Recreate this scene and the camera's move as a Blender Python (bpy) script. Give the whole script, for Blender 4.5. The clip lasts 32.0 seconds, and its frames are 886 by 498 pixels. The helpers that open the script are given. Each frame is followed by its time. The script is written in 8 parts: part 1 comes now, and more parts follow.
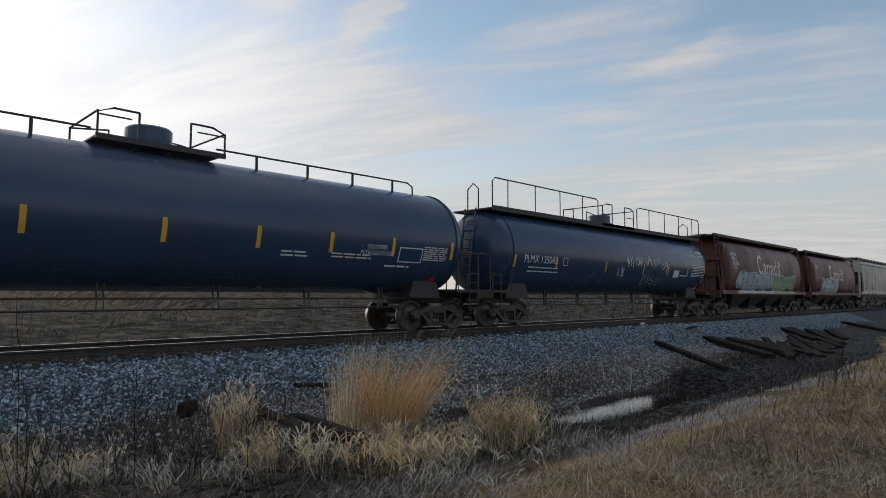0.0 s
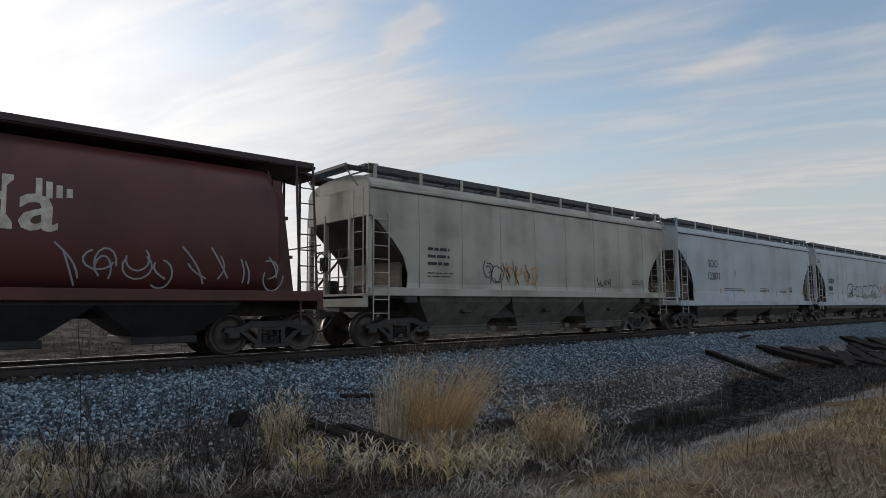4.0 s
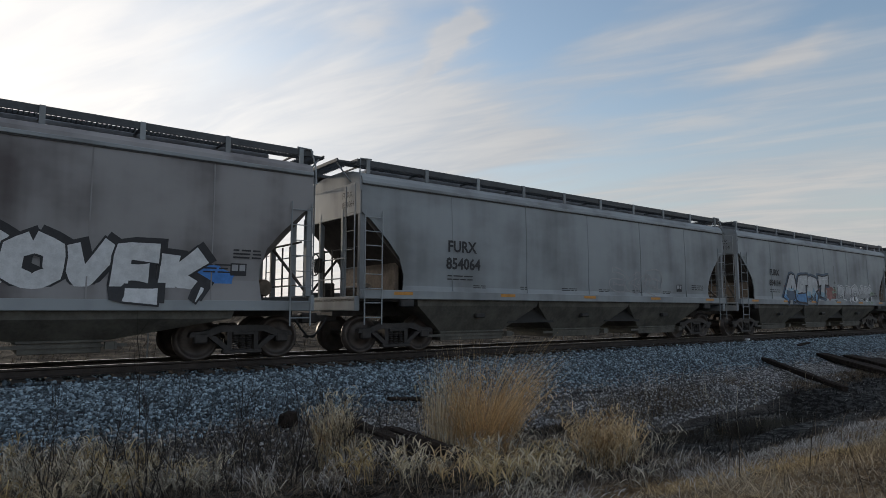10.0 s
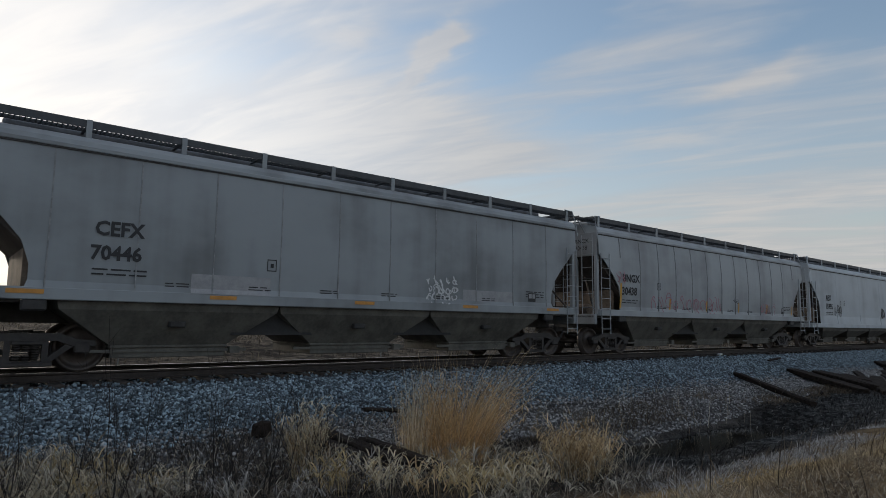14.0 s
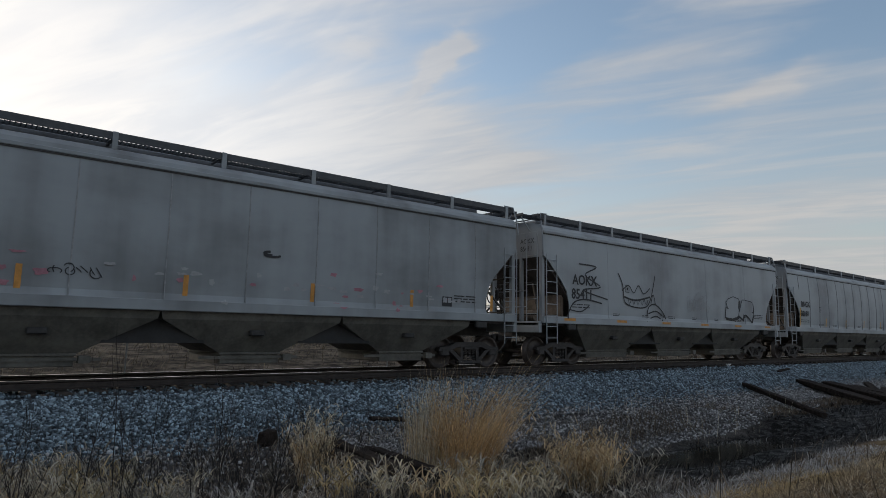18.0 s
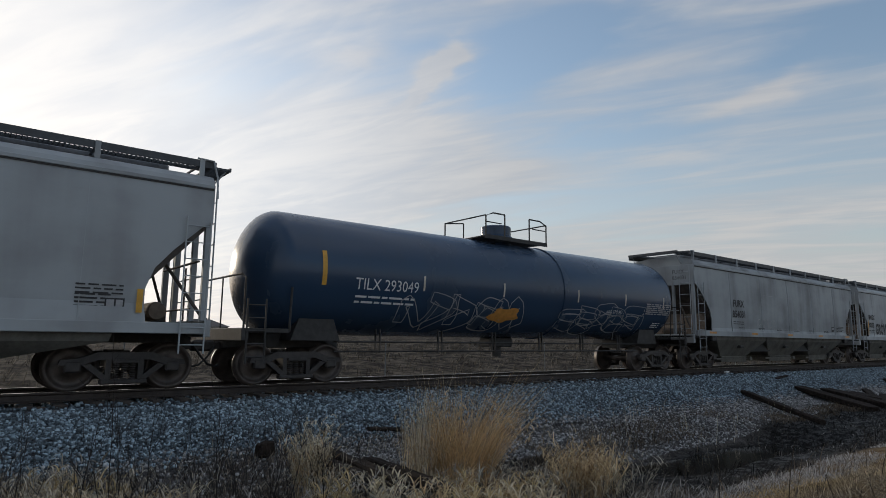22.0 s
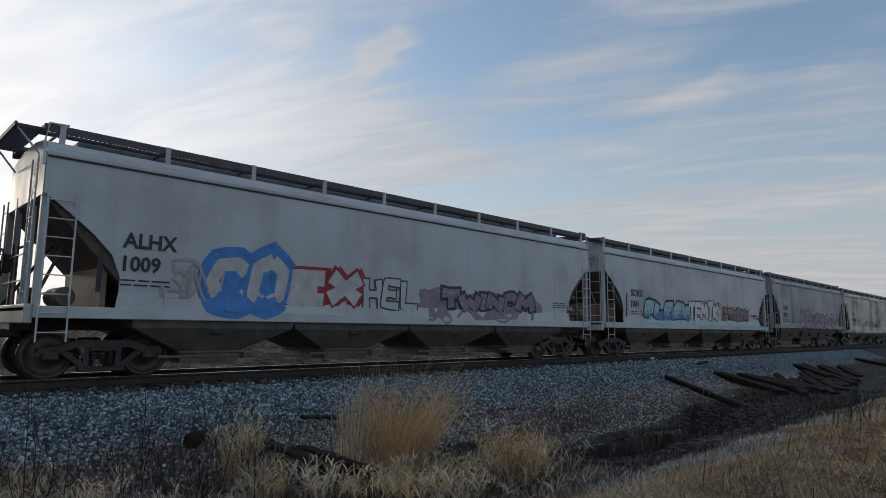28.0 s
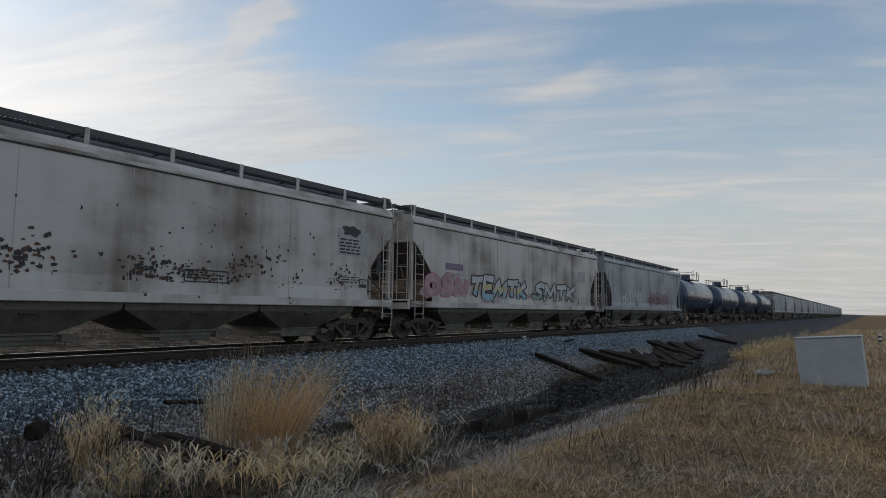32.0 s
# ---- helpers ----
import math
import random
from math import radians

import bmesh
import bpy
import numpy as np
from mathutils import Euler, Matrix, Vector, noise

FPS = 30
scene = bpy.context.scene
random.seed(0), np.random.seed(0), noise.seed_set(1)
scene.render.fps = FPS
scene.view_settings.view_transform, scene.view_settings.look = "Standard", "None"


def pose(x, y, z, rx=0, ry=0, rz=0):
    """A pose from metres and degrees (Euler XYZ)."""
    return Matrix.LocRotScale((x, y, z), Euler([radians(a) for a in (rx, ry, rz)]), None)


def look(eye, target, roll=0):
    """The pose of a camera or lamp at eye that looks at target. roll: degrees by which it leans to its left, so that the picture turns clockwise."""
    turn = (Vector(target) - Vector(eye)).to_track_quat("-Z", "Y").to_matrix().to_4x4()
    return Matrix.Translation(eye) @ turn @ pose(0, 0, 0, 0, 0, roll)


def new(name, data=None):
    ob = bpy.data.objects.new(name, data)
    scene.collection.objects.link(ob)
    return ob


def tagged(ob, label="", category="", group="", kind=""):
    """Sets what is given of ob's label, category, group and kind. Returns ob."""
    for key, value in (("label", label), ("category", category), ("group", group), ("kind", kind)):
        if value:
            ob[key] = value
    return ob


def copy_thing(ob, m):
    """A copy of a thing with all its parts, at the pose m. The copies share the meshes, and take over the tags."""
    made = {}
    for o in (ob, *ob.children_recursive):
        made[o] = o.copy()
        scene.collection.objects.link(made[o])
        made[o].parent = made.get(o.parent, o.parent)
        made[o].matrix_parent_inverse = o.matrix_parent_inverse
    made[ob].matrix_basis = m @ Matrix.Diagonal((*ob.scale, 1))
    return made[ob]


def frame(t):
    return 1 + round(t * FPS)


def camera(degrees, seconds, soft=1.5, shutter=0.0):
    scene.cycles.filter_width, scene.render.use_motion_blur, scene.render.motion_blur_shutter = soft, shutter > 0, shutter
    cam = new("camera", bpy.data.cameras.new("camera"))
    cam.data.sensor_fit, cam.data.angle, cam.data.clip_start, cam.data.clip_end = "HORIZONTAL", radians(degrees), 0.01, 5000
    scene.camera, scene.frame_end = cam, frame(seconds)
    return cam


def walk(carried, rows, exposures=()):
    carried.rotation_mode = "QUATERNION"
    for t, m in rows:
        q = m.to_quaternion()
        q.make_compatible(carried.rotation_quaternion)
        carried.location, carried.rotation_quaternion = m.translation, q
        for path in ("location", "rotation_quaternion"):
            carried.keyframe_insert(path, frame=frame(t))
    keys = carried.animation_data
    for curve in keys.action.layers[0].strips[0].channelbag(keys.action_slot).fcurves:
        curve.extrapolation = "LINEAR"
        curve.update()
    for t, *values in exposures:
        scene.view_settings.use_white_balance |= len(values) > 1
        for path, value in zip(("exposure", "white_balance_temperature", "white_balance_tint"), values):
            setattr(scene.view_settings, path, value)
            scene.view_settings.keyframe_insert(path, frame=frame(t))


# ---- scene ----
cam = camera(70.96, 32.0, soft=0.55)
PATH = [
    (0.0, pose(0.041, -14.613, 1.061, 94.30, -0.19, -45.36)),
    (0.5, pose(0.045, -14.602, 1.052, 94.56, -0.30, -45.32)),
    (1.0, pose(0.042, -14.610, 1.049, 94.55, -0.32, -45.33)),
    (1.5, pose(0.030, -14.613, 1.050, 94.34, 0.07, -45.05)),
    (2.0, pose(0.036, -14.607, 1.051, 94.39, 0.19, -44.48)),
    (2.5, pose(0.019, -14.620, 1.049, 94.77, 0.08, -43.92)),
    (3.0, pose(0.023, -14.603, 1.051, 95.16, 0.01, -43.28)),
    (3.5, pose(0.015, -14.602, 1.045, 95.41, 0.11, -42.49)),
    (5.5, pose(0.015, -14.577, 1.040, 94.44, 0.21, -38.36)),
    (6.0, pose(0.029, -14.561, 1.052, 94.65, -0.46, -38.21)),
    (6.5, pose(0.016, -14.563, 1.051, 94.93, -0.41, -38.36)),
    (7.0, pose(0.011, -14.576, 1.055, 94.98, -0.43, -38.20)),
    (7.5, pose(0.010, -14.578, 1.053, 95.17, -0.61, -38.05)),
    (8.0, pose(0.010, -14.573, 1.050, 95.54, -0.43, -37.95)),
    (8.5, pose(0.006, -14.576, 1.031, 95.94, -0.18, -37.60)),
    (9.0, pose(0.012, -14.566, 1.044, 95.88, -0.30, -37.16)),
    (9.5, pose(0.016, -14.576, 1.044, 95.84, -0.20, -37.26)),
    (10.0, pose(0.016, -14.570, 1.038, 95.72, 0.02, -37.28)),
    (10.5, pose(0.010, -14.570, 1.051, 95.65, -0.08, -37.42)),
    (11.0, pose(0.016, -14.567, 1.041, 95.76, -0.04, -37.75)),
    (11.5, pose(0.007, -14.591, 1.045, 95.88, -0.40, -38.64)),
    (12.0, pose(0.001, -14.607, 1.041, 96.15, -0.49, -39.06)),
    (12.5, pose(-0.003, -14.605, 1.036, 96.37, -0.40, -39.28)),
    (13.0, pose(0.002, -14.597, 1.036, 96.37, -0.39, -39.49)),
    (13.5, pose(-0.001, -14.593, 1.036, 96.65, -0.50, -39.55)),
    (14.0, pose(-0.005, -14.591, 1.027, 96.77, -0.78, -39.37)),
    (14.5, pose(-0.002, -14.585, 1.038, 96.78, -1.11, -39.42)),
    (15.0, pose(-0.007, -14.575, 1.026, 97.03, -1.03, -39.45)),
    (15.5, pose(-0.003, -14.576, 1.025, 97.07, -0.91, -39.22)),
    (17.5, pose(-0.004, -14.574, 1.026, 97.68, -1.22, -38.90)),
    (18.0, pose(-0.002, -14.571, 1.015, 97.61, -0.98, -38.81)),
    (18.5, pose(0.002, -14.576, 1.025, 97.36, -0.75, -38.99)),
    (19.0, pose(0.001, -14.580, 1.033, 97.56, -0.64, -39.19)),
    (19.5, pose(0.002, -14.583, 1.029, 97.44, -0.78, -39.65)),
    (20.0, pose(-0.006, -14.578, 1.029, 97.37, -0.96, -39.99)),
    (20.5, pose(-0.010, -14.593, 1.031, 97.60, -0.81, -39.82)),
    (21.0, pose(-0.013, -14.591, 1.033, 97.91, -0.65, -39.85)),
    (21.5, pose(-0.016, -14.583, 1.025, 98.20, -0.53, -39.55)),
    (22.0, pose(0.000, -14.581, 1.026, 98.41, -0.61, -38.98)),
    (22.5, pose(-0.020, -14.594, 1.030, 98.52, -0.68, -38.84)),
    (23.0, pose(-0.022, -14.631, 1.037, 98.44, -0.74, -39.47)),
    (23.5, pose(-0.027, -14.627, 1.023, 98.49, -0.62, -39.71)),
    (24.0, pose(-0.011, -14.618, 1.028, 98.53, -0.64, -40.45)),
    (24.5, pose(-0.026, -14.637, 1.038, 98.72, -0.93, -41.56)),
    (25.0, pose(-0.017, -14.626, 1.029, 98.64, -0.95, -41.87)),
    (25.5, pose(0.005, -14.602, 1.062, 98.36, -0.92, -42.56)),
    (27.5, pose(0.018, -14.587, 1.061, 97.67, -1.17, -43.77)),
    (28.0, pose(-0.007, -14.620, 1.041, 97.31, -0.67, -44.70)),
    (28.5, pose(0.005, -14.615, 1.038, 96.94, -0.49, -44.74)),
    (29.0, pose(0.007, -14.618, 1.035, 96.68, -0.82, -44.18)),
    (29.5, pose(-0.006, -14.624, 1.048, 96.37, -0.66, -43.83)),
    (30.0, pose(-0.014, -14.640, 1.048, 96.15, -1.12, -43.89)),
    (30.5, pose(-0.046, -14.645, 1.059, 95.72, -0.98, -45.84)),
    (31.0, pose(-0.050, -14.702, 1.056, 95.60, -0.94, -50.95)),
    (31.5, pose(-0.015, -14.616, 1.046, 95.42, -0.86, -54.67)),
    (32.0, pose(0.090, -14.543, 1.013, 95.67, -0.56, -55.76)),
]
walk(cam, PATH, exposures=[(0.0, 0.70, 6420, 10), (3.0, 0.68, 6420, 10), (9.0, 0.57, 6420, 10), (15.0, 0.52, 6420, 10), (22.0, 0.52, 6360, 10), (25.0, 0.50, 6230, 10), (28.5, 0.50, 6200, 10), (30.5, 0.54, 6400, 10), (32.0, 0.64, 6480, 10)])

# ---- light ----
SUN_EL, SUN_AZ = radians(9.0), radians(94.0)          # azimuth from +X (along the track) towards +Y
world = bpy.data.worlds.new("sky")
scene.world = world
world.use_nodes = True


class Nodes:
    """Short hand for building a node tree."""

    def __init__(self, tree):
        self.tree = tree
        tree.nodes.clear()

    def add(self, kind, inputs=None, **props):
        n = self.tree.nodes.new(kind)
        for k, v in props.items():
            setattr(n, k, v)
        for k, v in (inputs or {}).items():
            self.put(n.inputs[k], v)
        return n

    def put(self, socket, v):
        if isinstance(v, bpy.types.NodeSocket):
            self.tree.links.new(v, socket)
        else:
            socket.default_value = v

    def math(self, op, a, b=0.0, c=0.0, clamp=False):
        n = self.add("ShaderNodeMath", {0: a, 1: b, 2: c}, operation=op, use_clamp=clamp)
        return n.outputs[0]

    def mix(self, f, a, b, blend="MIX"):
        n = self.add("ShaderNodeMix", data_type="RGBA", blend_type=blend)
        self.put(n.inputs["Factor"], f)
        for key, v in (("A", a), ("B", b)):
            s = [i for i in n.inputs if i.name == key and i.type == "RGBA"][0]
            self.put(s, v if isinstance(v, bpy.types.NodeSocket) else (*v, 1.0))
        return [o for o in n.outputs if o.type == "RGBA"][0]

    def noise(self, vec, scale, detail=4.0, rough=0.55, distort=0.0):
        n = self.add("ShaderNodeTexNoise", {"Scale": scale, "Detail": detail, "Roughness": rough, "Distortion": distort})
        if vec is not None:
            self.put(n.inputs["Vector"], vec)
        return n.outputs[0]

    def ramp(self, f, lo, hi):
        n = self.add("ShaderNodeMapRange", {"Value": f, "From Min": lo, "From Max": hi}, interpolation_type="SMOOTHSTEP")
        return n.outputs[0]

    def scaled(self, vec, loc=(0, 0, 0), rot=(0, 0, 0), scale=(1, 1, 1)):
        n = self.add("ShaderNodeMapping", {"Vector": vec, "Location": loc, "Rotation": rot, "Scale": scale})
        return n.outputs[0]


CLOUDS = [
    (51.9, 25.2, 48.4, 26.3, 0.75, 0.42), (50.6, 25.5, 55.6, 20.1, 0.65, 0.26), (62.7, 24.9, 56.3, 25.8, 0.9, 0.14), (80.5, 15.3, 54.6, 21.0, 4.0, 0.09),
    (28.3, 19.4, 17.7, 20.9, 0.9, 0.16), (58.1, 11.8, 37.2, 15.0, 3.2, 0.07), (14.0, 19.5, 8.8, 19.3, 2.0, 0.13), (36.6, 24.3, 16.9, 26.0, 2.2, 0.10), (32.3, 11.5, 15.0, 11.7, 2.4, 0.07),
    (47.0, 22.9, 36.9, 28.3, 2.6, -0.17), (43.3, 17.2, 25.6, 19.0, 2.0, -0.13), (20.8, 22.6, 10.5, 23.6, 1.5, -0.12), (19.1, 8.5, 7.7, 8.5, 0.9, -0.14), (77.6, 24.5, 65.4, 29.0, 3.5, -0.10),
    (93.0, 17.0, 84.0, 20.5, 6.0, 0.16),
]


def build_sky():
    t = Nodes(world.node_tree)
    sky = t.add("ShaderNodeTexSky", sky_type="NISHITA", sun_disc=False, sun_elevation=SUN_EL,
                sun_rotation=radians(90) - SUN_AZ, air_density=1.0, dust_density=1.2, ozone_density=1.6)
    d = t.add("ShaderNodeTexCoord").outputs["Generated"]
    sep = t.add("ShaderNodeSeparateXYZ", {0: d})
    # clouds lie on a high flat layer, drawn out in streaks
    up = t.math("ADD", t.math("MAXIMUM", sep.outputs[2], 0.0), 0.10)
    flat = t.add("ShaderNodeCombineXYZ", {0: t.math("DIVIDE", sep.outputs[0], up), 1: t.math("DIVIDE", sep.outputs[1], up), 2: 0.0}).outputs[0]
    flat = t.scaled(flat, rot=(0, 0, radians(68)))
    streak = t.scaled(flat, loc=(3.1, 1.4, 0), scale=(0.36, 1.15, 1))
    big = t.noise(streak, 0.75, 5.0, 0.55, 0.9)
    fine = t.noise(t.scaled(flat, loc=(7.3, 2.0, 0), scale=(0.5, 1.7, 1)), 2.0, 4.0, 0.52, 0.9)
    wisp = t.noise(t.scaled(flat, loc=(1.7, 9.0, 0), scale=(0.6, 2.0, 1)), 2.2, 6.0, 0.55, 2.0)
    dens = t.math("ADD", t.math("MULTIPLY", big, 0.58), t.math("ADD", t.math("MULTIPLY", fine, 0.38), t.math("MULTIPLY", wisp, 0.10)))
    to_sun = t.add("ShaderNodeVectorMath", {0: d, 1: (math.cos(SUN_AZ) * math.cos(SUN_EL), math.sin(SUN_AZ) * math.cos(SUN_EL), math.sin(SUN_EL))}, operation="DOT_PRODUCT").outputs["Value"]
    near_sun = t.ramp(to_sun, 0.50, 1.0)
    low = t.math("SUBTRACT", 1.0, t.ramp(sep.outputs[2], 0.02, 0.42))
    cover = t.math("ADD", dens, t.math("ADD", t.math("MULTIPLY", near_sun, 0.12), t.math("MULTIPLY", low, 0.12)))
    # single wisps, banks and clear gaps: two ends (azimuth, height) in degrees, half width, weight
    warp = t.add("ShaderNodeTexNoise", {"Vector": t.scaled(d, scale=(1, 1, 2.2)), "Scale": 5.0, "Detail": 4.0, "Roughness": 0.6}).outputs["Color"]
    bent = t.add("ShaderNodeVectorMath", {0: d, 1: t.add("ShaderNodeVectorMath", {0: t.add("ShaderNodeVectorMath", {0: warp, 1: (0.5, 0.5, 0.5)}, operation="SUBTRACT").outputs[0], "Scale": 0.085}, operation="SCALE").outputs[0]}, operation="ADD").outputs[0]
    for az0, el0, az1, el1, wide, weight in CLOUDS:
        p, q = [Vector((math.cos(radians(el)) * math.cos(radians(az)), math.cos(radians(el)) * math.sin(radians(az)), math.sin(radians(el)))) for az, el in ((az0, el0), (az1, el1))]
        c, along = (p + q).normalized(), (q - p)
        half = along.length / 2 + radians(wide) * 0.5
        along.normalize()
        across = c.cross(along)
        off = t.add("ShaderNodeVectorMath", {0: bent, 1: tuple(c)}, operation="SUBTRACT").outputs[0]
        u = t.add("ShaderNodeVectorMath", {0: off, 1: tuple(along / half)}, operation="DOT_PRODUCT").outputs["Value"]
        v = t.add("ShaderNodeVectorMath", {0: off, 1: tuple(across / radians(wide))}, operation="DOT_PRODUCT").outputs["Value"]
        r2 = t.math("ADD", t.math("MULTIPLY", u, u), t.math("MULTIPLY", v, v))
        cover = t.math("ADD", cover, t.math("MULTIPLY", t.math("POWER", 2.718, t.math("MULTIPLY", r2, -1.1)), weight))
    veil = t.ramp(cover, 0.44, 0.72)
    bright = t.math("ADD", 2.85, t.math("ADD", t.math("MULTIPLY", t.math("POWER", near_sun, 2.2), 2.1), t.math("MULTIPLY", t.ramp(sep.outputs[2], 0.5, 1.0), 3.6)))
    shade = t.ramp(t.math("ADD", t.math("MULTIPLY", fine, 0.6), t.math("MULTIPLY", wisp, 0.4)), 0.38, 0.66)
    tone = t.mix(shade, (0.86, 0.875, 0.91), (1.06, 1.03, 1.0))
    cloud = t.add("ShaderNodeVectorMath", {0: tone, "Scale": bright}, operation="SCALE").outputs[0]
    clear = t.add("ShaderNodeVectorMath", {0: t.mix(0.22, sky.outputs[0], (1.5, 1.72, 2.1)), "Scale": 1.12}, operation="SCALE").outputs[0]
    haze = t.mix(t.math("MULTIPLY", low, 0.6), clear, (2.75, 2.62, 2.50))
    col = t.mix(t.math("MULTIPLY", veil, 0.85), haze, cloud)
    bg = t.add("ShaderNodeBackground", {"Color": col, "Strength": 0.13})
    t.add("ShaderNodeOutputWorld", {"Surface": bg.outputs[0]})


build_sky()
sun = new("sun", bpy.data.lights.new("sun", "SUN"))
sun.data.energy, sun.data.angle, sun.data.color = 0.7, radians(3.0), (1.0, 0.86, 0.68)
sun.matrix_world = look((0, 0, 0), (-math.cos(SUN_AZ) * math.cos(SUN_EL), -math.sin(SUN_AZ) * math.cos(SUN_EL), -math.sin(SUN_EL)))


# ---- materials ----
def material(name):
    m = bpy.data.materials.new(name)
    m.use_nodes = True
    return m, Nodes(m.node_tree)


def finish(t, color, rough=0.6, metal=0.0, bump=None, strength=0.3, distance=0.01, spec=0.5, trans=None):
    s = t.add("ShaderNodeBsdfPrincipled", {"Base Color": color if isinstance(color, bpy.types.NodeSocket) else (*color, 1.0),
                                          "Roughness": rough, "Metallic": metal, "Specular IOR Level": spec})
    if bump is not None:
        b = t.add("ShaderNodeBump", {"Height": bump, "Strength": strength, "Distance": distance})
        t.put(s.inputs["Normal"], b.outputs[0])
    out = s.outputs[0]
    if trans:
        tr = t.add("ShaderNodeBsdfTranslucent", {"Color": color if isinstance(color, bpy.types.NodeSocket) else (*color, 1.0)})
        out = t.add("ShaderNodeMixShader", {0: trans, 1: out, 2: tr.outputs[0]}).outputs[0]
    t.add("ShaderNodeOutputMaterial", {"Surface": out})


def car_paint(name, color, dirt=(0.10, 0.085, 0.07), amount=0.5, rust=0.15, rough=0.5, seed=0.0, seams=0.0):
    """Weathered paint: streaks that run down the sides, a dirty lower edge of its own shape, rust specks and dents."""
    m, t = material(name)
    co = t.add("ShaderNodeTexCoord").outputs["Object"]
    info = t.add("ShaderNodeObjectInfo").outputs["Random"]
    off = t.add("ShaderNodeCombineXYZ", {0: t.math("MULTIPLY", info, 37.0), 1: seed, 2: 0.0}).outputs[0]
    p = t.add("ShaderNodeVectorMath", {0: co, 1: off}, operation="ADD").outputs[0]
    streak = t.noise(t.scaled(p, scale=(1.0, 1.0, 0.12)), 1.1, 4.0, 0.5)
    blotch = t.noise(t.scaled(p, scale=(0.5, 1.0, 0.8)), 0.9, 4.0, 0.55)
    grime = t.noise(t.scaled(p, scale=(1.0, 1.0, 2.6)), 2.4, 6.0, 0.7)
    f = t.math("MULTIPLY", t.ramp(t.math("ADD", t.math("MULTIPLY", streak, 0.62), t.math("MULTIPLY", blotch, 0.5)), 0.46, 0.80), amount)
    pale = t.mix(t.math("MULTIPLY", t.ramp(blotch, 0.35, 0.7), 0.25), color, tuple(c * 0.78 for c in color))
    base = t.mix(f, pale, dirt)
    speck = t.math("MULTIPLY", t.ramp(t.noise(p, 9.0, 5.0, 0.7), 0.66, 0.74), rust)
    spread = t.math("MULTIPLY", t.ramp(grime, 0.60, 0.78), rust * 0.8)
    base = t.mix(t.math("MAXIMUM", speck, spread), base, (0.11, 0.045, 0.022))
    dent = t.math("ADD", t.noise(t.scaled(p, scale=(0.8, 1, 0.5)), 1.3, 2.0), t.math("MULTIPLY", t.noise(p, 40.0, 2.0), 0.05))
    r = t.math("ADD", rough, t.math("MULTIPLY", f, 0.35), clamp=True)
    finish(t, base, r, 0.0, dent, 0.35, 0.03, 0.4)
    return m


def plain(name, color, rough=0.6, metal=0.0, var=0.25, scale=6.0, bump=0.2, spec=0.5):
    m, t = material(name)
    co = t.add("ShaderNodeTexCoord").outputs["Object"]
    a = t.noise(co, scale, 5.0, 0.6)
    b = t.noise(co, scale * 7, 3.0, 0.6)
    f = t.math("ADD", t.math("MULTIPLY", a, 0.7), t.math("MULTIPLY", b, 0.3))
    col = t.mix(t.ramp(f, 0.3, 0.7), tuple(c * (1 - var) for c in color), tuple(min(1, c * (1 + var)) for c in color))
    finish(t, col, t.math("ADD", rough - 0.08, t.math("MULTIPLY", b, 0.16), clamp=True), metal, f, bump, 0.01, spec)
    return m


def blade_mat(name, lo, hi, trans=0.35, skew=1.0, alt=None):
    m, t = material(name)
    r = t.add("ShaderNodeNewGeometry").outputs["Random Per Island"]
    pos = t.add("ShaderNodeNewGeometry").outputs["Position"]
    patch = t.noise(pos, 0.9, 3.0)
    f = t.math("ADD", t.math("MULTIPLY", t.math("POWER", r, skew), 0.85), t.math("MULTIPLY", t.ramp(patch, 0.35, 0.7), 0.22), clamp=True)
    col = t.mix(f, lo, hi)
    if alt:
        kind = t.ramp(t.noise(t.scaled(pos, loc=(2, 5, 0)), 0.42, 3.0, 0.6), 0.40, 0.60)
        col = t.mix(kind, col, t.mix(f, *alt))
    finish(t, col, 0.7, 0.0, None, spec=0.2, trans=trans)
    return m


def stone_mat(name, lo, hi, rough=0.8):
    m, t = material(name)
    r = t.add("ShaderNodeNewGeometry").outputs["Random Per Island"]
    pos = t.add("ShaderNodeNewGeometry").outputs["Position"]
    n = t.noise(pos, 45.0, 4.0, 0.65)
    col = t.mix(t.math("ADD", t.math("MULTIPLY", t.math("POWER", r, 2.4), 0.95), t.math("MULTIPLY", n, 0.14), clamp=True), lo, hi)
    finish(t, col, rough, 0.0, n, 0.5, 0.01, 0.4)
    return m


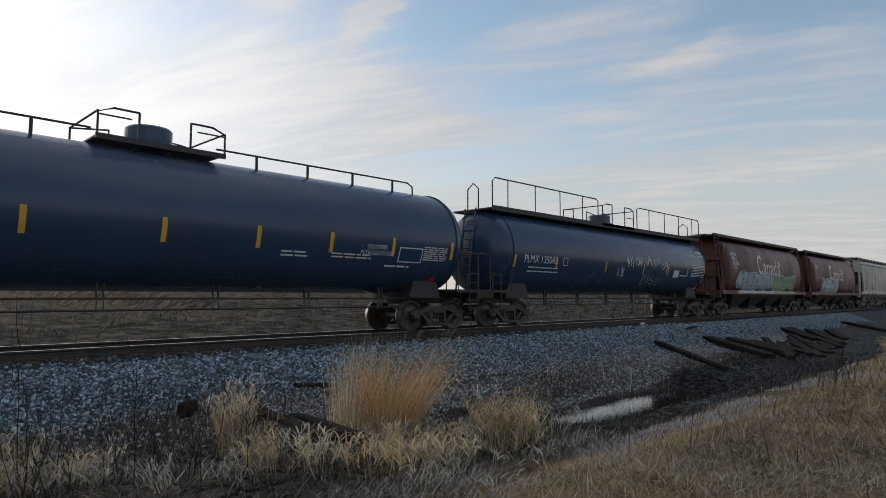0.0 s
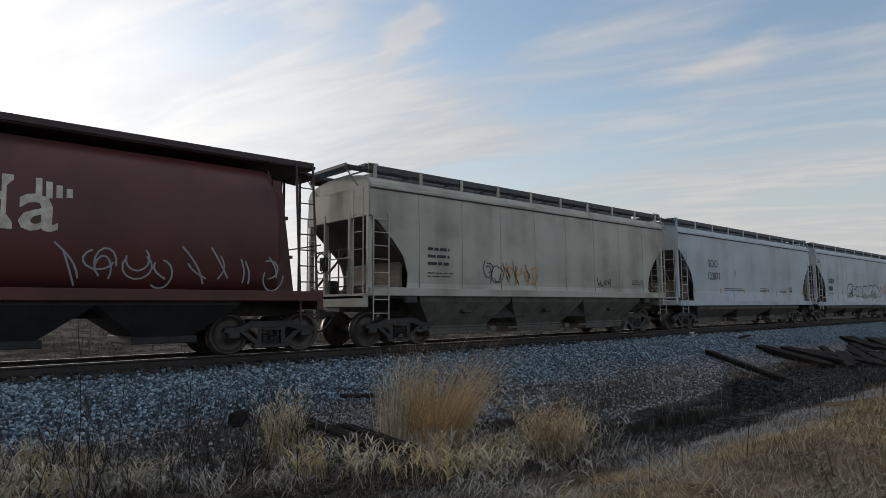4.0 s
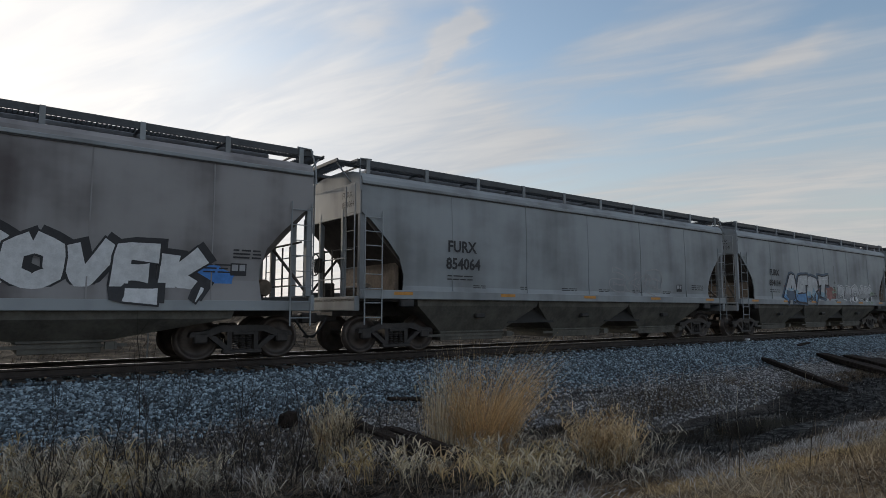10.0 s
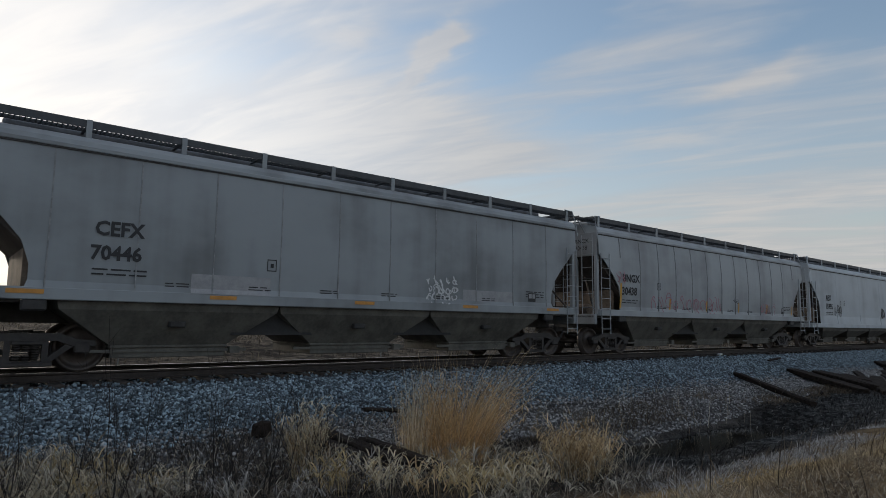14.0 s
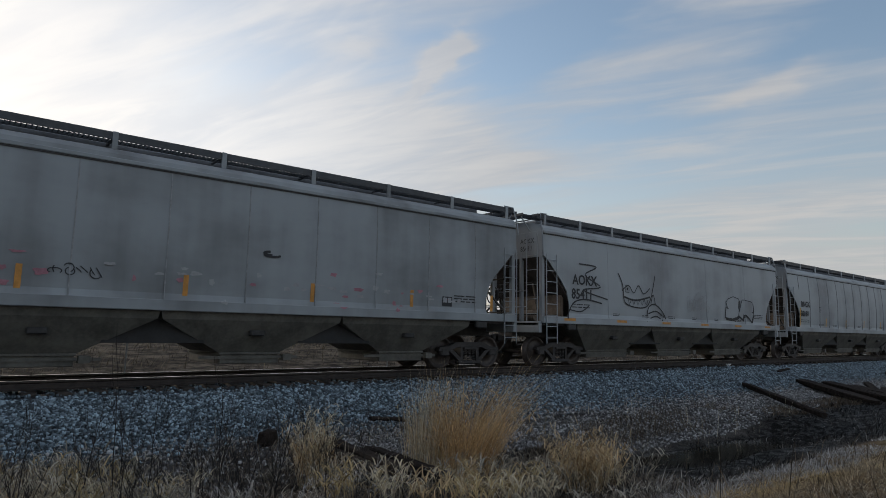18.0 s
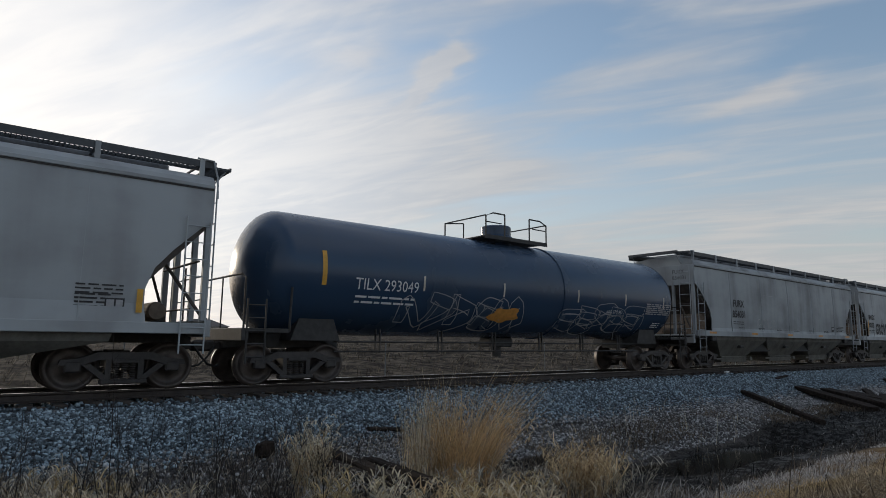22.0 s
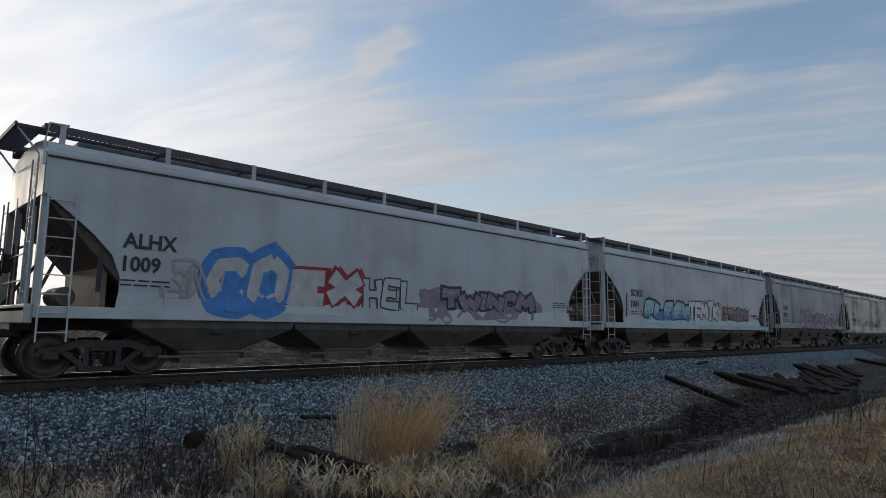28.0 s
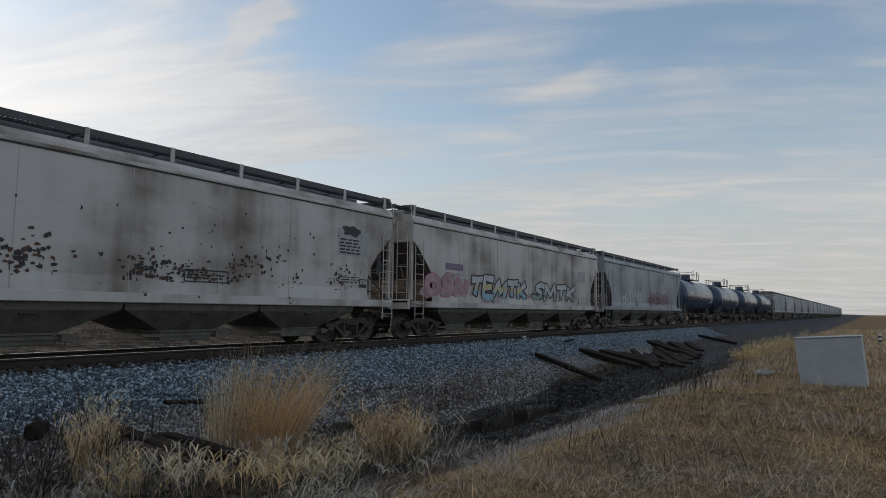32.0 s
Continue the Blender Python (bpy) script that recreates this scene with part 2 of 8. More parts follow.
MAT = dict(
    white=car_paint("white_car_paint", (0.48, 0.52, 0.55), amount=0.28, rust=0.05, seed=1),
    white_dirty=car_paint("soiled_white_car_paint", (0.52, 0.50, 0.475), (0.16, 0.125, 0.10), 1.0, 0.9, seed=2),
    grey=car_paint("grey_car_paint", (0.315, 0.34, 0.355), (0.085, 0.078, 0.075), 0.6, 0.08, seed=3),
    grey_dark=car_paint("sooty_grey_car_paint", (0.30, 0.29, 0.29), (0.06, 0.045, 0.045), 0.9, 0.12, seed=4),
    silver=car_paint("silver_grey_car_paint", (0.37, 0.395, 0.41), (0.12, 0.10, 0.095), 0.45, 0.10, seed=5),
    beige=car_paint("beige_car_paint", (0.47, 0.45, 0.38), (0.14, 0.11, 0.08), 0.6, 0.2, seed=6),
    brown=car_paint("red_brown_car_paint", (0.105, 0.030, 0.026), (0.035, 0.018, 0.016), 0.65, 0.25, rough=0.42, seed=7),
    black=car_paint("black_tank_paint", (0.028, 0.056, 0.104), (0.04, 0.05, 0.062), 0.30, 0.03, rough=0.22, seed=8),
    roof=plain("roof_steel", (0.20, 0.205, 0.21), 0.6, var=0.3, scale=2.0),
    roof_brown=plain("brown_roof_steel", (0.045, 0.022, 0.022), 0.55, var=0.3, scale=2.0),
    dark=plain("dark_underframe_steel", (0.035, 0.033, 0.032), 0.65, var=0.4),
    # soot plus the shade inside the car ends, both put into the colour
    soot=plain("sooty_shaded_sheet", (0.085, 0.072, 0.062), 0.75, var=0.4, scale=1.6),
    # tan steel whose colour includes warm sunlight falling in between the cars
    rusty=plain("sunlit_tan_plate", (0.22, 0.17, 0.13), 0.8, var=0.4, scale=1.6),
    bay=plain("grey_brown_hopper_steel", (0.115, 0.108, 0.092), 0.75, var=0.4, scale=2.0),
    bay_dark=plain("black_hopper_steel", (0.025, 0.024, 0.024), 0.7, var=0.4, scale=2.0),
    grate=plain("galvanised_grating", (0.07, 0.073, 0.078), 0.55, 0.3, var=0.2),
    iron=plain("truck_casting", (0.035, 0.030, 0.028), 0.6, 0.0, 0.5, 5.0),
    wheel=plain("wheel_steel", (0.075, 0.060, 0.052), 0.5, 0.3, 0.4, 4.0),
    rail=plain("rusty_rail_steel", (0.042, 0.032, 0.027), 0.75, 0.1, 0.4, 5.0),
    railtop=plain("polished_rail_head", (0.62, 0.62, 0.62), 0.22, 0.95, 0.06),
    tie=plain("creosoted_timber", (0.045, 0.036, 0.030), 0.85, var=0.5, scale=4.0, bump=0.6),
    oldtie=plain("weathered_timber", (0.028, 0.021, 0.017), 0.95, var=0.7, scale=9.0, bump=1.0, spec=0.12),
    letter=plain("black_lettering_paint", (0.028, 0.028, 0.032), 0.6, var=0.2),
    letter_w=plain("white_lettering_paint", (0.62, 0.63, 0.64), 0.6, var=0.15),
    cream=plain("cream_lettering_paint", (0.55, 0.50, 0.42), 0.6, var=0.3),
    yellow=plain("yellow_reflector_tape", (0.62, 0.33, 0.04), 0.5, var=0.15),
    orange=plain("orange_reflector_tape", (0.55, 0.25, 0.05), 0.5, var=0.2),
    blue=plain("blue_paint", (0.09, 0.22, 0.42), 0.6, var=0.25),
    cyan=plain("pale_cyan_paint", (0.30, 0.52, 0.58), 0.6, var=0.25),
    green=plain("green_paint", (0.19, 0.25, 0.155), 0.6, var=0.3),
    lime=plain("yellow_green_paint", (0.36, 0.40, 0.20), 0.6, var=0.25),
    mint=plain("mint_paint", (0.10, 0.45, 0.35), 0.6, var=0.2),
    pink=plain("dull_pink_paint", (0.38, 0.17, 0.21), 0.6, var=0.25),
    dull_white=plain("dull_white_spray", (0.46, 0.47, 0.48), 0.65, var=0.22, scale=3.0),
    silver_spray=plain("silver_spray", (0.34, 0.37, 0.39), 0.5, var=0.2, scale=3.0),
    haze_blue=plain("hazy_blue_spray", (0.25, 0.38, 0.47), 0.6, var=0.25, scale=3.0),
    slate=plain("slate_blue_spray", (0.075, 0.11, 0.16), 0.6, var=0.3, scale=3.0),
    blue_spray=plain("bright_blue_spray", (0.06, 0.21, 0.55), 0.6, var=0.2, scale=3.0),
    red_spray=plain("dull_red_spray", (0.30, 0.028, 0.04), 0.6, var=0.25, scale=3.0),
    rust_spray=plain("brick_red_spray", (0.27, 0.125, 0.11), 0.65, var=0.35, scale=3.0),
    rust_spot=plain("brown_rust", (0.10, 0.05, 0.03), 0.8, var=0.4, scale=5.0),
    umber=plain("grey_brown_spray", (0.185, 0.165, 0.155), 0.7, var=0.25, scale=3.0),
    sage=plain("sage_green_spray", (0.25, 0.31, 0.24), 0.65, var=0.25, scale=3.0),
    mauve=plain("mauve_spray", (0.25, 0.20, 0.26), 0.65, var=0.25, scale=3.0),
    dusty_pink=plain("dusty_pink_spray", (0.38, 0.26, 0.27), 0.65, var=0.25, scale=3.0),
    straw_spray=plain("straw_yellow_spray", (0.46, 0.42, 0.26), 0.65, var=0.25, scale=3.0),
    violet=plain("dull_violet_paint", (0.20, 0.15, 0.24), 0.6, var=0.25),
    patch=plain("grey_patch_paint", (0.33, 0.33, 0.34), 0.6, var=0.15),
    mustard=plain("dull_yellow_paint", (0.42, 0.33, 0.10), 0.6, var=0.25),
    lilac=plain("lilac_grey_paint", (0.22, 0.20, 0.27), 0.6, var=0.3),
    maroon=plain("maroon_paint", (0.16, 0.022, 0.04), 0.6, var=0.2),
    # darker ribs: the soft shading between bulging panels, painted as colour
    seam=plain("shaded_seam", (0.27, 0.275, 0.28), 0.7, var=0.3),
    placard=plain("placard_red", (0.60, 0.04, 0.04), 0.4, var=0.1),
    hose=plain("brake_hose_rubber", (0.02, 0.02, 0.02), 0.7),
    box=plain("pale_grey_cabinet_paint", (0.36, 0.38, 0.39), 0.55, var=0.10, scale=2.5),
    stone=plain("field_stone", (0.24, 0.225, 0.21), 0.85, var=0.35, scale=6.0, bump=0.8),
    ballast=stone_mat("ballast_stone", (0.024, 0.033, 0.040), (0.42, 0.53, 0.60)),
    pebble=stone_mat("old_gravel", (0.030, 0.028, 0.027), (0.56, 0.545, 0.53)),
    straw=blade_mat("dry_straw_grass", (0.28, 0.15, 0.06), (0.92, 0.66, 0.35), 0.45, 1.0),
    straw_pale=blade_mat("bleached_grass", (0.20, 0.145, 0.085), (0.92, 0.81, 0.60), 0.4, 0.8),
    verge=blade_mat("tan_verge_grass", (0.055, 0.03, 0.014), (0.95, 0.69, 0.36), 0.35, 1.3, ((0.06, 0.042, 0.03), (0.84, 0.70, 0.52))),
    far_grass=blade_mat("far_pasture_grass", (0.02, 0.016, 0.012), (0.27, 0.225, 0.165), 0.3, 1.8),
    weed=plain("dark_dead_stalk", (0.022, 0.016, 0.013), 0.8, var=0.4),
    roof_tile=plain("far_house_roof", (0.10, 0.085, 0.08), 0.8, var=0.2),
    house_wall=plain("far_house_wall", (0.42, 0.40, 0.37), 0.8, var=0.1),
    post=plain("fence_post_steel", (0.24, 0.24, 0.23), 0.6, var=0.3),
    pale=plain("white_marker_plastic", (0.75, 0.75, 0.74), 0.5, var=0.05),
)


def water_mat():
    m, t = material("ditch_water")
    pos = t.add("ShaderNodeNewGeometry").outputs["Position"]
    finish(t, (0.012, 0.011, 0.009), 0.02, 0.0, t.noise(t.scaled(pos, scale=(1.0, 1.6, 1.0)), 7.0, 3.0), 0.2, 0.01, 0.9)
    return m


MAT["water"] = water_mat()


def ground_mat():
    m, t = material("trackside_ground")
    pos = t.add("ShaderNodeNewGeometry").outputs["Position"]
    y = t.add("ShaderNodeSeparateXYZ", {0: pos}).outputs[1]
    z = t.add("ShaderNodeSeparateXYZ", {0: pos}).outputs[2]
    wob = t.math("MULTIPLY", t.math("SUBTRACT", t.noise(pos, 0.55, 4.0), 0.5), 2.4)
    yy = t.math("ADD", y, wob)
    fine = t.noise(pos, 22.0, 6.0, 0.7)
    grit = t.noise(pos, 90.0, 3.0, 0.6)
    mid = t.noise(pos, 2.2, 5.0, 0.6)
    bal = t.mix(t.ramp(fine, 0.36, 0.68), (0.020, 0.022, 0.027), (0.15, 0.155, 0.17))
    dirt = t.mix(t.ramp(t.math("ADD", t.math("MULTIPLY", fine, 0.6), t.math("MULTIPLY", mid, 0.45)), 0.35, 0.7), (0.018, 0.015, 0.013), (0.15, 0.134, 0.122))
    mud = t.mix(t.ramp(fine, 0.4, 0.75), (0.004, 0.0036, 0.0032), (0.026, 0.023, 0.020))
    thatch = t.mix(t.ramp(t.math("ADD", t.math("MULTIPLY", fine, 0.5), t.math("MULTIPLY", mid, 0.5)), 0.35, 0.66), (0.06, 0.037, 0.02), (0.36, 0.25, 0.14))
    far = t.mix(t.ramp(t.math("ADD", t.math("MULTIPLY", t.noise(pos, 0.9, 6.0, 0.7), 0.6), t.math("MULTIPLY", mid, 0.4)), 0.42, 0.62), (0.022, 0.018, 0.015), (0.155, 0.125, 0.095))
    c = t.mix(t.ramp(yy, -10.6, -9.2), thatch, dirt)
    edge = t.math("ADD", y, t.math("MULTIPLY", wob, 0.45))
    wet = t.math("MULTIPLY", t.ramp(edge, -10.2, -9.3), t.math("SUBTRACT", 1.0, t.ramp(edge, -6.7, -6.0)))
    c = t.mix(wet, c, mud)
    c = t.mix(t.ramp(yy, -4.7, -3.5), c, bal)
    c = t.mix(t.ramp(yy, 3.2, 5.0), c, far)
    # wet mud shines in patches
    slick = t.math("MULTIPLY", wet, t.ramp(t.noise(pos, 6.0, 4.0, 0.6), 0.42, 0.62))
    rough = t.math("SUBTRACT", 0.95, t.math("ADD", t.math("MULTIPLY", wet, 0.25), t.math("MULTIPLY", slick, 0.22)))
    h = t.math("ADD", fine, t.math("MULTIPLY", grit, 0.4))
    finish(t, c, rough, 0.0, h, 1.0, 0.05, t.math("ADD", 0.06, t.math("MULTIPLY", slick, 0.3)))
    return m


MAT["ground"] = ground_mat()


# ---- mesh building ----
class Mesh:
    """Collects vertices and faces of one mesh."""

    def __init__(self):
        self.v, self.f = [], []

    def add(self, verts, faces):
        o = len(self.v)
        self.v.extend(tuple(p) for p in verts)
        self.f.extend(tuple(i + o for i in f) for f in faces)
        return self

    def box(self, x0, x1, y0, y1, z0, z1, c=0.0):
        """A box; with c its edges are cut by that much."""
        if c <= 0:
            v = [(x, y, z) for x in (x0, x1) for y in (y0, y1) for z in (z0, z1)]
            return self.add(v, [(0, 1, 3, 2), (4, 6, 7, 5), (0, 4, 5, 1), (2, 3, 7, 6), (0, 2, 6, 4), (1, 5, 7, 3)])
        v, f = [], []
        lim = ((x0, x1), (y0, y1), (z0, z1))
        ids = {}
        for sx in (0, 1):
            for sy in (0, 1):
                for sz in (0, 1):
                    s = (sx, sy, sz)
                    for a in range(3):
                        p = [lim[k][s[k]] + (0 if k == a else (c if s[k] == 0 else -c)) for k in range(3)]
                        ids[(s, a)] = len(v)
                        v.append(p)
        for a in range(3):
            b, d = (a + 1) % 3, (a + 2) % 3
            for side in (0, 1):
                q = []
                for sb, sd in ((0, 0), (1, 0), (1, 1), (0, 1)):
                    s = [0, 0, 0]
                    s[a], s[b], s[d] = side, sb, sd
                    q.append(ids[(tuple(s), a)])
                f.append(tuple(q if side else q[::-1]))
            for sb in (0, 1):
                for sd in (0, 1):
                    s0, s1 = [0, 0, 0], [0, 0, 0]
                    s0[a], s1[a] = 0, 1
                    s0[b] = s1[b] = sb
                    s0[d] = s1[d] = sd
                    s0, s1 = tuple(s0), tuple(s1)
                    q = [ids[(s0, b)], ids[(s1, b)], ids[(s1, d)], ids[(s0, d)]]
                    f.append(tuple(q if sb == sd else q[::-1]))
        for s in [(i, j, k) for i in (0, 1) for j in (0, 1) for k in (0, 1)]:
            q = [ids[(s, 0)], ids[(s, 1)], ids[(s, 2)]]
            f.append(tuple(q if sum(s) % 2 else q[::-1]))
        return self.add(v, f)

    def tube(self, pts, r, n=6, cap=True):
        """A round bar along the points."""
        pts = [Vector(p) for p in pts]
        rings = []
        for i, p in enumerate(pts):
            d = (pts[min(i + 1, len(pts) - 1)] - pts[max(i - 1, 0)]).normalized()
            a = d.cross(Vector((0, 0, 1)) if abs(d.z) < 0.9 else Vector((1, 0, 0))).normalized()
            b = d.cross(a)
            rr = r[i] if isinstance(r, (list, tuple)) else r
            rings.append([p + a * math.cos(2 * math.pi * k / n) * rr + b * math.sin(2 * math.pi * k / n) * rr for k in range(n)])
        v = [q for ring in rings for q in ring]
        f = [(i * n + k, i * n + (k + 1) % n, (i + 1) * n + (k + 1) % n, (i + 1) * n + k) for i in range(len(pts) - 1) for k in range(n)]
        if cap:
            f += [tuple(range(n - 1, -1, -1)), tuple((len(pts) - 1) * n + k for k in range(n))]
        return self.add(v, f)

    def lathe(self, prof, axis="y", n=24, at=(0, 0, 0)):
        """A turned body: prof is a list of (place along the axis, radius)."""
        v, f = [], []
        for a, r in prof:
            for k in range(n):
                c, s = math.cos(2 * math.pi * k / n) * r, math.sin(2 * math.pi * k / n) * r
                p = {"x": (a, c, s), "y": (c, a, s), "z": (c, s, a)}[axis]
                v.append((p[0] + at[0], p[1] + at[1], p[2] + at[2]))
        for i in range(len(prof) - 1):
            for k in range(n):
                q = (i * n + k, i * n + (k + 1) % n, (i + 1) * n + (k + 1) % n, (i + 1) * n + k)
                f.append(q if axis != "y" else q[::-1])
        for i, flip in ((0, True), (len(prof) - 1, False)):
            if prof[i][1] > 1e-4:
                q = tuple(i * n + k for k in range(n))
                f.append(q[::-1] if flip != (axis == "y") else q)
        return self.add(v, f)

    def prism(self, poly, y0, y1):
        """A polygon in x and z, drawn out from y0 to y1."""
        n = len(poly)
        v = [(x, y0, z) for x, z in poly] + [(x, y1, z) for x, z in poly]
        f = [tuple(range(n)), tuple(range(2 * n - 1, n - 1, -1))]
        f += [(i, i + n, (i + 1) % n + n, (i + 1) % n) for i in range(n)]
        return self.add(v, f)

    def loft(self, sections, closed=True):
        """Skin over sections of equal length."""
        n = len(sections[0])
        v = [p for s in sections for p in s]
        f = []
        for i in range(len(sections) - 1):
            for k in range(n if closed else n - 1):
                f.append((i * n + k, i * n + (k + 1) % n, (i + 1) * n + (k + 1) % n, (i + 1) * n + k))
        if closed:
            f += [tuple(range(n - 1, -1, -1)), tuple((len(sections) - 1) * n + k for k in range(n))]
        return self.add(v, f)

    def data(self, name, smooth=False):
        me = bpy.data.meshes.new(name)
        me.from_pydata([tuple(p) for p in self.v], [], self.f)
        if smooth:
            me.shade_smooth()
        return me


def fix_normals(me):
    bm = bmesh.new()
    bm.from_mesh(me)
    bmesh.ops.recalc_face_normals(bm, faces=bm.faces)
    bm.to_mesh(me)
    bm.free()


def part(name, m, mat, parent, label="", smooth=False, tidy=True):
    me = m if isinstance(m, bpy.types.Mesh) else m.data(name, smooth)
    if tidy and not isinstance(m, bpy.types.Mesh):
        fix_normals(me)
    if not me.materials:
        me.materials.append(MAT[mat] if isinstance(mat, str) else mat)
    ob = new(name, me)
    ob.parent = parent
    if label:
        tagged(ob, label)
    return ob


def thing(name, label, category, group="", kind="", at=None):
    ob = new(name)
    ob.empty_display_size = 0.3
    if at is not None:
        ob.matrix_basis = at
    return tagged(ob, label, category, group, kind)


def solid(name, m, mat, label, category, group="", kind="", smooth=False, at=None, tidy=True):
    ob = part(name, m, mat, None, "", smooth, tidy)
    if at is not None:
        ob.matrix_basis = at
    return tagged(ob, label, category, group, kind)


# ---- ground, shared by all that stands on it ----
PROFILE = [(-4000, -0.9), (-60, -0.75), (-30, -0.6), (-13.0, -0.55), (-11.7, -0.60), (-10.9, -0.80), (-9.8, -1.05), (-8.9, -1.145), (-7.6, -1.15), (-6.6, -1.17),
           (-5.4, -1.13), (-4.2, -0.98), (-3.5, -0.80), (-2.75, -0.46), (-2.25, -0.27), (-1.9, -0.25), (1.9, -0.25), (2.4, -0.32),
           (3.6, -0.85), (6.0, -0.95), (10.0, -0.55), (18.0, 0.20), (28.0, 0.95), (45.0, 1.55), (70.0, 1.9), (160.0, 1.9), (4000, 1.4)]
PY, PZ = np.array([p[0] for p in PROFILE], float), np.array([p[1] for p in PROFILE])


def smooth_noise(x, y, s, seed):
    """Cheap value noise from sums of sines."""
    r = np.random.RandomState(seed)
    out = 0.0
    for _ in range(7):
        a, ph, k = r.uniform(0, 2 * np.pi), r.uniform(0, 2 * np.pi), s * r.uniform(0.6, 1.7)
        out = out + np.sin((x * np.cos(a) + y * np.sin(a)) * k + ph)
    return out / 4.0


def ground_z(x, y):
    x, y = np.asarray(x, float), np.asarray(y, float)
    z = np.interp(y, PY, PZ)
    near = np.exp(-((y + 7.5) / 3.2) ** 2)
    rough = np.where(np.abs(y) < 2.2, 0.15, 1.0)
    z = z + (0.035 * smooth_noise(x, y, 0.9, 1) + 0.02 * smooth_noise(x, y, 2.7, 2)) * rough
    z = z + near * (0.03 * smooth_noise(x, y, 0.55, 3) + 0.03 * smooth_noise(x, y, 1.9, 6))
    # the near bank bulges out on the left, where the weeds grow
    bulge = 1.0 / (1.0 + np.exp(np.clip((x - 6.3) / 0.8, -30, 30))) * np.exp(-((y + 8.6) / 1.7) ** 2)
    z = z + 0.22 * bulge
    # the ditch is deepest where the pool stands
    deep = np.interp(y + 0.03 * (x - 13.2) - 0.07 * np.sin(x * 2.1), [-9.4, -9.0, -8.5, -7.85, -7.65, -6.5, -6.3, -4.3, -4.0], [0.0, -1.12, -1.42, -1.58, -1.67, -1.67, -1.58, -1.03, 0.0])
    deep = deep + 0.025 * smooth_noise(x, y, 2.3, 7) * (np.abs(y + 7.0) > 0.5)
    pool = 1.0 / (1.0 + np.exp(-np.clip((x - 10.0) / 0.2, -30, 30))) / (1.0 + np.exp(np.clip((x - 18.4) / 0.3, -30, 30)))
    z = z + (np.minimum(z, deep) - z) * pool
    far = np.clip((y - 12) / 20, 0, 1) * 0.30 * smooth_noise(x, y, 0.09, 4)
    return z + far


# ---- ground, track ----
def grid_axis(stops):
    out = [stops[0][0]]
    for (a, _), (b, step) in zip(stops, stops[1:]):
        n = max(1, int(round((b - a) / step)))
        out += [a + (b - a) * (i + 1) / n for i in range(n)]
    return np.array(out)


def build_ground():
    gx = grid_axis([(-3500, 0), (-400, 300), (-60, 20), (-6, 1.2), (6, 0.16), (15, 0.11), (36, 0.2), (70, 0.7), (200, 4), (600, 25), (3800, 320)])
    gy = grid_axis([(-3500, 0), (-300, 300), (-40, 13), (-16, 1.0), (-9, 0.16), (-7, 0.10), (-2, 0.16), (4, 0.35), (14, 0.8), (50, 2.4), (300, 20), (3600, 330)])
    X, Y = np.meshgrid(gx, gy, indexing="ij")
    Z = ground_z(X, Y)
    nx, ny = X.shape
    me = bpy.data.meshes.new("ground")
    co = np.stack([X, Y, Z], -1).reshape(-1, 3).astype(np.float32)
    i, j = np.meshgrid(np.arange(nx - 1), np.arange(ny - 1), indexing="ij")
    a = (i * ny + j).ravel()
    faces = np.stack([a, a + ny, a + ny + 1, a + 1], -1).astype(np.int32)
    quick(me, co, faces)
    me.shade_smooth()
    me.materials.append(MAT["ground"])
    tagged(new("ground", me), "trackside ground of gravel, wet ditch mud and dry grass", "ground", kind="structure")


def quick(me, co, faces):
    """Fill a mesh from arrays of points and of equal faces."""
    n, k = faces.shape
    me.vertices.add(len(co))
    me.vertices.foreach_set("co", np.ascontiguousarray(co, np.float32).ravel())
    me.loops.add(n * k)
    me.loops.foreach_set("vertex_index", np.ascontiguousarray(faces, np.int32).ravel())
    me.polygons.add(n)
    me.polygons.foreach_set("loop_start", np.arange(0, n * k, k, dtype=np.int32))
    me.update(calc_edges=True)
    me.validate()


def array_object(name, co, faces, mat, label, category, kind="stuff", smooth=False):
    me = bpy.data.meshes.new(name)
    quick(me, co, faces)
    if smooth:
        me.shade_smooth()
    me.materials.append(MAT[mat])
    return tagged(new(name, me), label, category, kind=kind)


ROCK_V = np.array([(-1, -.7, -.5), (.8, -1, -.4), (1, .7, -.6), (-.7, 1, -.4), (-.8, -.5, .6), (.6, -.7, .7), (.7, .6, .5), (-.5, .8, .7)], float)
ROCK_F = np.array([(0, 3, 2), (0, 2, 1), (4, 5, 6), (4, 6, 7), (0, 1, 5), (0, 5, 4), (1, 2, 6), (1, 6, 5), (2, 3, 7), (2, 7, 6), (3, 0, 4), (3, 4, 7)])


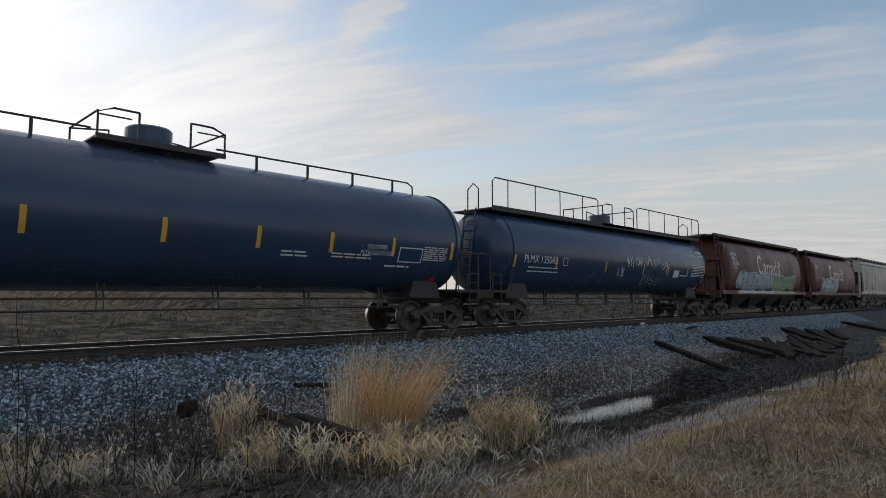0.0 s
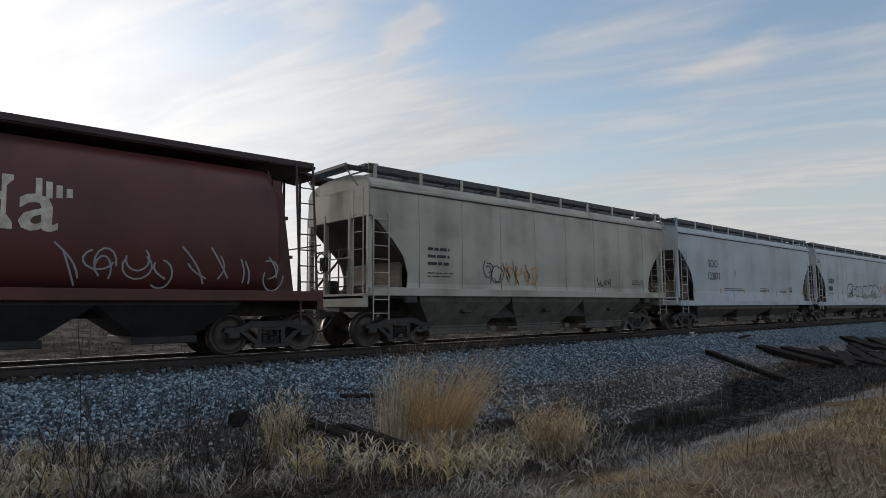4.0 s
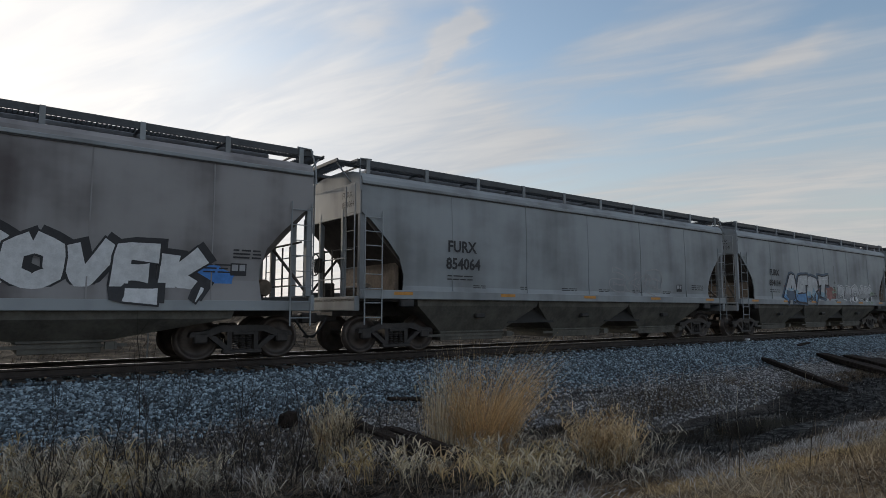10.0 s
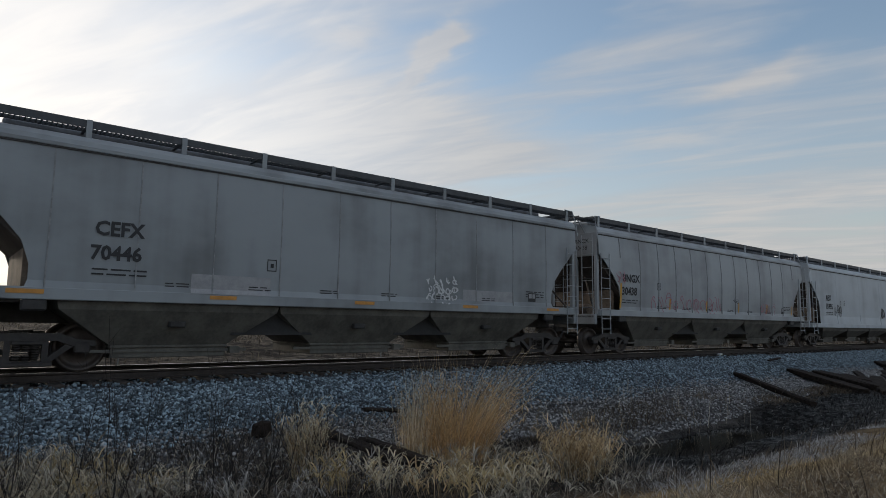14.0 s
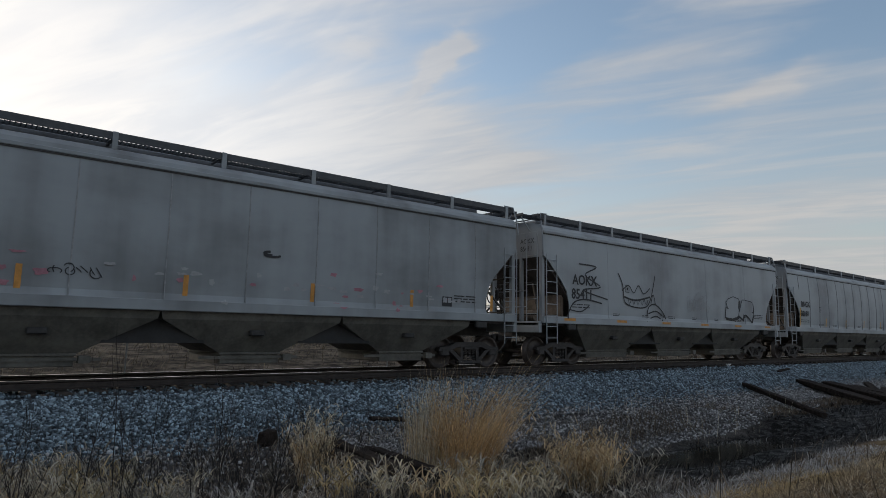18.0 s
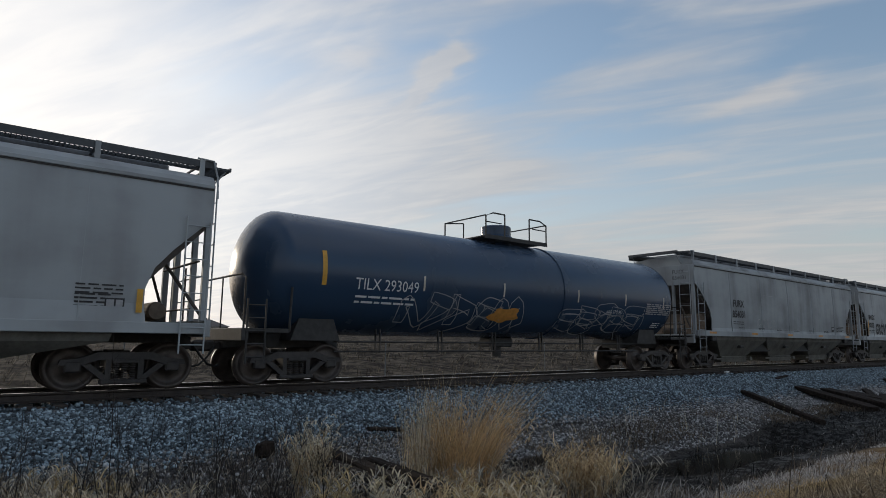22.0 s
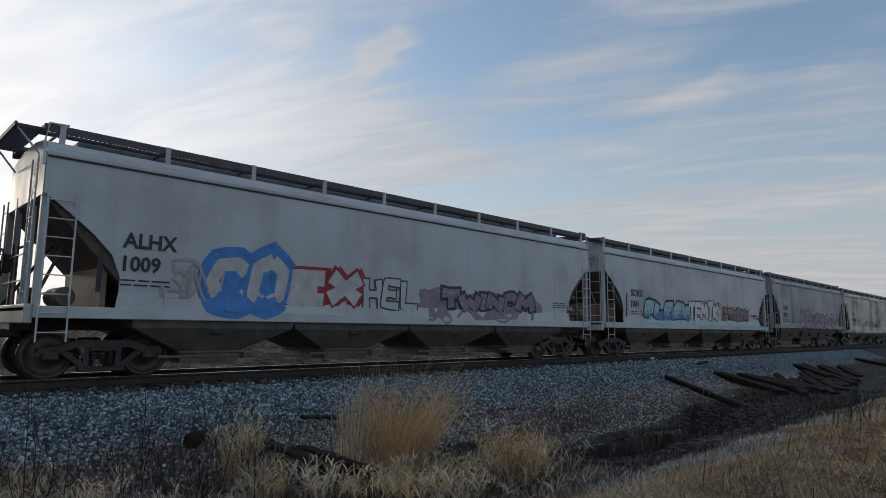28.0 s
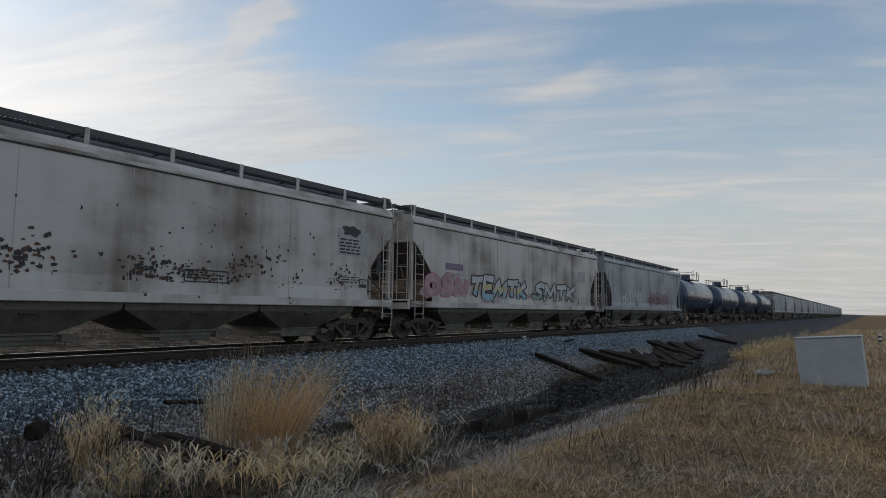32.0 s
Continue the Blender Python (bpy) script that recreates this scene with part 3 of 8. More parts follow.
def rocks(xs, ys, size, rng, lift=0.3):
    """Many small broken stones that lie on the ground."""
    n = len(xs)
    s = size * rng.uniform(0.55, 1.45, (n, 1, 1)) * rng.uniform(0.65, 1.25, (n, 1, 3))
    v = ROCK_V[None] * (1 + rng.uniform(-.35, .35, (n, 8, 3))) * s * 0.5
    a, b = rng.uniform(0, 2 * np.pi, n), rng.uniform(-1.2, 1.2, n)
    ca, sa, cb, sb = np.cos(a)[:, None], np.sin(a)[:, None], np.cos(b)[:, None], np.sin(b)[:, None]
    x, y, z = v[..., 0], v[..., 1] * cb - v[..., 2] * sb, v[..., 1] * sb + v[..., 2] * cb
    x, y = x * ca - y * sa, x * sa + y * ca
    base = ground_z(xs, ys)
    co = np.stack([x + xs[:, None], y + ys[:, None], z + (base + lift * size * rng.uniform(0.0, 1.0, n))[:, None]], -1).reshape(-1, 3)
    f = (ROCK_F[None] + 8 * np.arange(n)[:, None, None]).reshape(-1, 3)
    return co, f


def build_ballast():
    rng = np.random.RandomState(11)
    n = 66000
    u = rng.uniform(0, 1, n)
    xs = -2 + 62 * u ** 1.7
    ys = -rng.triangular(1.75, 2.6, 4.25, n)
    co, f = rocks(xs, ys, 0.050, rng, 0.45)
    array_object("ballast", co, f, "ballast", "blue-grey crushed stone ballast on the track shoulder", "ballast")
    n = 6000
    xs, ys = rng.uniform(-2, 30, n), rng.uniform(-1.7, 1.9, n)
    co, f = rocks(xs, ys, 0.06, rng, 0.6)
    array_object("ballast", co, f, "ballast", "grey crushed stone ballast between the sleepers", "ballast")
    n = 50000
    xs = -1 + 40 * rng.uniform(0, 1, n) ** 1.5
    ys = -np.where(rng.uniform(0, 1, n) < 0.55, rng.triangular(3.4, 4.4, 5.6, n), rng.uniform(4.6, 6.15, n))
    keep = (xs > 5.2) | (ys > -4.1) | (rng.uniform(0, 1, n) < 0.12)
    xs, ys = xs[keep], ys[keep]
    co, f = rocks(xs, ys, 0.046, rng, 0.4)
    array_object("gravel", co, f, "pebble", "old brown gravel spilled down to the ditch", "gravel")


def rail_profile():
    """Half width and height of a rail's section, from its foot up."""
    half = [(0.070, -0.170), (0.070, -0.160), (0.020, -0.142), (0.009, -0.125), (0.009, -0.055), (0.030, -0.040), (0.036, -0.030), (0.036, -0.008), (0.030, 0.0)]
    return [(w, z) for w, z in half] + [(-w, z) for w, z in reversed(half)]


def build_track():
    track = thing("railway_track", "single railway track with rusty rails on dark timber sleepers", "railway track", kind="structure")
    for y in (-0.753, 0.753):
        m = Mesh().loft([[(x, y + w, z - 0.004) for w, z in rail_profile()] for x in (-300, -20, 0, 20, 60, 150, 400, 1500)])
        r = part("rail", m, "rail", track)
        part("rail_head", Mesh().box(-300, 1500, y - 0.026, y + 0.026, -0.004, 0.0), "railtop", r, "polished running surface of the rail")
    rng = random.Random(4)
    tie = Mesh().box(-0.115, 0.115, -1.3, 1.3, -0.36, -0.185, 0.012).data("sleeper")
    fix_normals(tie)
    tie.materials.append(MAT["tie"])
    plate = Mesh().box(-0.10, 0.10, -0.13, 0.13, -0.186, -0.171, 0.004)
    plate.box(-0.07, -0.05, -0.10, -0.07, -0.171, -0.150).box(0.05, 0.07, 0.07, 0.10, -0.171, -0.150)
    plate = plate.data("tie_plate")
    plate.materials.append(MAT["rail"])
    for i in range(150):
        x = -8 + 0.55 * i + rng.uniform(-0.03, 0.03)
        ob = part("sleeper", tie, None, track)
        ob.matrix_basis = pose(x, rng.uniform(-0.05, 0.05), rng.uniform(-0.008, 0.004), 0, 0, rng.uniform(-1.2, 1.2))
        if x < 45:
            p = part("tie_plate", plate, None, track)
            p.matrix_basis = pose(x, -0.753, 0.0)
    m = Mesh()
    for i in range(700):
        m.box(74.8 + 0.55 * i, 75.03 + 0.55 * i, -1.3, 1.3, -0.36, -0.19)
    tagged(part("sleepers", m, "tie", track, "", tidy=False), kind="stuff")


build_ground()
build_track()
build_ballast()
array_object("ditch_water", np.array([(9.8, -8.6, -1.605), (18.4, -8.6, -1.605), (18.4, -6.2, -1.605), (9.8, -6.2, -1.605)]), np.array([(0, 1, 2, 3)]), "water",
             "still dark ditch water that mirrors the sky", "water", "structure")


# ---- painted marks on the cars ----
def glyphs(text, size, shear=0.0, fat=0.0, narrow=1.0):
    """Flat letters of the built-in font as points in x and z and faces, from the left foot of the text."""
    cu = bpy.data.curves.new("letters", "FONT")
    cu.body, cu.size, cu.shear, cu.offset, cu.resolution_u = text, size, shear, fat, 2
    ob = bpy.data.objects.new("letters", cu)
    scene.collection.objects.link(ob)
    me = bpy.data.meshes.new_from_object(ob)
    v = [(p.co.x * narrow, p.co.y) for p in me.vertices]
    f = [tuple(p.vertices) for p in me.polygons]
    bpy.data.objects.remove(ob)
    bpy.data.meshes.remove(me)
    bpy.data.curves.remove(cu)
    return v, f


# Bare strokes of letters, in a box of one by one.
SIGNS = {
    "A": [[(0, 0), (.36, 1), (.62, 1), (1, 0)], [(.12, .36), (.9, .40)]],
    "E": [[(.95, .96), (.2, .98), (.05, .5), (.2, .02), (.98, .06)], [(.1, .5), (.8, .54)]],
    "N": [[(.05, 0), (.12, 1), (.82, .05), (.95, 1)]],
    "S": [[(.94, .86), (.5, 1), (.1, .82), (.2, .55), (.8, .46), (.92, .2), (.5, 0), (.02, .1)]],
    "K": [[(.1, 0), (.15, 1)], [(.95, 1), (.2, .5), (1.05, -.05)]],
    "R": [[(.08, 0), (.12, 1), (.7, .98), (.88, .75), (.7, .52), (.2, .5)], [(.35, .5), (1.0, -.04)]],
    "O": [[(.5, .98), (.1, .78), (.06, .25), (.45, .02), (.9, .2), (.94, .75), (.5, .98)]],
    "W": [[(0, 1), (.25, .02), (.5, .7), (.72, .02), (1, 1)]],
    "T": [[(-.05, .9), (.5, .98), (1.05, .94)], [(.5, .95), (.46, .4), (.55, -.04)]],
    "P": [[(.1, -.05), (.12, 1), (.75, .96), (.9, .7), (.7, .46), (.2, .42)]],
    "B": [[(.1, 0), (.1, 1), (.7, .95), (.78, .62), (.25, .54), (.88, .42), (.85, .06), (.1, 0)]],
    "M": [[(0, 0), (.15, 1), (.5, .35), (.85, 1), (1, 0)]],
    "L": [[(.15, 1), (.08, .1), (.4, .02), (1.0, .1)]],
    "I": [[(.5, 1), (.45, .5), (.55, 0)]],
}


# Angular letters as bare strokes, in a box of one by one.
BLOCKS = {
    "A": [[(.0, 0), (.42, 1), (.62, 1), (1, 0)], [(.2, .34), (.82, .34)]],
    "B": [[(.08, 0), (.14, 1), (.78, .94), (.86, .68), (.3, .52)], [(.3, .52), (.94, .40), (.9, .08), (.08, 0)]],
    "C": [[(.96, .78), (.7, 1), (.2, .92), (.04, .5), (.2, .06), (.7, 0), (1, .2)]],
    "D": [[(.1, 0), (.12, 1), (.7, .92), (.94, .5), (.7, .06), (.1, 0)]],
    "E": [[(1, .96), (.16, 1), (.05, .04), (1, 0)], [(.1, .50), (.8, .52)]],
    "F": [[(.12, 0), (.12, 1), (1, .96)], [(.12, .52), (.8, .54)]],
    "H": [[(.08, 0), (.1, 1)], [(.9, 1), (.92, 0)], [(.1, .5), (.9, .52)]],
    "I": [[(.5, 1), (.5, 0)]],
    "J": [[(.2, 1), (.8, .96), (.75, .2), (.45, 0), (.05, .2)]],
    "K": [[(.1, 0), (.14, 1)], [(.98, 1), (.25, .48), (1, 0)]],
    "L": [[(.2, 1), (.06, .06), (1, 0)]],
    "M": [[(0, 0), (.14, 1), (.5, .36), (.86, 1), (1, 0)]],
    "N": [[(.06, 0), (.1, 1), (.86, .04), (.94, 1)]],
    "O": [[(.5, 1), (.1, .8), (.06, .2), (.5, 0), (.92, .2), (.9, .8), (.5, 1)]],
    "P": [[(.1, -.02), (.14, 1), (.8, .94), (.9, .66), (.2, .44)]],
    "R": [[(.08, 0), (.14, 1), (.8, .94), (.86, .66), (.26, .48)], [(.4, .48), (1.02, 0)]],
    "S": [[(.96, .86), (.5, 1), (.1, .8), (.3, .56), (.8, .44), (.9, .16), (.5, 0), (.02, .12)]],
    "T": [[(-.06, .94), (1.06, .98)], [(.5, .96), (.5, 0)]],
    "U": [[(.06, 1), (.1, .2), (.45, 0), (.85, .2), (.94, 1)]],
    "V": [[(.02, 1), (.46, 0), (.98, 1)]],
    "W": [[(0, 1), (.22, 0), (.5, .66), (.76, 0), (1, 1)]],
    "X": [[(.04, 1), (.96, 0)], [(.96, 1), (.04, 0)]],
    "Y": [[(.02, 1), (.5, .5), (.98, 1)], [(.5, .5), (.48, 0)]],
    "Z": [[(.06, .94), (.96, 1), (.08, .04), (1, 0)]],
}


def curve_through(q, k=5):
    """A smooth line through the given points."""
    if len(q) < 3:
        return [(q[0][0] + (q[1][0] - q[0][0]) * i / 4, q[0][1] + (q[1][1] - q[0][1]) * i / 4) for i in range(5)]
    out = []
    for i in range(len(q) - 1):
        a, b, c, d = q[max(i - 1, 0)], q[i], q[i + 1], q[min(i + 2, len(q) - 1)]
        for s in range(k):
            u = s / k
            out.append(tuple(0.5 * (2 * b[m] + (c[m] - a[m]) * u + (2 * a[m] - 5 * b[m] + 4 * c[m] - d[m]) * u * u + (3 * b[m] - a[m] - 3 * c[m] + d[m]) * u ** 3) for m in (0, 1)))
    out.append(q[-1])
    return out


class Paint:
    """Flat marks on a car's near side: drawn in x and z, laid on its skin. Each call makes one part."""

    def __init__(self, skin):
        self.skin, self.made, self.open_part = skin, [], None

    def begin(self, name):
        self.open_part = {}
        self.made.append((name, self.open_part))

    def put(self, v, f, mat, lift=0.012):
        if self.open_part is None:
            self.begin({"yellow": "reflector_tape", "orange": "reflector_tape", "placard": "placard"}.get(mat, "paint_patch"))
            self.put(v, f, mat, lift)
            self.open_part = None
            return
        self.open_part.setdefault(mat, Mesh()).add([(x, self.skin(x, z) - lift, z) for x, z in v], f)

    def text(self, s, x, z, size, mat="letter", shear=0.0, fat=0.0, narrow=0.9, lift=0.014):
        v, f = glyphs(s, size / 0.72, shear, fat, narrow)
        if v:
            self.begin("lettering")
            self.put([(x + a, z + b) for a, b in v], f, mat, lift)
            self.open_part = None

    def bar(self, x0, x1, z0, z1, mat="letter", lift=0.012):
        n = max(1, math.ceil((z1 - z0) / 0.13))
        v = [(x, z0 + (z1 - z0) * k / n) for k in range(n + 1) for x in (x0, x1)]
        self.put(v, [(2 * k, 2 * k + 1, 2 * k + 3, 2 * k + 2) for k in range(n)], mat, lift)

    def bars(self, x, z, w, rows, rng, mat="letter", h=0.035, gap=0.075, lift=0.012):
        """Small print too fine to read."""
        self.begin("small_print")
        for r in range(rows):
            a = x
            while a < x + w - 0.05:
                b = min(x + w, a + rng.uniform(0.12, 0.4))
                self.bar(a, b, z - r * gap, z - r * gap + h, mat, lift)
                a = b + 0.05
        self.open_part = None

    def outline(self, x0, x1, z0, z1, t, mat):
        self.begin("stencil_frame")
        for q in ((x0, x1, z0, z0 + t), (x0, x1, z1 - t, z1), (x0, x0 + t, z0, z1), (x1 - t, x1, z0, z1)):
            self.bar(*q, mat)
        self.open_part = None

    def ribbon(self, pts, w, mat, lift=0.016):
        v, f = [], []
        for i, (x, z) in enumerate(pts):
            a, b = pts[max(i - 1, 0)], pts[min(i + 1, len(pts) - 1)]
            dx, dz = b[0] - a[0], b[1] - a[1]
            d = math.hypot(dx, dz) or 1.0
            k = w * 0.5
            v += [(x - dz / d * k, z + dx / d * k), (x + dz / d * k, z - dx / d * k)]
            if i:
                j = 2 * i
                f.append((j - 2, j, j + 1, j - 1))
        self.put(v, f, mat, lift)

    def tag(self, x, z, w, h, n, rng, mat="letter", t=0.035):
        """A sprayed scrawl of n loose signs."""
        self.begin("graffiti")
        cw = w / n
        for i in range(n):
            x0 = x + cw * i
            for _ in range(rng.choice((2, 2, 3))):
                kind = rng.random()
                if kind < 0.5:
                    ca, cb, ra, rb = x0 + cw * rng.uniform(.35, .65), z + h * rng.uniform(.3, .7), cw * rng.uniform(.25, .5), h * rng.uniform(.2, .45)
                    a0, a1 = rng.uniform(0, 6.28), rng.uniform(2.8, 5.6)
                    pts = [(ca + ra * math.cos(a0 + a1 * k / 9), cb + rb * math.sin(a0 + a1 * k / 9)) for k in range(10)]
                else:
                    p0 = (x0 + cw * rng.uniform(0, .5), z + h * rng.uniform(.6, 1.1))
                    p1 = (x0 + cw * rng.uniform(.3, 1.0), z + h * rng.uniform(-.05, .35))
                    bend = rng.uniform(-.2, .2) * cw
                    pts = [(p0[0] + (p1[0] - p0[0]) * k / 5 + bend * math.sin(k / 5 * 3.14), p0[1] + (p1[1] - p0[1]) * k / 5) for k in range(6)]
                self.ribbon(pts, t, mat)
        self.open_part = None

    def blob(self, cx, cz, rx, rz, rng, fill, line, t=0.05, hl=None, lift=0.014):
        """One bulging sign with a dark outline and a cut inside."""
        n = 22
        ph, k1, k2 = rng.uniform(0, 6.28), rng.choice((3, 4, 5)), rng.choice((2, 3))
        pts = []
        for i in range(n):
            a = 2 * math.pi * i / n
            r = 1 + 0.16 * math.sin(k1 * a + ph) + 0.10 * math.sin(k2 * a + 2 * ph) + rng.uniform(-.05, .05)
            c, s = math.cos(a), math.sin(a)
            sq = (abs(c) ** 3 + abs(s) ** 3) ** (-1 / 3)
            pts.append((cx + rx * r * sq * c, cz + rz * r * sq * s))
        if fill:
            self.put([(cx, cz)] + pts, [(0, i + 1, (i + 1) % n + 1) for i in range(n)], fill, lift)
        if line:
            self.ribbon(pts + pts[:2], t, line, lift + 0.004)
            for _ in range(2):
                a, b = rng.uniform(-.5, .3), rng.uniform(-.45, .45)
                self.ribbon([(cx + rx * a, cz + rz * b), (cx + rx * (a + .15), cz + rz * (b + .3)), (cx + rx * (a + .4), cz + rz * (b + .1))], t * .9, line, lift + 0.004)
        if hl:
            a = rng.uniform(1.6, 2.6)
            self.ribbon([(cx + rx * .8 * math.cos(a + k * .22), cz + rz * .8 * math.sin(a + k * .22)) for k in range(5)], t * .7, hl, lift + 0.005)

    def stroke(self, pts, w, mat, lift, grow=0.0):
        """A swelling brush stroke with rounded ends along the points; w gives its width at each point."""
        v, f = [], []
        n = len(pts)
        for i, (x, z) in enumerate(pts):
            a, b = pts[max(i - 1, 0)], pts[min(i + 1, n - 1)]
            dx, dz = b[0] - a[0], b[1] - a[1]
            d = math.hypot(dx, dz) or 1.0
            k = w[i] * 0.5 + grow
            v += [(x - dz / d * k, z + dx / d * k), (x + dz / d * k, z - dx / d * k)]
            if i:
                j = 2 * i
                f.append((j - 2, j, j + 1, j - 1))
        for i in (0, n - 1):
            c = len(v)
            k = w[i] * 0.5 + grow
            v += [(pts[i][0] + k * 0.98 * math.cos(a * 0.785), pts[i][1] + k * 0.98 * math.sin(a * 0.785)) for a in range(8)]
            f.append(tuple(range(c, c + 8)))
        self.put(v, f, mat, lift)

    def piece(self, x, z, w, h, n, rng, fills, line="letter", t=0.05, hl=None, halo=None, word=None):
        """A sprayed piece: n heavy swelling signs that overlap and lean, with outlines, on a wider halo."""
        self.begin("graffiti")
        if halo:
            for i in range(n + 2):
                self.blob(x + w * i / (n + 1), z + h * rng.uniform(.4, .6), w / n * 0.62, h * rng.uniform(.45, .62), rng, halo, None, lift=0.010)
        if word:
            n = len(word)
        cw = w / n
        for i in range(n):
            form = SIGNS[word[i]] if word else SIGNS[rng.choice("AENSKRBW")]
            flip = (not word) and rng.random() < 0.6
            turn = (not word) and rng.random() < 0.5
            ang, sx = rng.uniform(-0.05, 0.30), rng.uniform(1.0, 1.3) * (0.95 if word else 1.1)
            dz, hh = rng.uniform(-0.08, 0.08) * h, h * rng.uniform(0.85, 1.1)
            amp = 0.05 if word else 0.12
            bw = min(cw * 0.44, h * 0.36)
            lines = []
            for poly in form:
                q = []
                for u, v in poly:
                    u, v = u + rng.uniform(-amp, amp), v + rng.uniform(-amp, amp)
                    u, v = (1 - u if flip else u), (1 - v if turn else v)
                    a, b = (u - .5) * cw * sx, (v - .5) * hh * 0.80
                    q.append((x + cw * (i + .5) + a + b * ang, z + h * .5 + dz + b - a * ang * 0.4))
                q = curve_through(q)
                m = len(q) - 1
                p0, p1 = rng.uniform(.75, 1.25), rng.uniform(.6, 1.3)
                lines.append((q, [bw * (p0 + (p1 - p0) * k / m + 0.22 * math.sin(k / m * 6.3)) for k in range(m + 1)]))
            fill = fills[i % len(fills)]
            base = 0.016 + 0.009 * (i % 2)
            if fill:
                if line:
                    for q, ww in lines:
                        self.stroke([(a + t * .7, b - t * .7) for a, b in q], ww, line, base - 0.002, t)
                        self.stroke(q, ww, line, base, t)
                for q, ww in lines:
                    self.stroke(q, ww, fill, base + 0.004)
                if line:
                    for q, ww in lines:
                        m = len(q)
                        a = rng.randrange(0, max(1, m // 3))
                        self.ribbon([(px + ww[k] * .28, pz - ww[k] * .22) for k, (px, pz) in list(enumerate(q))[a:a + m // 2 + 2]], t * .45, line, base + 0.006)
                if hl:
                    q, ww = lines[0]
                    self.ribbon([(px - ww[k] * .28, pz + ww[k] * .2) for k, (px, pz) in list(enumerate(q))[:len(q) // 2 + 1]], t * .6, hl, base + 0.007)
            else:
                for q, ww in lines:
                    for side in (-1, 1):
                        o = []
                        for k, (px, pz) in enumerate(q):
                            a, b = q[max(k - 1, 0)], q[min(k + 1, len(q) - 1)]
                            dd = math.hypot(b[0] - a[0], b[1] - a[1]) or 1
                            o.append((px - side * (b[1] - a[1]) / dd * ww[k] * .5, pz + side * (b[0] - a[0]) / dd * ww[k] * .5))
                        if side < 0:
                            back = o
                    o = back + list(reversed(o)) + back[:1]
                    self.ribbon(o, t, line, base)
        self.open_part = None

    def bands(self, pts, w, tones, z0, h, lift, grow=0.0, cut=0.0):
        """A square-ended stroke whose colour changes with the height: tones are (share of the height, material)."""
        q = []
        for (a, b), (c, d) in zip(pts, pts[1:]):
            n = max(2, math.ceil(math.hypot(c - a, d - b) / 0.12))
            q += [(a + (c - a) * k / n, b + (d - b) * k / n) for k in range(n)]
        q.append(pts[-1])
        end = grow + cut
        for i, j in ((0, 1), (-1, -2)):
            dx, dz = q[i][0] - q[j][0], q[i][1] - q[j][1]
            d = math.hypot(dx, dz) or 1.0
            q[i] = (q[i][0] + dx / d * end, q[i][1] + dz / d * end)
        side = []
        m = len(q) - 1
        for i, (px, pz) in enumerate(q):
            a, b = q[max(i - 1, 0)], q[min(i + 1, m)]
            dx, dz = b[0] - a[0], b[1] - a[1]
            d = math.hypot(dx, dz) or 1.0
            k = w * (1.12 - 0.24 * math.sin(math.pi * i / m)) * 0.5 + grow
            side.append(((px - dz / d * k, pz + dx / d * k), (px + dz / d * k, pz - dx / d * k)))
        for i in range(m):
            f = ((q[i][1] + q[i + 1][1]) / 2 - z0) / h
            mat = next((mt for lim, mt in tones if f <= lim), tones[-1][1])
            self.put([side[i][0], side[i + 1][0], side[i + 1][1], side[i][1]], [(0, 1, 2, 3)], mat, lift)

    def block(self, x, z, w, h, word, rng, tones, line="letter", t=0.035, halo=None, halo_t=0.10, drop=None, weight=1.0, hl=None, tilt=0.12, slope=0.0):
        """A sprayed word of angular heavy letters: halo, drop shadow, outline, shaded fill and glints."""
        self.begin("graffiti")
        n = len(word)
        wide = [{"I": 0.5, "M": 1.2, "W": 1.2}.get(c, 1.0) for c in word]
        unit = w / sum(wide)
        bw = min(unit * 0.36, h * 0.30) * weight
        letters = []
        for i, c in enumerate(word):
            cw = unit * wide[i]
            x0 = x + unit * sum(wide[:i])
            lean, dz = rng.uniform(-0.3, 1.0) * tilt, rng.uniform(-0.05, 0.05) * h + slope * i / max(1, n - 1)
            hh, lines = h * rng.uniform(0.88, 1.06), []
            for poly in BLOCKS[c]:
                lines.append([(x0 + cw * .5 + (u - .5) * cw * 0.88 + (v - .5) * hh * lean + rng.uniform(-.03, .03) * cw,
                               z + h * .5 + dz + (v - .5) * (hh - bw) + rng.uniform(-.025, .025) * h) for u, v in poly])
            letters.append(lines)
        step = 0
        passes = []
        if halo:
            passes.append((0.010, [(9, halo)], halo_t + t, (0, 0)))
        if drop:
            passes.append((0.016, [(9, line)], t, drop))
        for i, lines in enumerate(letters):
            for q in lines:
                for lift, tn, grow, (ox, oz) in passes:
                    step += 1
                    self.bands([(a + ox, b + oz) for a, b in q], bw, tn, z, h, lift + 0.0002 * (step % 20), grow)
        for i, lines in enumerate(letters):
            base = 0.022 + 0.008 * (i % 2)
            if line:
                for k, q in enumerate(lines):
                    self.bands(q, bw, [(9, line)], z, h, base + 0.0004 * k, t)
            for k, q in enumerate(lines):
                self.bands(q, bw, tones, z, h, base + 0.004 + 0.0004 * k)
            if hl:
                q = lines[0]
                self.ribbon([(a - bw * .3, b + bw * .1) for a, b in q[:2]], 0.022, hl, base + 0.0075)
        self.open_part = None

    def splash(self, x, z, w, h, n, rng, mat):
        """Loose cloud of overspray blots."""
        self.begin("graffiti")
        for i in range(n):
            self.blob(x + w * rng.random(), z + h * rng.random(), w / n * rng.uniform(.3, .8), h * rng.uniform(.12, .3), rng, mat, None, lift=0.009)
        self.open_part = None

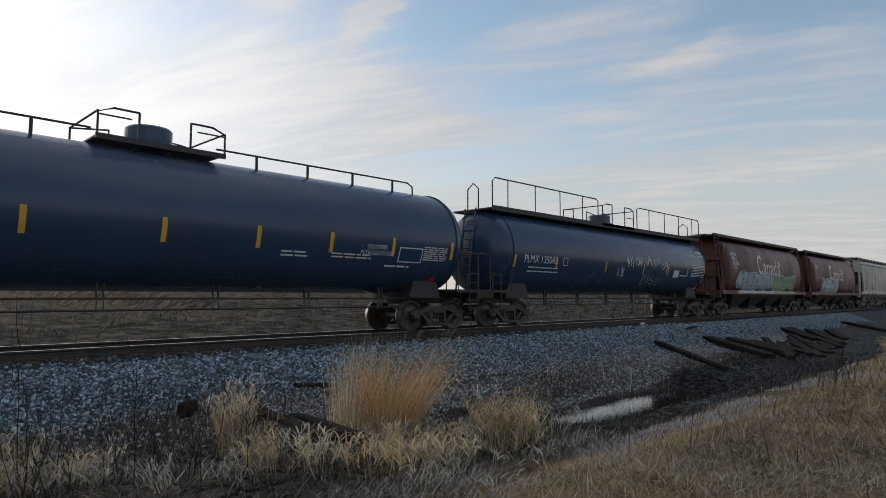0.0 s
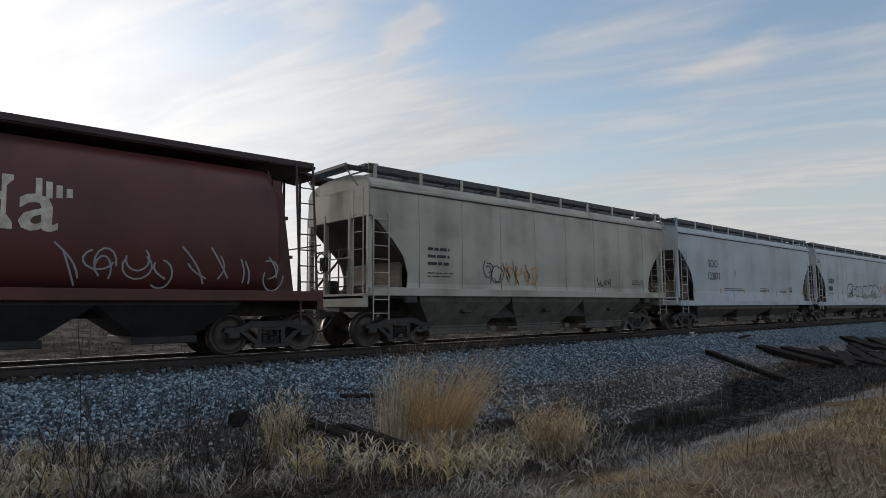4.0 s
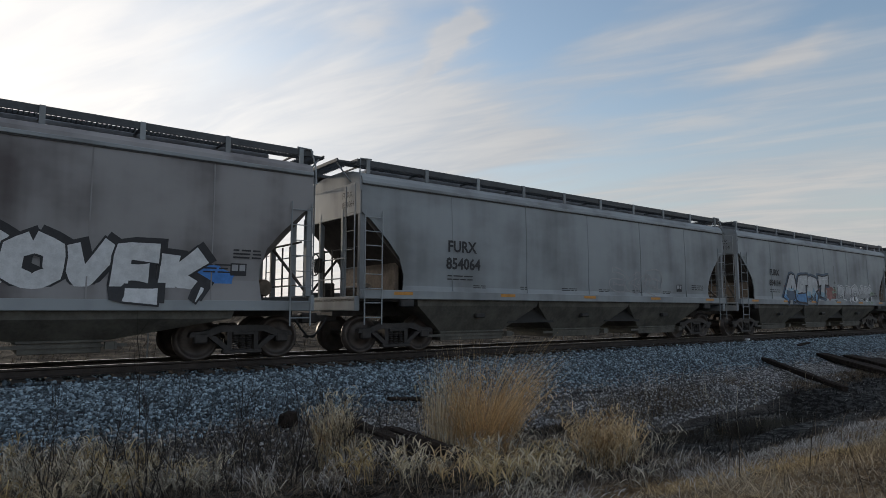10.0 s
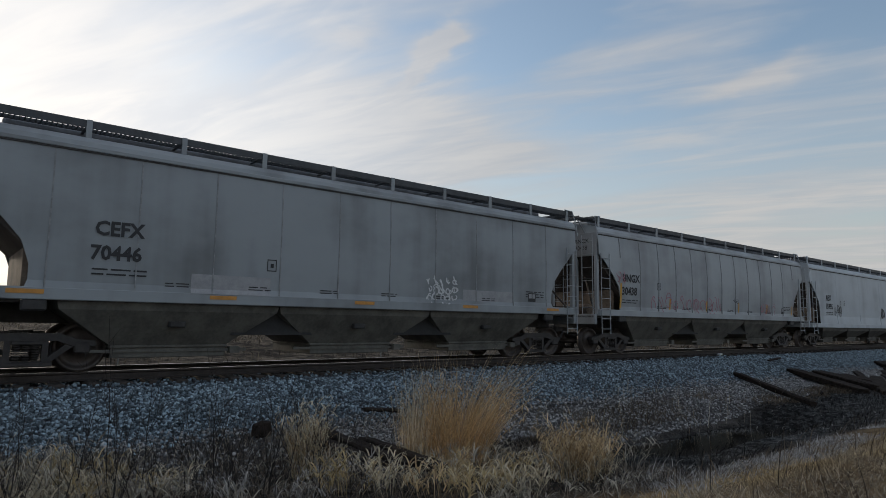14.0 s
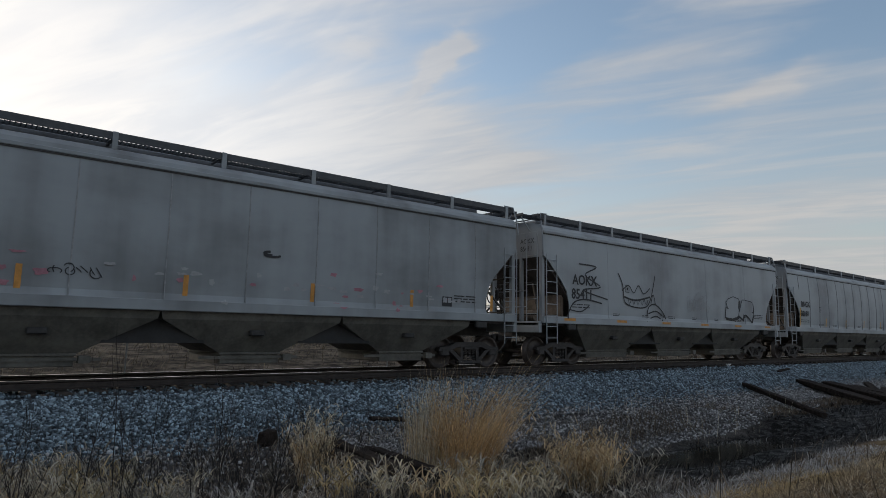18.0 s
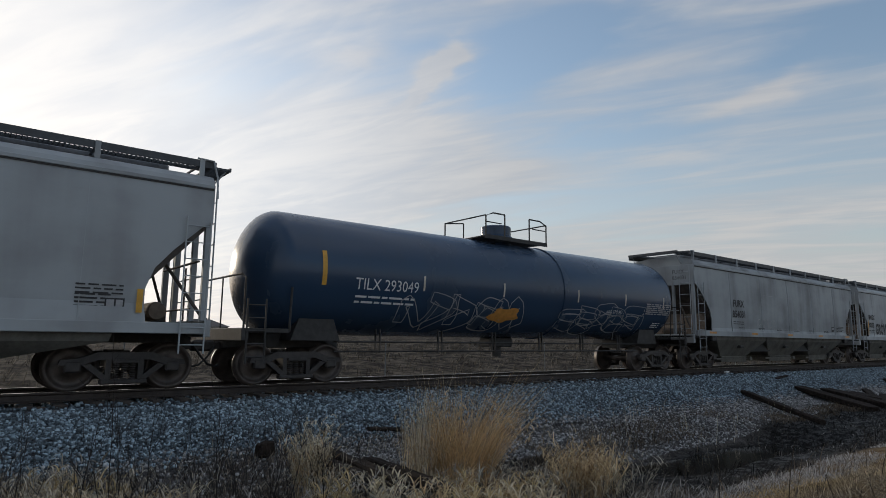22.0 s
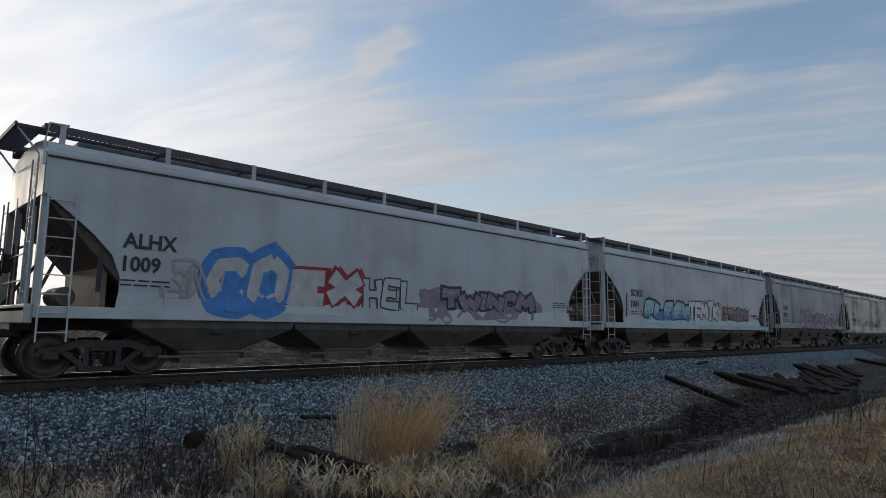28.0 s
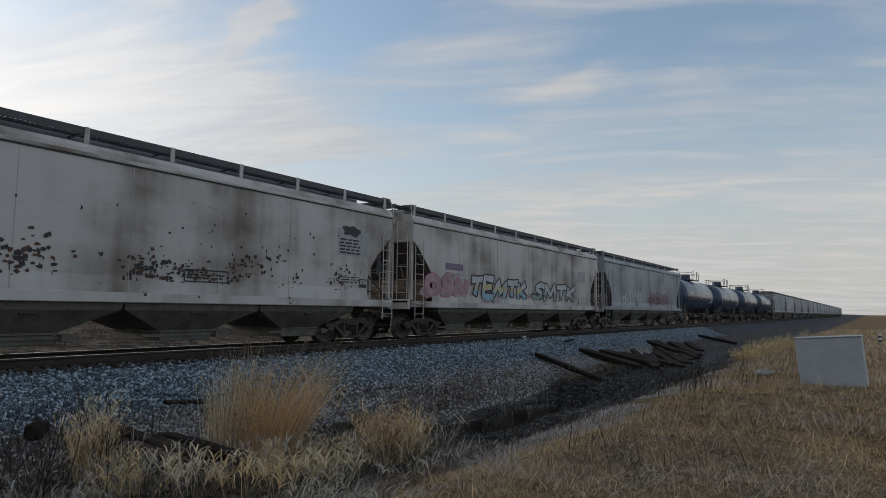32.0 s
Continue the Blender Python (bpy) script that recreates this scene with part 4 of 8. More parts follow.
    def done(self, parent):
        for name, mats in self.made:
            for mat, m in mats.items():
                ob = part(name, m, mat, parent, tidy=False)
                if name in ("small_print", "graffiti", "lettering", "rust_spots"):
                    tagged(ob, kind="stuff")


# ---- bogies, shared meshes ----
SHARED = {}
WHEEL_R, AXLES = 0.457, 1.78
WHEELSETS = []


def shared(key, build, mat, smooth=False):
    if key not in SHARED:
        me = build().data(key, smooth)
        fix_normals(me)
        me.materials.append(MAT[mat])
        SHARED[key] = me
    return SHARED[key]


def side_frame():
    """Cast side frame of a freight bogie, in its own place at y 0."""
    m = Mesh()
    top = [(-1.13, 0.50), (-1.10, 0.60), (-0.78, 0.63), (-0.5, 0.74), (0.5, 0.74), (0.78, 0.63), (1.10, 0.60), (1.13, 0.50), (0.74, 0.50), (0.46, 0.60), (-0.46, 0.60), (-0.74, 0.50)]
    m.prism(top, -0.09, 0.09)
    for s in (-1, 1):
        m.prism([(s * 0.74, 0.50), (s * 0.60, 0.52), (s * 0.24, 0.22), (s * 0.34, 0.18)], -0.08, 0.08)
        m.prism([(s * 0.34, 0.62), (s * 0.24, 0.62), (s * 0.24, 0.20), (s * 0.34, 0.20)], -0.075, 0.075)
        m.box(s * AXLES / 2 - 0.14, s * AXLES / 2 + 0.14, -0.10, 0.08, 0.36, 0.58, 0.03)
    m.box(-0.42, 0.42, -0.10, 0.10, 0.13, 0.22, 0.02)
    return m


def springs():
    m = Mesh()
    for x in (-0.15, 0.0, 0.15):
        for k in range(7):
            m.lathe([(0.225 + k * 0.045, 0.062), (0.245 + k * 0.045, 0.062)], "z", 10, (x, -0.02, 0))
    m.box(-0.235, 0.235, -0.12, 0.10, 0.53, 0.60, 0.01)
    return m


def wheelset():
    m = Mesh()
    for s in (-1, 1):
        y = s * 0.753
        m.lathe([(y - s * 0.075, 0.10), (y - s * 0.075, 0.30), (y - s * 0.05, 0.39), (y - s * 0.095, 0.40), (y - s * 0.095, 0.486), (y - s * 0.065, 0.486), (y - s * 0.055, 0.461),
                 (y + s * 0.07, WHEEL_R), (y + s * 0.07, 0.395), (y + s * 0.03, 0.385), (y + s * 0.0, 0.30), (y + s * 0.05, 0.16), (y + s * 0.09, 0.13), (y + s * 0.09, 0.09)], "y", 30)
        m.lathe([(s * 0.88, 0.10), (s * 1.06, 0.10), (s * 1.07, 0.085)], "y", 16)
        for k in range(3):
            a = 2.1 * k
            m.box(0.055 * math.cos(a) - 0.016, 0.055 * math.cos(a) + 0.016, min(s * 1.07, s * 1.09), max(s * 1.07, s * 1.09), 0.055 * math.sin(a) - 0.016, 0.055 * math.sin(a) + 0.016)
    m.lathe([(-0.8, 0.085), (0.8, 0.085)], "y", 14)
    return m


def bolster():
    m = Mesh().box(-0.20, 0.20, -0.95, 0.95, 0.42, 0.66, 0.03)
    m.lathe([(0.66, 0.2), (0.78, 0.2)], "z", 16)
    for s in (-1, 1):
        m.box(s * 0.36 - 0.05, s * 0.36 + 0.05, -0.72, 0.72, 0.34, 0.44, 0.01)
        for y in (-0.753, 0.753):
            m.box(s * 0.415 - 0.04, s * 0.415 + 0.03, y - 0.05, y + 0.05, 0.28, 0.58, 0.02)
    return m


def bogie(car, x):
    b = part("bogie", shared("bolster", bolster, "iron"), None, car)
    b.matrix_basis = pose(x, 0, 0)
    for y in (-1.0, 1.0):
        f = part("side_frame", shared("side_frame", side_frame, "iron"), None, b)
        f.matrix_basis = pose(0, y, 0)
        s = part("spring_group", shared("springs", springs, "iron"), None, b)
        s.matrix_basis = pose(0, y, 0)
        tagged(s, kind="stuff")
    for dx in (-AXLES / 2, AXLES / 2):
        w = part("wheelset", shared("wheelset", wheelset, "wheel", True), None, b)
        w.matrix_basis = pose(dx, 0, WHEEL_R)
        WHEELSETS.append((car, w, x + dx, dx))


def coupler(car, x, s):
    m = Mesh().box(min(x - s * 0.5, x + s * 0.10), max(x - s * 0.5, x + s * 0.10), -0.09, 0.09, 0.78, 0.94, 0.02)
    m.box(min(x + s * 0.05, x + s * 0.33), max(x + s * 0.05, x + s * 0.33), -0.16, 0.13, 0.74, 0.99, 0.04)
    part("coupler", m, "iron", car)
    pts = [(x - s * 0.15, -0.22, 0.86), (x + s * 0.02, -0.24, 0.62), (x + s * 0.18, -0.22, 0.45), (x + s * 0.36, -0.18, 0.40), (x + s * 0.45, -0.15, 0.44)]
    part("brake_hose", Mesh().tube(pts, 0.028, 6), "hose", car, "hanging black brake hose")


def ladder(car, name, a, b, span, rungs, mat, r=0.016, stile=0.022):
    """Two stiles and rungs, from a up to b; span is the sideways step from one stile to the other."""
    a, b, span = Vector(a), Vector(b), Vector(span)
    m = Mesh()
    for k in (0, 1):
        m.tube([a + span * k, b + span * k], stile, 6)
    for i in range(rungs):
        p = a + (b - a) * ((i + 0.5) / rungs)
        m.tube([p, p + span], r, 5)
    return part(name, m, mat, car, tidy=False)


# ---- covered hopper ----
def hopper_car(spec):
    """Covered hopper: spec gives the body's two ends along the train, paint, bays, marks."""
    L = spec["R"] - spec["L"]
    h = L / 2
    rng = random.Random(spec.get("seed", 1))
    paint, trim = spec["paint"], spec.get("trim", spec["paint"])
    car = thing("covered_hopper_car", spec["label"], "railway car", "cars of the freight train")
    ZE, ZS, W = spec.get("eave", 4.19), spec.get("sill", 1.36), 1.56
    bow = spec.get("bow", 0.04)

    def skin(x, z):
        if z < ZS + 0.205:
            return -1.612
        u = (z - 2.85) / 1.4
        return -(W + bow * max(0.0, 1 - u * u))

    slope = spec.get("slope", 2.05)
    zo = spec.get("open_top", 3.38)
    # inner body with sloping end sheets
    core = [(-h + 0.02, ZE), (-h + 0.02, zo), (-h + slope, ZS + 0.02), (h - slope, ZS + 0.02), (h - 0.02, zo), (h - 0.02, ZE)]
    # its dark colour holds the shade under the slope as well as soot
    part("slope_sheet", Mesh().prism(core, -W + 0.05, W - 0.05), "soot", car, "sloping end sheets coloured dark for soot and shade")
    # side sheets, cut out round the end platforms
    cut = spec.get("cut", 1.22)
    edge = [(0.0, ZE), (0.0, zo + 0.05), (0.25, zo - 0.12), (0.62 * cut, zo - 0.62), (0.88 * cut, zo - 1.0), (cut, zo - 1.42), (cut, zo - 1.7), (0.96 * cut, ZS + 0.18)]
    for s in (-1, 1):
        zs = sorted({z for _, z in edge} | {ZE - 0.35, 3.6, 2.85, 2.3})
        sect = []
        for z in zs:
            x = float(np.interp(z, [e[1] for e in reversed(edge)], [e[0] for e in reversed(edge)]))
            y = skin(0, z) * -s
            sect.append([(-h + x, y, z), (h - x, y, z), (h - x, y - s * 0.03, z), (-h + x, y - s * 0.03, z)])
        part("side_sheet", Mesh().loft(sect), paint, car)
        # side sill and eave angle
        part("side_sill", Mesh().box(-h, h, min(s * 1.50, s * 1.615), max(s * 1.50, s * 1.615), ZS - 0.02, ZS + 0.20, 0.012), trim, car)
        part("eave_angle", Mesh().box(-h, h, min(s * 1.5, s * 1.60), max(s * 1.5, s * 1.60), ZE - 0.05, ZE + 0.03, 0.008), trim, car)
        # added dark strip that stands in for the eave's shadow line
        part("eave_gap", Mesh().box(-h + 0.02, h - 0.02, min(s * 1.5, s * 1.588), max(s * 1.5, s * 1.588), ZE - 0.085, ZE - 0.052), "dark", car)
    # seams between the side panels, as thin ribs
    n = spec.get("seams", 9)
    w = spec.get("rib", 0.012)
    for i in range(1, n):
        x = -h + L * i / n
        z0 = ZS + 0.2 if cut < min(x + h, h - x) else zo
        zz = [z0 + (ZE - 0.09 - z0) * k / 5 for k in range(6)]
        part("panel_seam", Mesh().loft([[(x - w, skin(x, z) + 0.01, z), (x + w, skin(x, z) + 0.01, z), (x + w, skin(x, z) - w * .8, z), (x - w, skin(x, z) - w * .8, z)] for z in zz]), spec.get("seam", paint), car, tidy=False)
    # roof with rounded shoulders, hatch trough, running boards
    prof = [(-1.585, ZE + 0.02), (-1.55, ZE + 0.12), (-1.45, ZE + 0.22), (-1.1, ZE + 0.32), (-0.5, ZE + 0.40), (0.5, ZE + 0.40), (1.1, ZE + 0.32), (1.45, ZE + 0.22), (1.55, ZE + 0.12), (1.585, ZE + 0.02)]
    part("roof", Mesh().loft([[(x, y, z) for y, z in prof] for x in (-h + 0.01, h - 0.01)]), spec.get("roof", paint), car)
    part("hatch_trough", Mesh().box(-h + 0.7, h - 0.7, -0.64, 0.64, ZE + 0.36, ZE + 0.58, 0.05), "roof", car)
    zb = ZE + 0.53
    for s in (-1, 1):
        m = Mesh()
        for y in (0.80, 1.40):
            m.box(-h - 0.05, h + 0.05, s * y - 0.02, s * y + 0.02, zb - (0.10 if y > 1 else 0.03), zb + 0.045)
        for x in (-h, h):
            m.box(x - 0.04, x + 0.04, s * 1.1 - 0.29, s * 1.1 + 0.29, zb - 0.02, zb + 0.05)
        part("running_board", m, "grate", car, "galvanised running board along the roof", tidy=False)
    m = Mesh()
    k = int(L / 0.085)
    for i in range(k + 1):
        x = -h + L * i / k
        m.box(x - 0.009, x + 0.009, -1.39, -0.81, zb - 0.005, zb + 0.03)
    m.box(-h, h, -1.12, -1.09, zb, zb + 0.03)
    m.box(-h, h, 0.81, 1.39, zb, zb + 0.02)
    tagged(part("running_board_grating", m, "grate", car, tidy=False), kind="stuff")
    for i in range(spec.get("posts", 10)):
        x = -h + 0.25 + (L - 0.5) * i / (spec.get("posts", 10) - 1)
        part("board_support", Mesh().box(x - 0.05, x + 0.05, -1.445, -1.41, ZE + 0.22, zb + 0.05), trim, car)
        part("board_arm", Mesh().box(x - 0.025, x + 0.025, -1.42, 1.42, zb - 0.05, zb - 0.02), "grate", car)
    # end walkways over the ends
    for s in (-1, 1):
        m = Mesh()
        for y in np.arange(-1.1, 1.12, 0.11):
            m.box(min(s * h, s * (h + 0.45)), max(s * h, s * (h + 0.45)), y - 0.012, y + 0.012, zb - 0.02, zb + 0.03)
        m.box(s * (h + 0.45) - 0.02, s * (h + 0.45) + 0.02, -1.15, 1.15, zb - 0.03, zb + 0.05)
        tagged(part("end_walkway", m, "grate", car, tidy=False), kind="stuff")
        for y in (-1.0, 1.0):
            part("walkway_bracket", Mesh().tube([(s * (h + 0.4), y, zb - 0.02), (s * (h + 0.02), y * 1.05, ZE + 0.05)], 0.02), trim, car, tidy=False)
        # hoop from roof to side at the corner
        if spec.get("hoop", True):
            part("corner_grab_bar", Mesh().tube([(s * (h - 0.35), -1.42, zb + 0.07), (s * (h - 0.02), -1.46, zb + 0.05), (s * (h + 0.05), -1.55, ZE + 0.2), (s * (h + 0.05), -1.62, ZE - 0.25)], 0.022), trim, car, tidy=False)
        part("end_panel", Mesh().box(min(s * (h - 0.03), s * (h + 0.015)), max(s * (h - 0.03), s * (h + 0.015)), -W + 0.01, W - 0.01, zo + 0.02, ZE + 0.02, 0.005), paint, car)
        # end sill, platform, shear plate, end posts
        x1 = h + 0.12
        part("end_sill", Mesh().box(min(s * (x1 - 0.14), s * x1), max(s * (x1 - 0.14), s * x1), -1.50, 1.50, 1.05, 1.40, 0.015), trim, car)
        part("end_platform", Mesh().box(min(s * (h - 1.5), s * x1), max(s * (h - 1.5), s * x1), -1.45, 1.45, 1.28, 1.34), "dark", car)
        part("shear_plate", Mesh().prism([(s * (h - 1.25), 1.34), (s * (h - 1.15), 1.34), (s * (h - 1.15), 2.30), (s * (h - 1.25), 2.38)], -1.30, 1.30), "rusty", car)
        for y in (-0.62, 0.62):
            part("end_post", Mesh().box(min(s * (h - 0.10), s * (h + 0.02)), max(s * (h - 0.10), s * (h + 0.02)), y - 0.05, y + 0.05, 1.38, zo + 0.25, 0.008), trim, car)
        for y in (-1.47, 1.47):
            part("corner_post", Mesh().box(min(s * (h - 0.12), s * (h + 0.01)), max(s * (h - 0.12), s * (h + 0.01)), y - 0.06, y + 0.06, 1.38, zo + 0.3, 0.01), trim, car)
        # ladders: one on the side, one on the end, steps below
        xa = s * (h - 0.06)
        ladder(car, "side_ladder", (xa, -1.66, 0.72), (xa, -1.66, zo + 0.1), (-s * 0.48, 0, 0), 8, trim, 0.012, 0.017)
        ladder(car, "end_ladder", (s * (h + 0.10), -1.42, 1.40), (s * (h + 0.10), -1.42, zo + 0.75), (0, 0.45, 0), 6, trim, 0.012, 0.017)
        ladder(car, "end_ladder", (s * (h + 0.10), 1.42, 1.40), (s * (h + 0.10), 1.42, zo + 0.2), (0, -0.45, 0), 5, trim, 0.012, 0.017)
        for zg in (1.85, 2.35):
            part("grab_iron", Mesh().tube([(s * (h + 0.08), -0.9, zg), (s * (h + 0.08), 0.9, zg)], 0.016, 5), trim, car, tidy=False)
        part("push_pole_bracket", Mesh().box(min(s * (h - 1.55), s * (h - 1.15)), max(s * (h - 1.55), s * (h - 1.15)), -1.60, -1.45, 1.14, 1.35, 0.03), "dark", car)
        # brake gear on the platform
        part("air_reservoir", Mesh().lathe([(-0.5, 0.02), (-0.48, 0.17), (-0.4, 0.2), (0.4, 0.2), (0.48, 0.17), (0.5, 0.02)], "y", 18, (s * (h - 0.72), -0.15, 1.58)), "rusty", car, "tan brake air reservoir")
        part("valve_box", Mesh().box(min(s * (h - 0.5), s * (h - 0.22)), max(s * (h - 0.5), s * (h - 0.22)), 0.7, 1.1, 1.36, 1.8, 0.03), "dark", car)
        for y0, y1 in ((-1.4, -0.2), (1.4, 0.2)):
            part("end_brace", Mesh().tube([(s * (h - 0.02), y0, 1.42), (s * (h - 0.9), y1, zo - 0.25)], 0.035, 6), "soot", car, tidy=False)
        for y in (-0.2, 0.25):
            part("platform_post", Mesh().tube([(s * (h + 0.06), y, 1.36), (s * (h + 0.06), y, 2.62)], 0.022, 6), "soot", car, tidy=False)
        part("brake_pipe", Mesh().tube([(s * (h - 0.15), -1.3, 2.62), (s * (h - 0.15), 1.3, 2.62)], 0.025, 6).tube([(s * (h - 0.3), -1.4, 1.62), (s * (h - 0.3), 1.4, 1.62)], 0.02, 6), "soot", car, tidy=False)
        coupler(car, s * (h + 0.35), s)
        bogie(car, s * (h - spec.get("truck", 1.35)))
    # brake wheel on the leading end
    xb = -h - 0.22
    m = Mesh()
    ring = [(xb, 0.28 * math.cos(a) + 0.45, 2.25 + 0.28 * math.sin(a)) for a in np.linspace(0, 2 * math.pi, 17)]
    m.tube(ring, 0.02, 6, False)
    for a in (0.3, 2.4, 4.5):
        m.tube([(xb, 0.45, 2.25), (xb, 0.45 + 0.27 * math.cos(a), 2.25 + 0.27 * math.sin(a))], 0.014, 5)
    m.box(xb + 0.02, xb + 0.16, 0.32, 0.58, 2.05, 2.42, 0.02)
    part("brake_wheel", m, "dark", car, tidy=False)
    # centre sill and hopper bays
    part("centre_sill", Mesh().box(-h - 0.1, h + 0.1, -0.32, 0.32, 0.92, 1.28), "dark", car)
    nb = spec.get("bays", 3)
    x0, x1 = -h + slope - 0.35, h - slope + 0.35
    bw = (x1 - x0) / nb
    for i in range(nb):
        c = x0 + bw * (i + 0.5)
        g = spec.get("gate_half", 0.62)
        top = [(c - bw / 2, -1.5, ZS), (c + bw / 2, -1.5, ZS), (c + bw / 2, 1.5, ZS), (c - bw / 2, 1.5, ZS)]
        mid = [(c - bw / 2 + .05, -1.46, ZS - 0.18), (c + bw / 2 - .05, -1.46, ZS - 0.18), (c + bw / 2 - .05, 1.46, ZS - 0.18), (c - bw / 2 + .05, 1.46, ZS - 0.18)]
        low = [(c - g, -1.0, 0.46), (c + g, -1.0, 0.46), (c + g, 1.0, 0.46), (c - g, 1.0, 0.46)]
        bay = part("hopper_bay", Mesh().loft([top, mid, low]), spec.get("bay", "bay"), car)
        gate = Mesh().box(c - g - 0.05, c + g + 0.05, -1.05, 1.05, 0.25, 0.49, 0.015)
        gate.box(c - g - 0.08, c + g + 0.08, -1.09, 1.09, 0.45, 0.50, 0.01)
        gate.box(c - g - 0.5, c + g + 0.5, -1.08, -1.02, 0.36, 0.42).box(c + g + 0.1, c + g + 0.3, -1.2, -1.0, 0.32, 0.46)
        part("discharge_gate", gate, spec.get("gate", "bay"), bay)
        part("hatch_plate", Mesh().box(c - 0.16, c + 0.16, -1.44, -1.28, 0.86, 0.98, 0.02), "dark", bay)
        if i and spec.get("flat_gap", False):
            xg = c - bw / 2
            # black block that fills the top of the gap between two bays
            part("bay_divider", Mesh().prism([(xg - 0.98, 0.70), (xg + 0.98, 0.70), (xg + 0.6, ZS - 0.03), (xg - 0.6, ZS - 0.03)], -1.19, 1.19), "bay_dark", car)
    for k, word in enumerate(spec.get("ends", ())):
        v, f = glyphs(word, 0.16 / 0.72, narrow=0.95)
        m = Mesh().add([(-h - 0.022, -0.62 - a, 3.86 - 0.24 * k + b) for a, b in v], f)
        part("end_lettering", m, "letter", car, tidy=False)
    p = Paint(skin)
    spec.get("art", lambda *a: None)(p, h, rng)
    p.done(car)
    return car


# ---- cylindrical covered hopper ----
def cylindrical_car(spec):
    L = spec["R"] - spec["L"]
    h = L / 2
    rng = random.Random(spec["seed"])
    car = thing("cylindrical_hopper_car", spec["label"], "railway car", "cars of the freight train")
    e = h - 1.05
    half = [(1.40, 1.42), (1.52, 1.75), (1.60, 2.2), (1.62, 2.7), (1.58, 3.2), (1.47, 3.65), (1.28, 4.0), (1.0, 4.25), (0.5, 4.36)]
    ring = [(-y, z) for y, z in half] + [(y, z) for y, z in reversed(half)]
    ys, zs = [q[0] for q in half], [q[1] for q in half]

    def skin(x, z):
        return -float(np.interp(z, zs, ys))

    def sect(x, k):
        return [(x, y * k, 1.42 + (z - 1.42) * (1 - (1 - k) * .55)) for y, z in ring]

    part("body", Mesh().loft([sect(-e - 0.12, 0.80), sect(-e - 0.02, 0.93), sect(-e + 0.12, 0.985), sect(-e + 0.3, 1.0), sect(0, 1.0), sect(e - 0.3, 1.0), sect(e - 0.12, 0.985), sect(e + 0.02, 0.93), sect(e + 0.12, 0.80)]), "brown", car, smooth=True)
    zb = 4.55
    part("roof_deck", Mesh().box(-h + 0.5, h - 0.5, -1.12, 1.12, zb - 0.12, zb - 0.02, 0.02), "roof_brown", car)
    part("hatch_trough", Mesh().box(-e, e, -0.36, 0.36, zb - 0.03, zb + 0.12, 0.03), "roof_brown", car)
    part("roof_lip", Mesh().box(-h, h, -1.16, -1.11, zb - 0.08, zb + 0.05), "roof_brown", car)
    for s in (-1, 1):
        part("side_sill", Mesh().box(-h, h, min(s * 1.44, s * 1.60), max(s * 1.44, s * 1.60), 1.20, 1.43, 0.012), "brown", car)
        part("end_roof_walk", Mesh().box(min(s * (h - 1.2), s * (h + 0.06)), max(s * (h - 1.2), s * (h + 0.06)), -1.14, 1.14, zb - 0.1, zb - 0.03), "roof_brown", car)
        part("walkway_flap", Mesh().prism([(s * (h + 0.02), zb - 0.1), (s * (h + 0.5), zb - 0.16), (s * (h + 0.5), zb - 0.10), (s * (h + 0.02), zb - 0.03)], -0.55, 0.75), "roof_brown", car)
        # bulkhead between the round body and the end sill
        part("bulkhead", Mesh().prism([(s * (e - 0.05), 1.4), (s * (e + 0.42), 1.4), (s * (e + 0.30), 2.6), (s * (e + 0.14), 3.9), (s * (e - 0.05), 4.3)], -0.95, 0.95), "brown", car)
        part("bulkhead_brace", Mesh().box(min(s * e, s * (e + 0.36)), max(s * e, s * (e + 0.36)), -1.2, 1.2, 3.12, 3.2).box(min(s * e, s * (e + 0.44)), max(s * e, s * (e + 0.44)), -1.3, 1.3, 2.2, 2.27), "brown", car)
        for y in (-1.3, -0.95, 0.95, 1.3):
            part("end_rib", Mesh().prism([(s * (e - 0.1), 1.4), (s * (e + 0.46), 1.4), (s * (e + 0.10), 4.0), (s * (e - 0.1), 4.0)], y - 0.03, y + 0.03), "brown", car)
        part("end_sill", Mesh().box(min(s * (h - 0.02), s * (h + 0.12)), max(s * (h - 0.02), s * (h + 0.12)), -1.5, 1.5, 1.0, 1.42, 0.015), "brown", car)
        part("end_platform", Mesh().box(min(s * (e - 0.3), s * h), max(s * (e - 0.3), s * h), -1.5, 1.5, 1.30, 1.38), "brown", car)
        ladder(car, "side_ladder", (s * (h - 0.05), -1.54, 0.7), (s * (h - 0.05), -1.20, zb - 0.05), (-s * 0.45, 0, 0), 10, "roof_brown", stile=0.03)
        ladder(car, "end_ladder", (s * (h + 0.06), 1.42, 1.4), (s * (h + 0.06), 1.10, zb - 0.05), (0, -0.45, 0), 8, "roof_brown", stile=0.03)
        for y in (-0.5, 0.35, 1.2):
            part("cage_post", Mesh().tube([(s * (h - 0.02), y * 1.05, 1.4), (s * (h - 0.02), y, zb - 0.05)], 0.035), "roof_brown", car, tidy=False)
        part("hand_rail", Mesh().tube([(s * (h + 0.05), -1.45, 2.55), (s * (h + 0.05), 1.45, 2.55)], 0.018, 5), "roof_brown", car, tidy=False)
        coupler(car, s * (h + 0.3), s)
        bogie(car, s * (h - 1.0))
    m = Mesh()
    xb = -h - 0.2
    m.tube([(xb, 0.28 * math.cos(a) + 0.4, 2.1 + 0.28 * math.sin(a)) for a in np.linspace(0, 2 * math.pi, 17)], 0.02, 6, False)
    m.box(xb + 0.02, xb + 0.16, 0.28, 0.52, 1.9, 2.3, 0.02)
